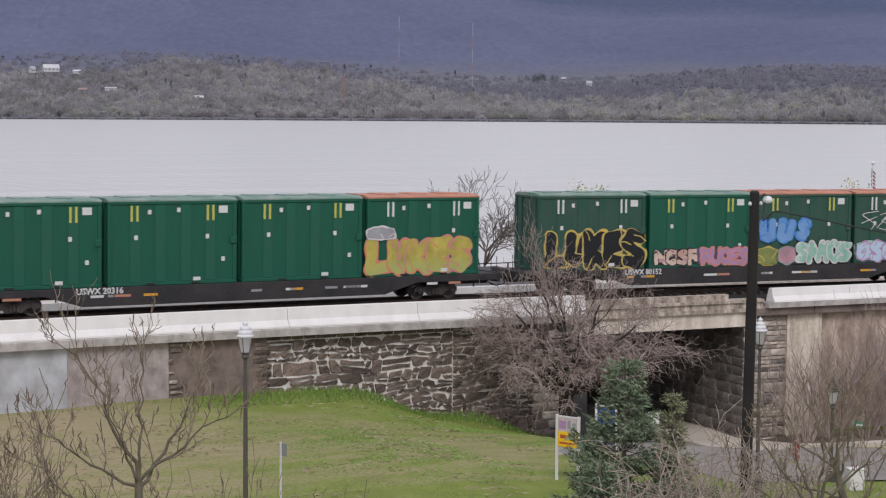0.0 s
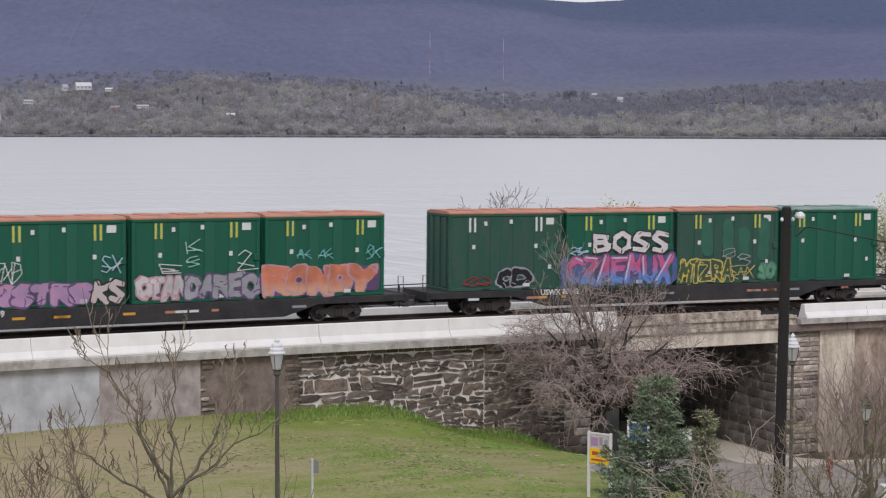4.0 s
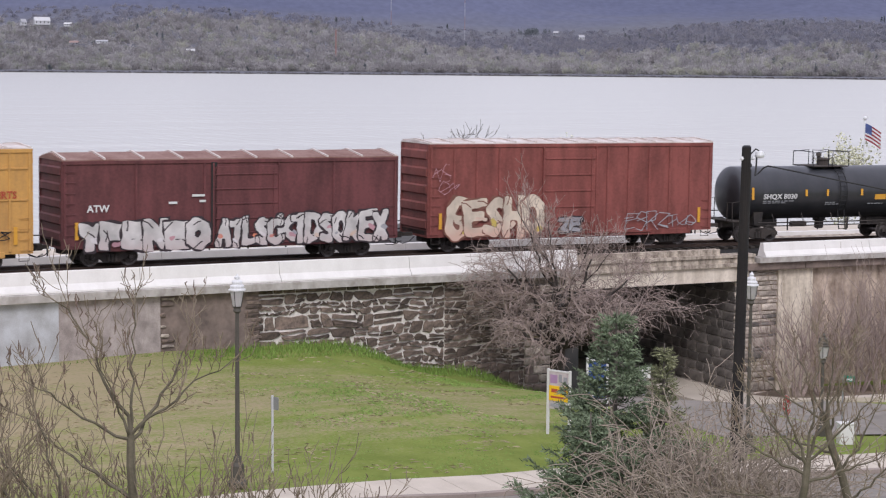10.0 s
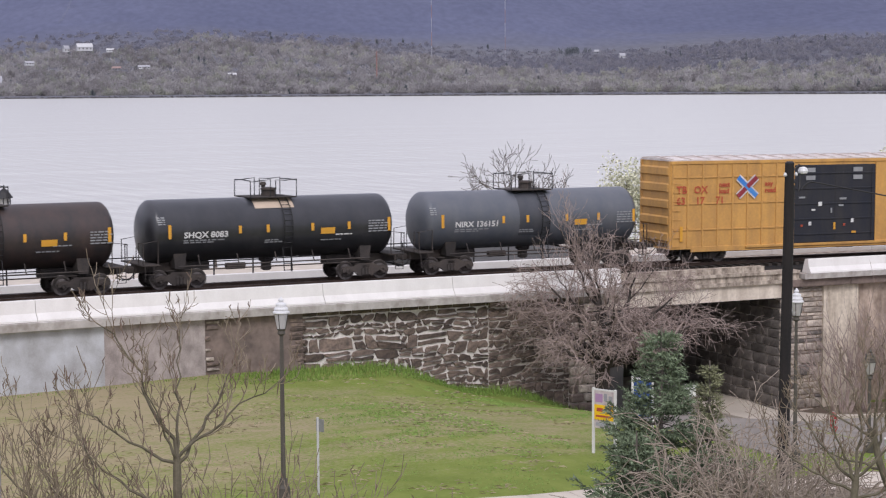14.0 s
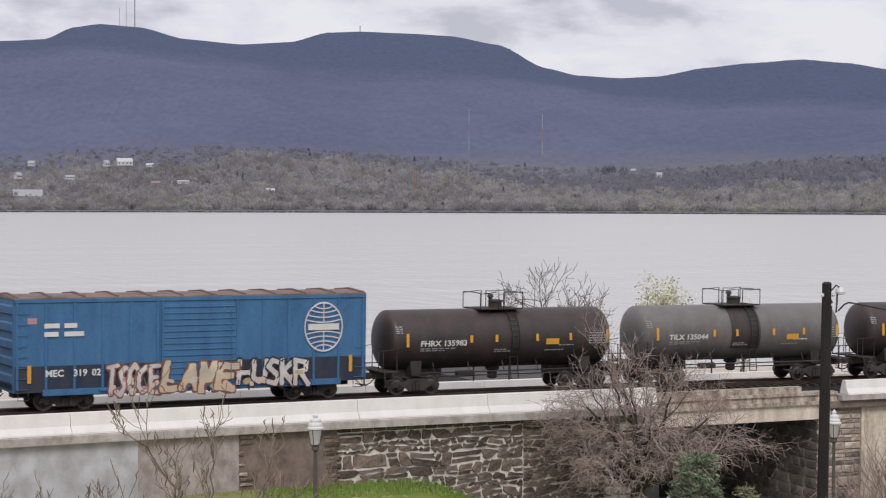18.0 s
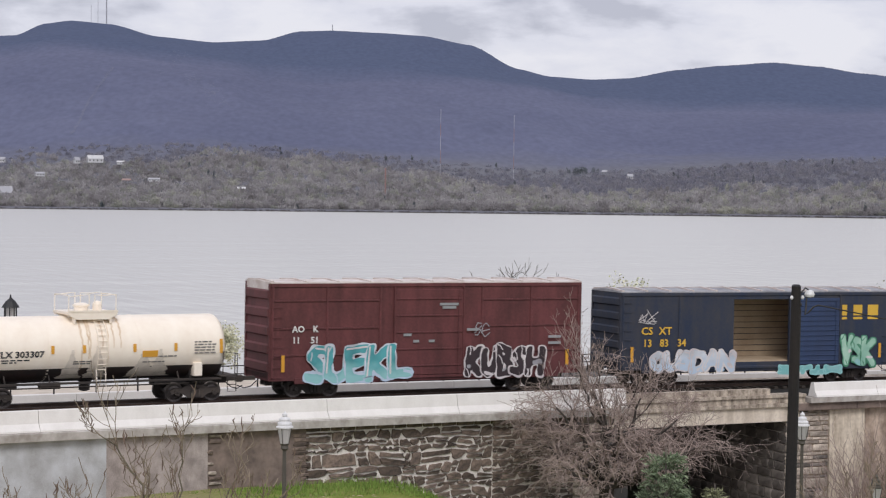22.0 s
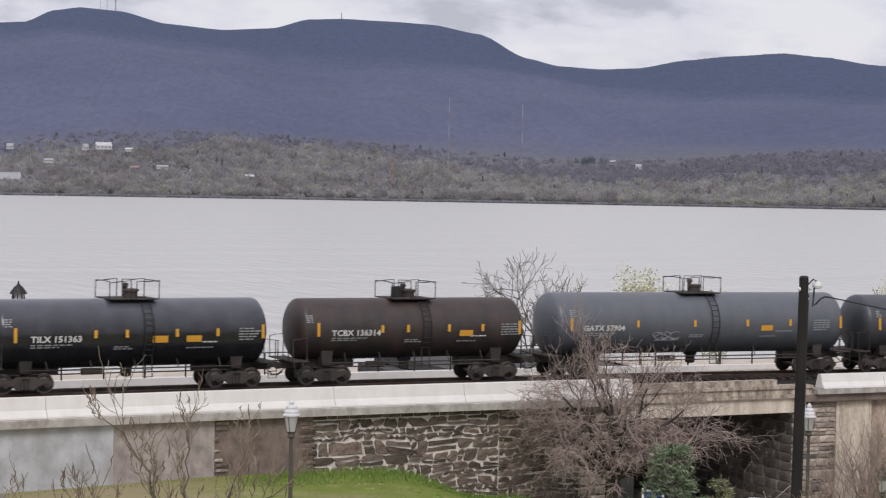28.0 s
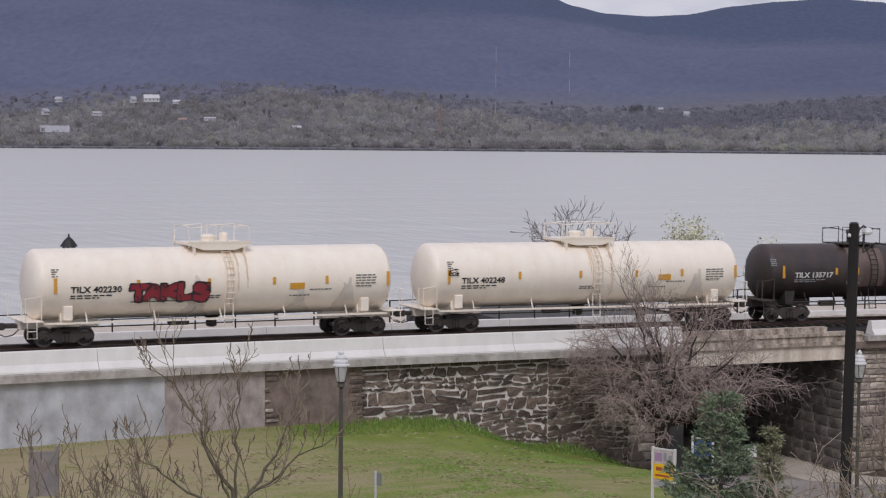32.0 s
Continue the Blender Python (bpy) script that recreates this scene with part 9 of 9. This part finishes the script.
FAR_ROOF = surface("far_roof", (0.42, 0.42, 0.45), (0.3, 0.3, 0.33), 0.8, 0, 0.5, 0.1, 0.3, 0)


def far_house(az, el, d, w, h, depth, wall, roof, turn, wins, label):
    x, y = polar(az, d)
    w, h, depth = w * 0.8, h * 0.62, depth * 0.6
    z = 17 + d * math.tan(radians(el)) - h * 0.6
    ob = thing("house", label, "house", "houses on the far shore", m=pose(x, y, z, 0, 0, -az + turn))
    part("wall", Shape().box(-w / 2, w / 2, -depth / 2, depth / 2, -1, h * 0.45), wall, ob)
    sh = Shape().prism([(-depth / 2 - 0.4, h * 0.45), (depth / 2 + 0.4, h * 0.45), (0, h)], -w / 2 - 0.4, w / 2 + 0.4)
    sh.v = [(b, a, c) for a, b, c in sh.v]
    part("roof", sh, roof, ob)
    for i in range(wins):
        xx = -w / 2 + w * (i + 0.5) / wins
        part("window", Shape().box(xx - 0.6, xx + 0.6, -depth / 2 - 0.06, -depth / 2, h * 0.12, h * 0.34), IRON, ob)


far_house(16.52, 0.95, 2300, 23, 13, 12, FAR_WHITE, FAR_WHITE, 12, 4, "long white house with a pale metal roof")
far_house(15.98, 0.90, 2300, 8, 11, 8, FAR_WHITE, FAR_ROOF, 30, 2, "small white far house with a steep gable")
far_house(17.28, 0.84, 2300, 11, 6, 8, FAR_WHITE, FAR_WHITE, -15, 3, "low white far shed")
far_house(13.80, 0.88, 2300, 10, 9, 9, FAR_WHITE, FAR_ROOF, -20, 3, "white clapboard house on the far slope")
far_house(13.40, 0.52, 2100, 9, 10, 9, FAR_WHITE, FAR_ROOF, 40, 3, "white house among the far trees")
far_house(14.90, 0.47, 2050, 12, 6, 8, FAR_WHITE, FAR_ROOF, 25, 3, "small pale far house")
far_house(13.68, -0.07, 1850, 34, 19, 12, FAR_GREY, FAR_ROOF, 4, 9, "long grey apartment block near the far shore")
far_house(17.45, 0.30, 2000, 11, 6, 8, FAR_GREY, FAR_BROWN, -10, 3, "grey far house with a brown roof")
far_house(18.26, 0.34, 2000, 15, 5, 8, FAR_WHITE, FAR_ROOF, 10, 4, "low pale far house")
far_house(20.88, 0.09, 1900, 10, 6, 8, FAR_WHITE, FAR_WHITE, 8, 3, "low white building in the far woods")
far_house(32.66, 0.60, 2450, 9, 10, 8, FAR_WHITE, FAR_ROOF, 20, 2, "white house below the evergreens")
far_house(31.9, 0.72, 2500, 8, 8, 8, FAR_GREY, FAR_ROOF, -20, 2, "grey house below the evergreens")
far_house(38.56, 0.29, 2200, 5, 11, 6, FAR_WHITE, FAR_ROOF, 5, 1, "narrow white far house")
far_house(37.81, -0.36, 1690, 9, 7, 6, FAR_WHITE, FAR_ROOF, 10, 3, "white house at the far water's edge")
far_house(40.2, 0.70, 2400, 14, 8, 9, FAR_WHITE, FAR_ROOF, -5, 4, "long white far house on the slope")

MAST_RED = surface("mast_red", (0.38, 0.23, 0.21), (0.3, 0.18, 0.17), 0.7, bump=0)
MAST_WHITE = surface("mast_white", (0.5, 0.5, 0.54), (0.4, 0.4, 0.44), 0.7, bump=0)


def radio_mast(name, label, az, top, bottom, d, bands, r=0.26, first=MAST_WHITE, second=MAST_RED):
    x, y = polar(az, d)
    z0, z1 = 17 + d * math.tan(radians(bottom)), 17 + d * math.tan(radians(top))
    ob = thing(name, label, "mast", m=pose(x, y, z0))
    for i in range(bands):
        a, b = (z1 - z0) * i / bands, (z1 - z0) * (i + 1) / bands
        sh = Shape()
        for k in range(3):
            t = math.tau * k / 3
            sh.tube((r * math.cos(t), r * math.sin(t), a), (r * math.cos(t), r * math.sin(t), b), r * 0.4, n=4, caps=False)
        part("mast_section", sh, first if i % 2 == 0 else second, ob)


radio_mast("radio_mast", "slender red and white guyed radio mast", 26.905, 2.56, 0.5, 2450, 5)
radio_mast("radio_mast", "slender red and white guyed radio mast", 29.135, 2.40, 0.35, 2450, 5)
radio_mast("lattice_tower", "reddish lattice tower above the far woods", 25.24, 0.75, -0.1, 1900, 1, 0.6, MAST_RED)
for az, top, bot in ((16.38, 5.50, 4.8), (16.58, 5.95, 4.8), (16.83, 5.80, 4.75)):
    radio_mast("summit_tower", "grey transmitter tower on the summit", az, top, bot, 4340, 1, 1.1 if az > 16.7 else 0.4, FAR_GREY)
radio_mast("fire_tower", "small fire tower on the ridge", 23.59, 5.06, 4.7, 4340, 1, 0.9, FAR_GREY)


# ---- the white car ----
CAR_WHITE = surface("white_car_paint", (0.78, 0.79, 0.80), (0.6, 0.6, 0.6), 0.25, amount=0.12, bump=0, spec=0.6)
CAR_GLASS = surface("dark_car_glass", (0.02, 0.022, 0.025), (0.03, 0.03, 0.03), 0.12, amount=0.1, bump=0, spec=0.6)
TYRE = surface("tyre_rubber", (0.022, 0.022, 0.022), (0.045, 0.042, 0.04), 0.85)
LAMP_RED = surface("tail_lamp_red", (0.35, 0.015, 0.015), rough=0.3, bump=0)
AUTO_WHEELS = []


def white_car():
    ob = thing("car", "white hatchback car driving out from under the bridge", "car")
    body = Shape()
    stations = ((0.22, 0.92, 0.0), (0.42, 1.0, 0.02), (0.72, 1.0, 0.0), (0.94, 0.955, 0.05))
    side = ((-2.02, 1), (-1.9, 0), (1.85, 0), (2.08, 1))
    plan = [(-2.02, 0.55), (-1.92, 0.80), (-1.2, 0.88), (1.1, 0.88), (1.75, 0.82), (2.06, 0.5)]
    ring = [(x, -y) for x, y in plan] + [(x, y) for x, y in plan[::-1]]
    n = len(ring)
    v = [(x * k - d * (x > 1.0), y * k, z - (0.12 if z > 0.9 and x > 1.0 else 0)) for z, k, d in stations for x, y in ring]
    body.add(v, [(j * n + i, j * n + (i + 1) % n, (j + 1) * n + (i + 1) % n, (j + 1) * n + i) for j in range(3) for i in range(n)] + [tuple(range(3 * n, 4 * n)), tuple(range(n - 1, -1, -1))])
    shell = part("body", body, CAR_WHITE, ob)
    cab = Shape()
    low = [(-1.9, -0.78), (1.15, -0.80), (1.15, 0.80), (-1.9, 0.78)]
    top = [(-1.55, -0.60), (0.25, -0.62), (0.25, 0.62), (-1.55, 0.60)]
    cab.add([(x, y, 0.9) for x, y in low] + [(x, y, 1.5) for x, y in top] + [(x * 0.8, y * 0.7, 1.56) for x, y in top],
            [(i, (i + 1) % 4, 4 + (i + 1) % 4, 4 + i) for i in range(4)] + [(4 + i, 4 + (i + 1) % 4, 8 + (i + 1) % 4, 8 + i) for i in range(4)] + [(8, 9, 10, 11)])
    part("roof", cab, CAR_WHITE, ob)

    def pane(name, a, b, c, d, out):
        sh = Shape().add([Vector(p) + Vector(out) * 0.012 for p in (a, b, c, d)], [(0, 1, 2, 3)])
        part(name, sh, CAR_GLASS, ob, "dark window glass")

    for s in (-1, 1):
        q = lambda x, z: (x, s * (0.795 - (z - 0.9) * 0.29), z)
        pane("side_window", q(-0.38, 0.98), q(0.85, 0.98), q(0.28, 1.42), q(-0.35, 1.44), (0, s, 0.3))
        pane("side_window", q(-1.2, 0.98), q(-0.46, 0.98), q(-0.43, 1.44), q(-1.15, 1.43), (0, s, 0.3))
        pane("quarter_window", q(-1.68, 1.02), q(-1.28, 0.98), q(-1.23, 1.42), q(-1.45, 1.4), (0, s, 0.3))
        part("mirror", Shape().box(0.62, 0.8, s * 0.98 - 0.1, s * 0.98 + 0.1, 0.95, 1.1, 0.03), CAR_WHITE, ob)
        part("roof_rail", Shape().path([(-1.4, s * 0.55, 1.52), (-1.2, s * 0.55, 1.6), (0.0, s * 0.56, 1.6), (0.2, s * 0.56, 1.52)], 0.02, 5), IRON, ob)
        part("tail_lamp", Shape().box(-2.03, -1.9, s * 0.68 - 0.1, s * 0.68 + 0.1, 0.72, 0.92, 0.02), LAMP_RED, ob, "red tail lamp")
        part("headlamp", Shape().box(1.9, 2.02, s * 0.62 - 0.15, s * 0.62 + 0.15, 0.62, 0.76, 0.02), GALV, ob, "clear headlamp")
        part("sill", Shape().box(-1.0, 1.0, s * 0.85 - 0.03, s * 0.85 + 0.03, 0.2, 0.32, 0.01), IRON, ob)
        for x in (-1.3, 1.28):
            w = part("wheel", Shape().tube((0, -0.1, 0), (0, 0.1, 0), 0.32, n=20), TYRE, ob, "black tyre", pose(x, s * 0.8, 0.32))
            part("rim", Shape().tube((0, s * 0.1, 0), (0, s * 0.115, 0), 0.2, n=14), GALV, w, "alloy rim")
            AUTO_WHEELS.append((w, x, s * 0.8))
    pane("windscreen", (1.08, -0.68, 0.95), (1.08, 0.68, 0.95), (0.33, 0.55, 1.45), (0.33, -0.55, 1.45), (0.6, 0, 0.8))
    pane("rear_window", (-1.86, 0.62, 0.98), (-1.86, -0.62, 0.98), (-1.6, -0.52, 1.43), (-1.6, 0.52, 1.43), (-1, 0, 0.4))
    part("plate_bar", Shape().box(-2.04, -2.01, -0.25, 0.25, 0.55, 0.68), GALV, ob)
    return ob


AUTO = white_car()


# ---- what moves ----
def motions():
    for ob, s16, local in MOVERS:
        walk(ob, [(t, car_pose(s16 + SPEED * (t - 16.0)) @ local) for t in [0.5 * i for i in range(65)]])
    # the wheels roll: front and rear wheelsets of all bogies share their turning
    for bag in (WHEELS_FRONT, WHEELS_REAR):
        lead, dx = bag[0]
        rows = []
        for i in range(961):
            t = i / FPS
            rows.append((t, pose(dx, 0, WHEEL_R, 0, math.degrees(SPEED / WHEEL_R * t) % 360, 0)))
        walk(lead, rows)
        for w, _ in bag[1:]:
            w.rotation_mode = "QUATERNION"
            keys = w.animation_data_create()
            keys.action = lead.animation_data.action
            keys.action_slot = lead.animation_data.action_slot

    walk(FLAG, [(t, pose(0, 0, 0, 0, 0, r)) for t, r in ((0, 42), (2.5, 48), (6, 30), (8.5, -20), (9.5, -34), (11, -28), (12.5, -5), (15, 35), (20, 46), (26, 44), (27, 52), (29, 45), (32, 47))])

    # the white car leaves the underpass and turns into the street
    drive = [(0, 51.5, 92, -90), (24.8, 51.5, 92, -90), (25.6, 51.5, 87, -90), (26.6, 51.4, 76, -90), (27.4, 51.0, 69.8, -80), (28.0, 50.5, 66.9, -58), (28.7, 50.6, 65.7, -34),
             (29.3, 51.1, 65.3, -30), (29.9, 52.35, 64.3, -33), (30.5, 54.6, 62.7, -36), (31.2, 57.8, 60.3, -33), (32, 63, 57.4, -26)]
    walk(AUTO, [(t, pose(x, y, lie(x, min(y, 76.5)) + 0.06, 0, 0, h)) for t, x, y, h in drive])
    far, rows = 0.0, []
    for (t0, x0, y0, _), (t1, x1, y1, _) in zip(drive[1:], drive[2:]):
        d = math.hypot(x1 - x0, y1 - y0)
        n = max(1, math.ceil(d / 0.4))
        rows += [(t0 + (t1 - t0) * i / n, far + d * i / n) for i in range(n)]
        far += d
    rows = [(0, 0.0)] + rows + [(32, far)]
    for w, x, y in AUTO_WHEELS:
        walk(w, [(t, pose(x, y, 0.32, 0, math.degrees(f / 0.32) % 360, 0)) for t, f in rows])


motions()
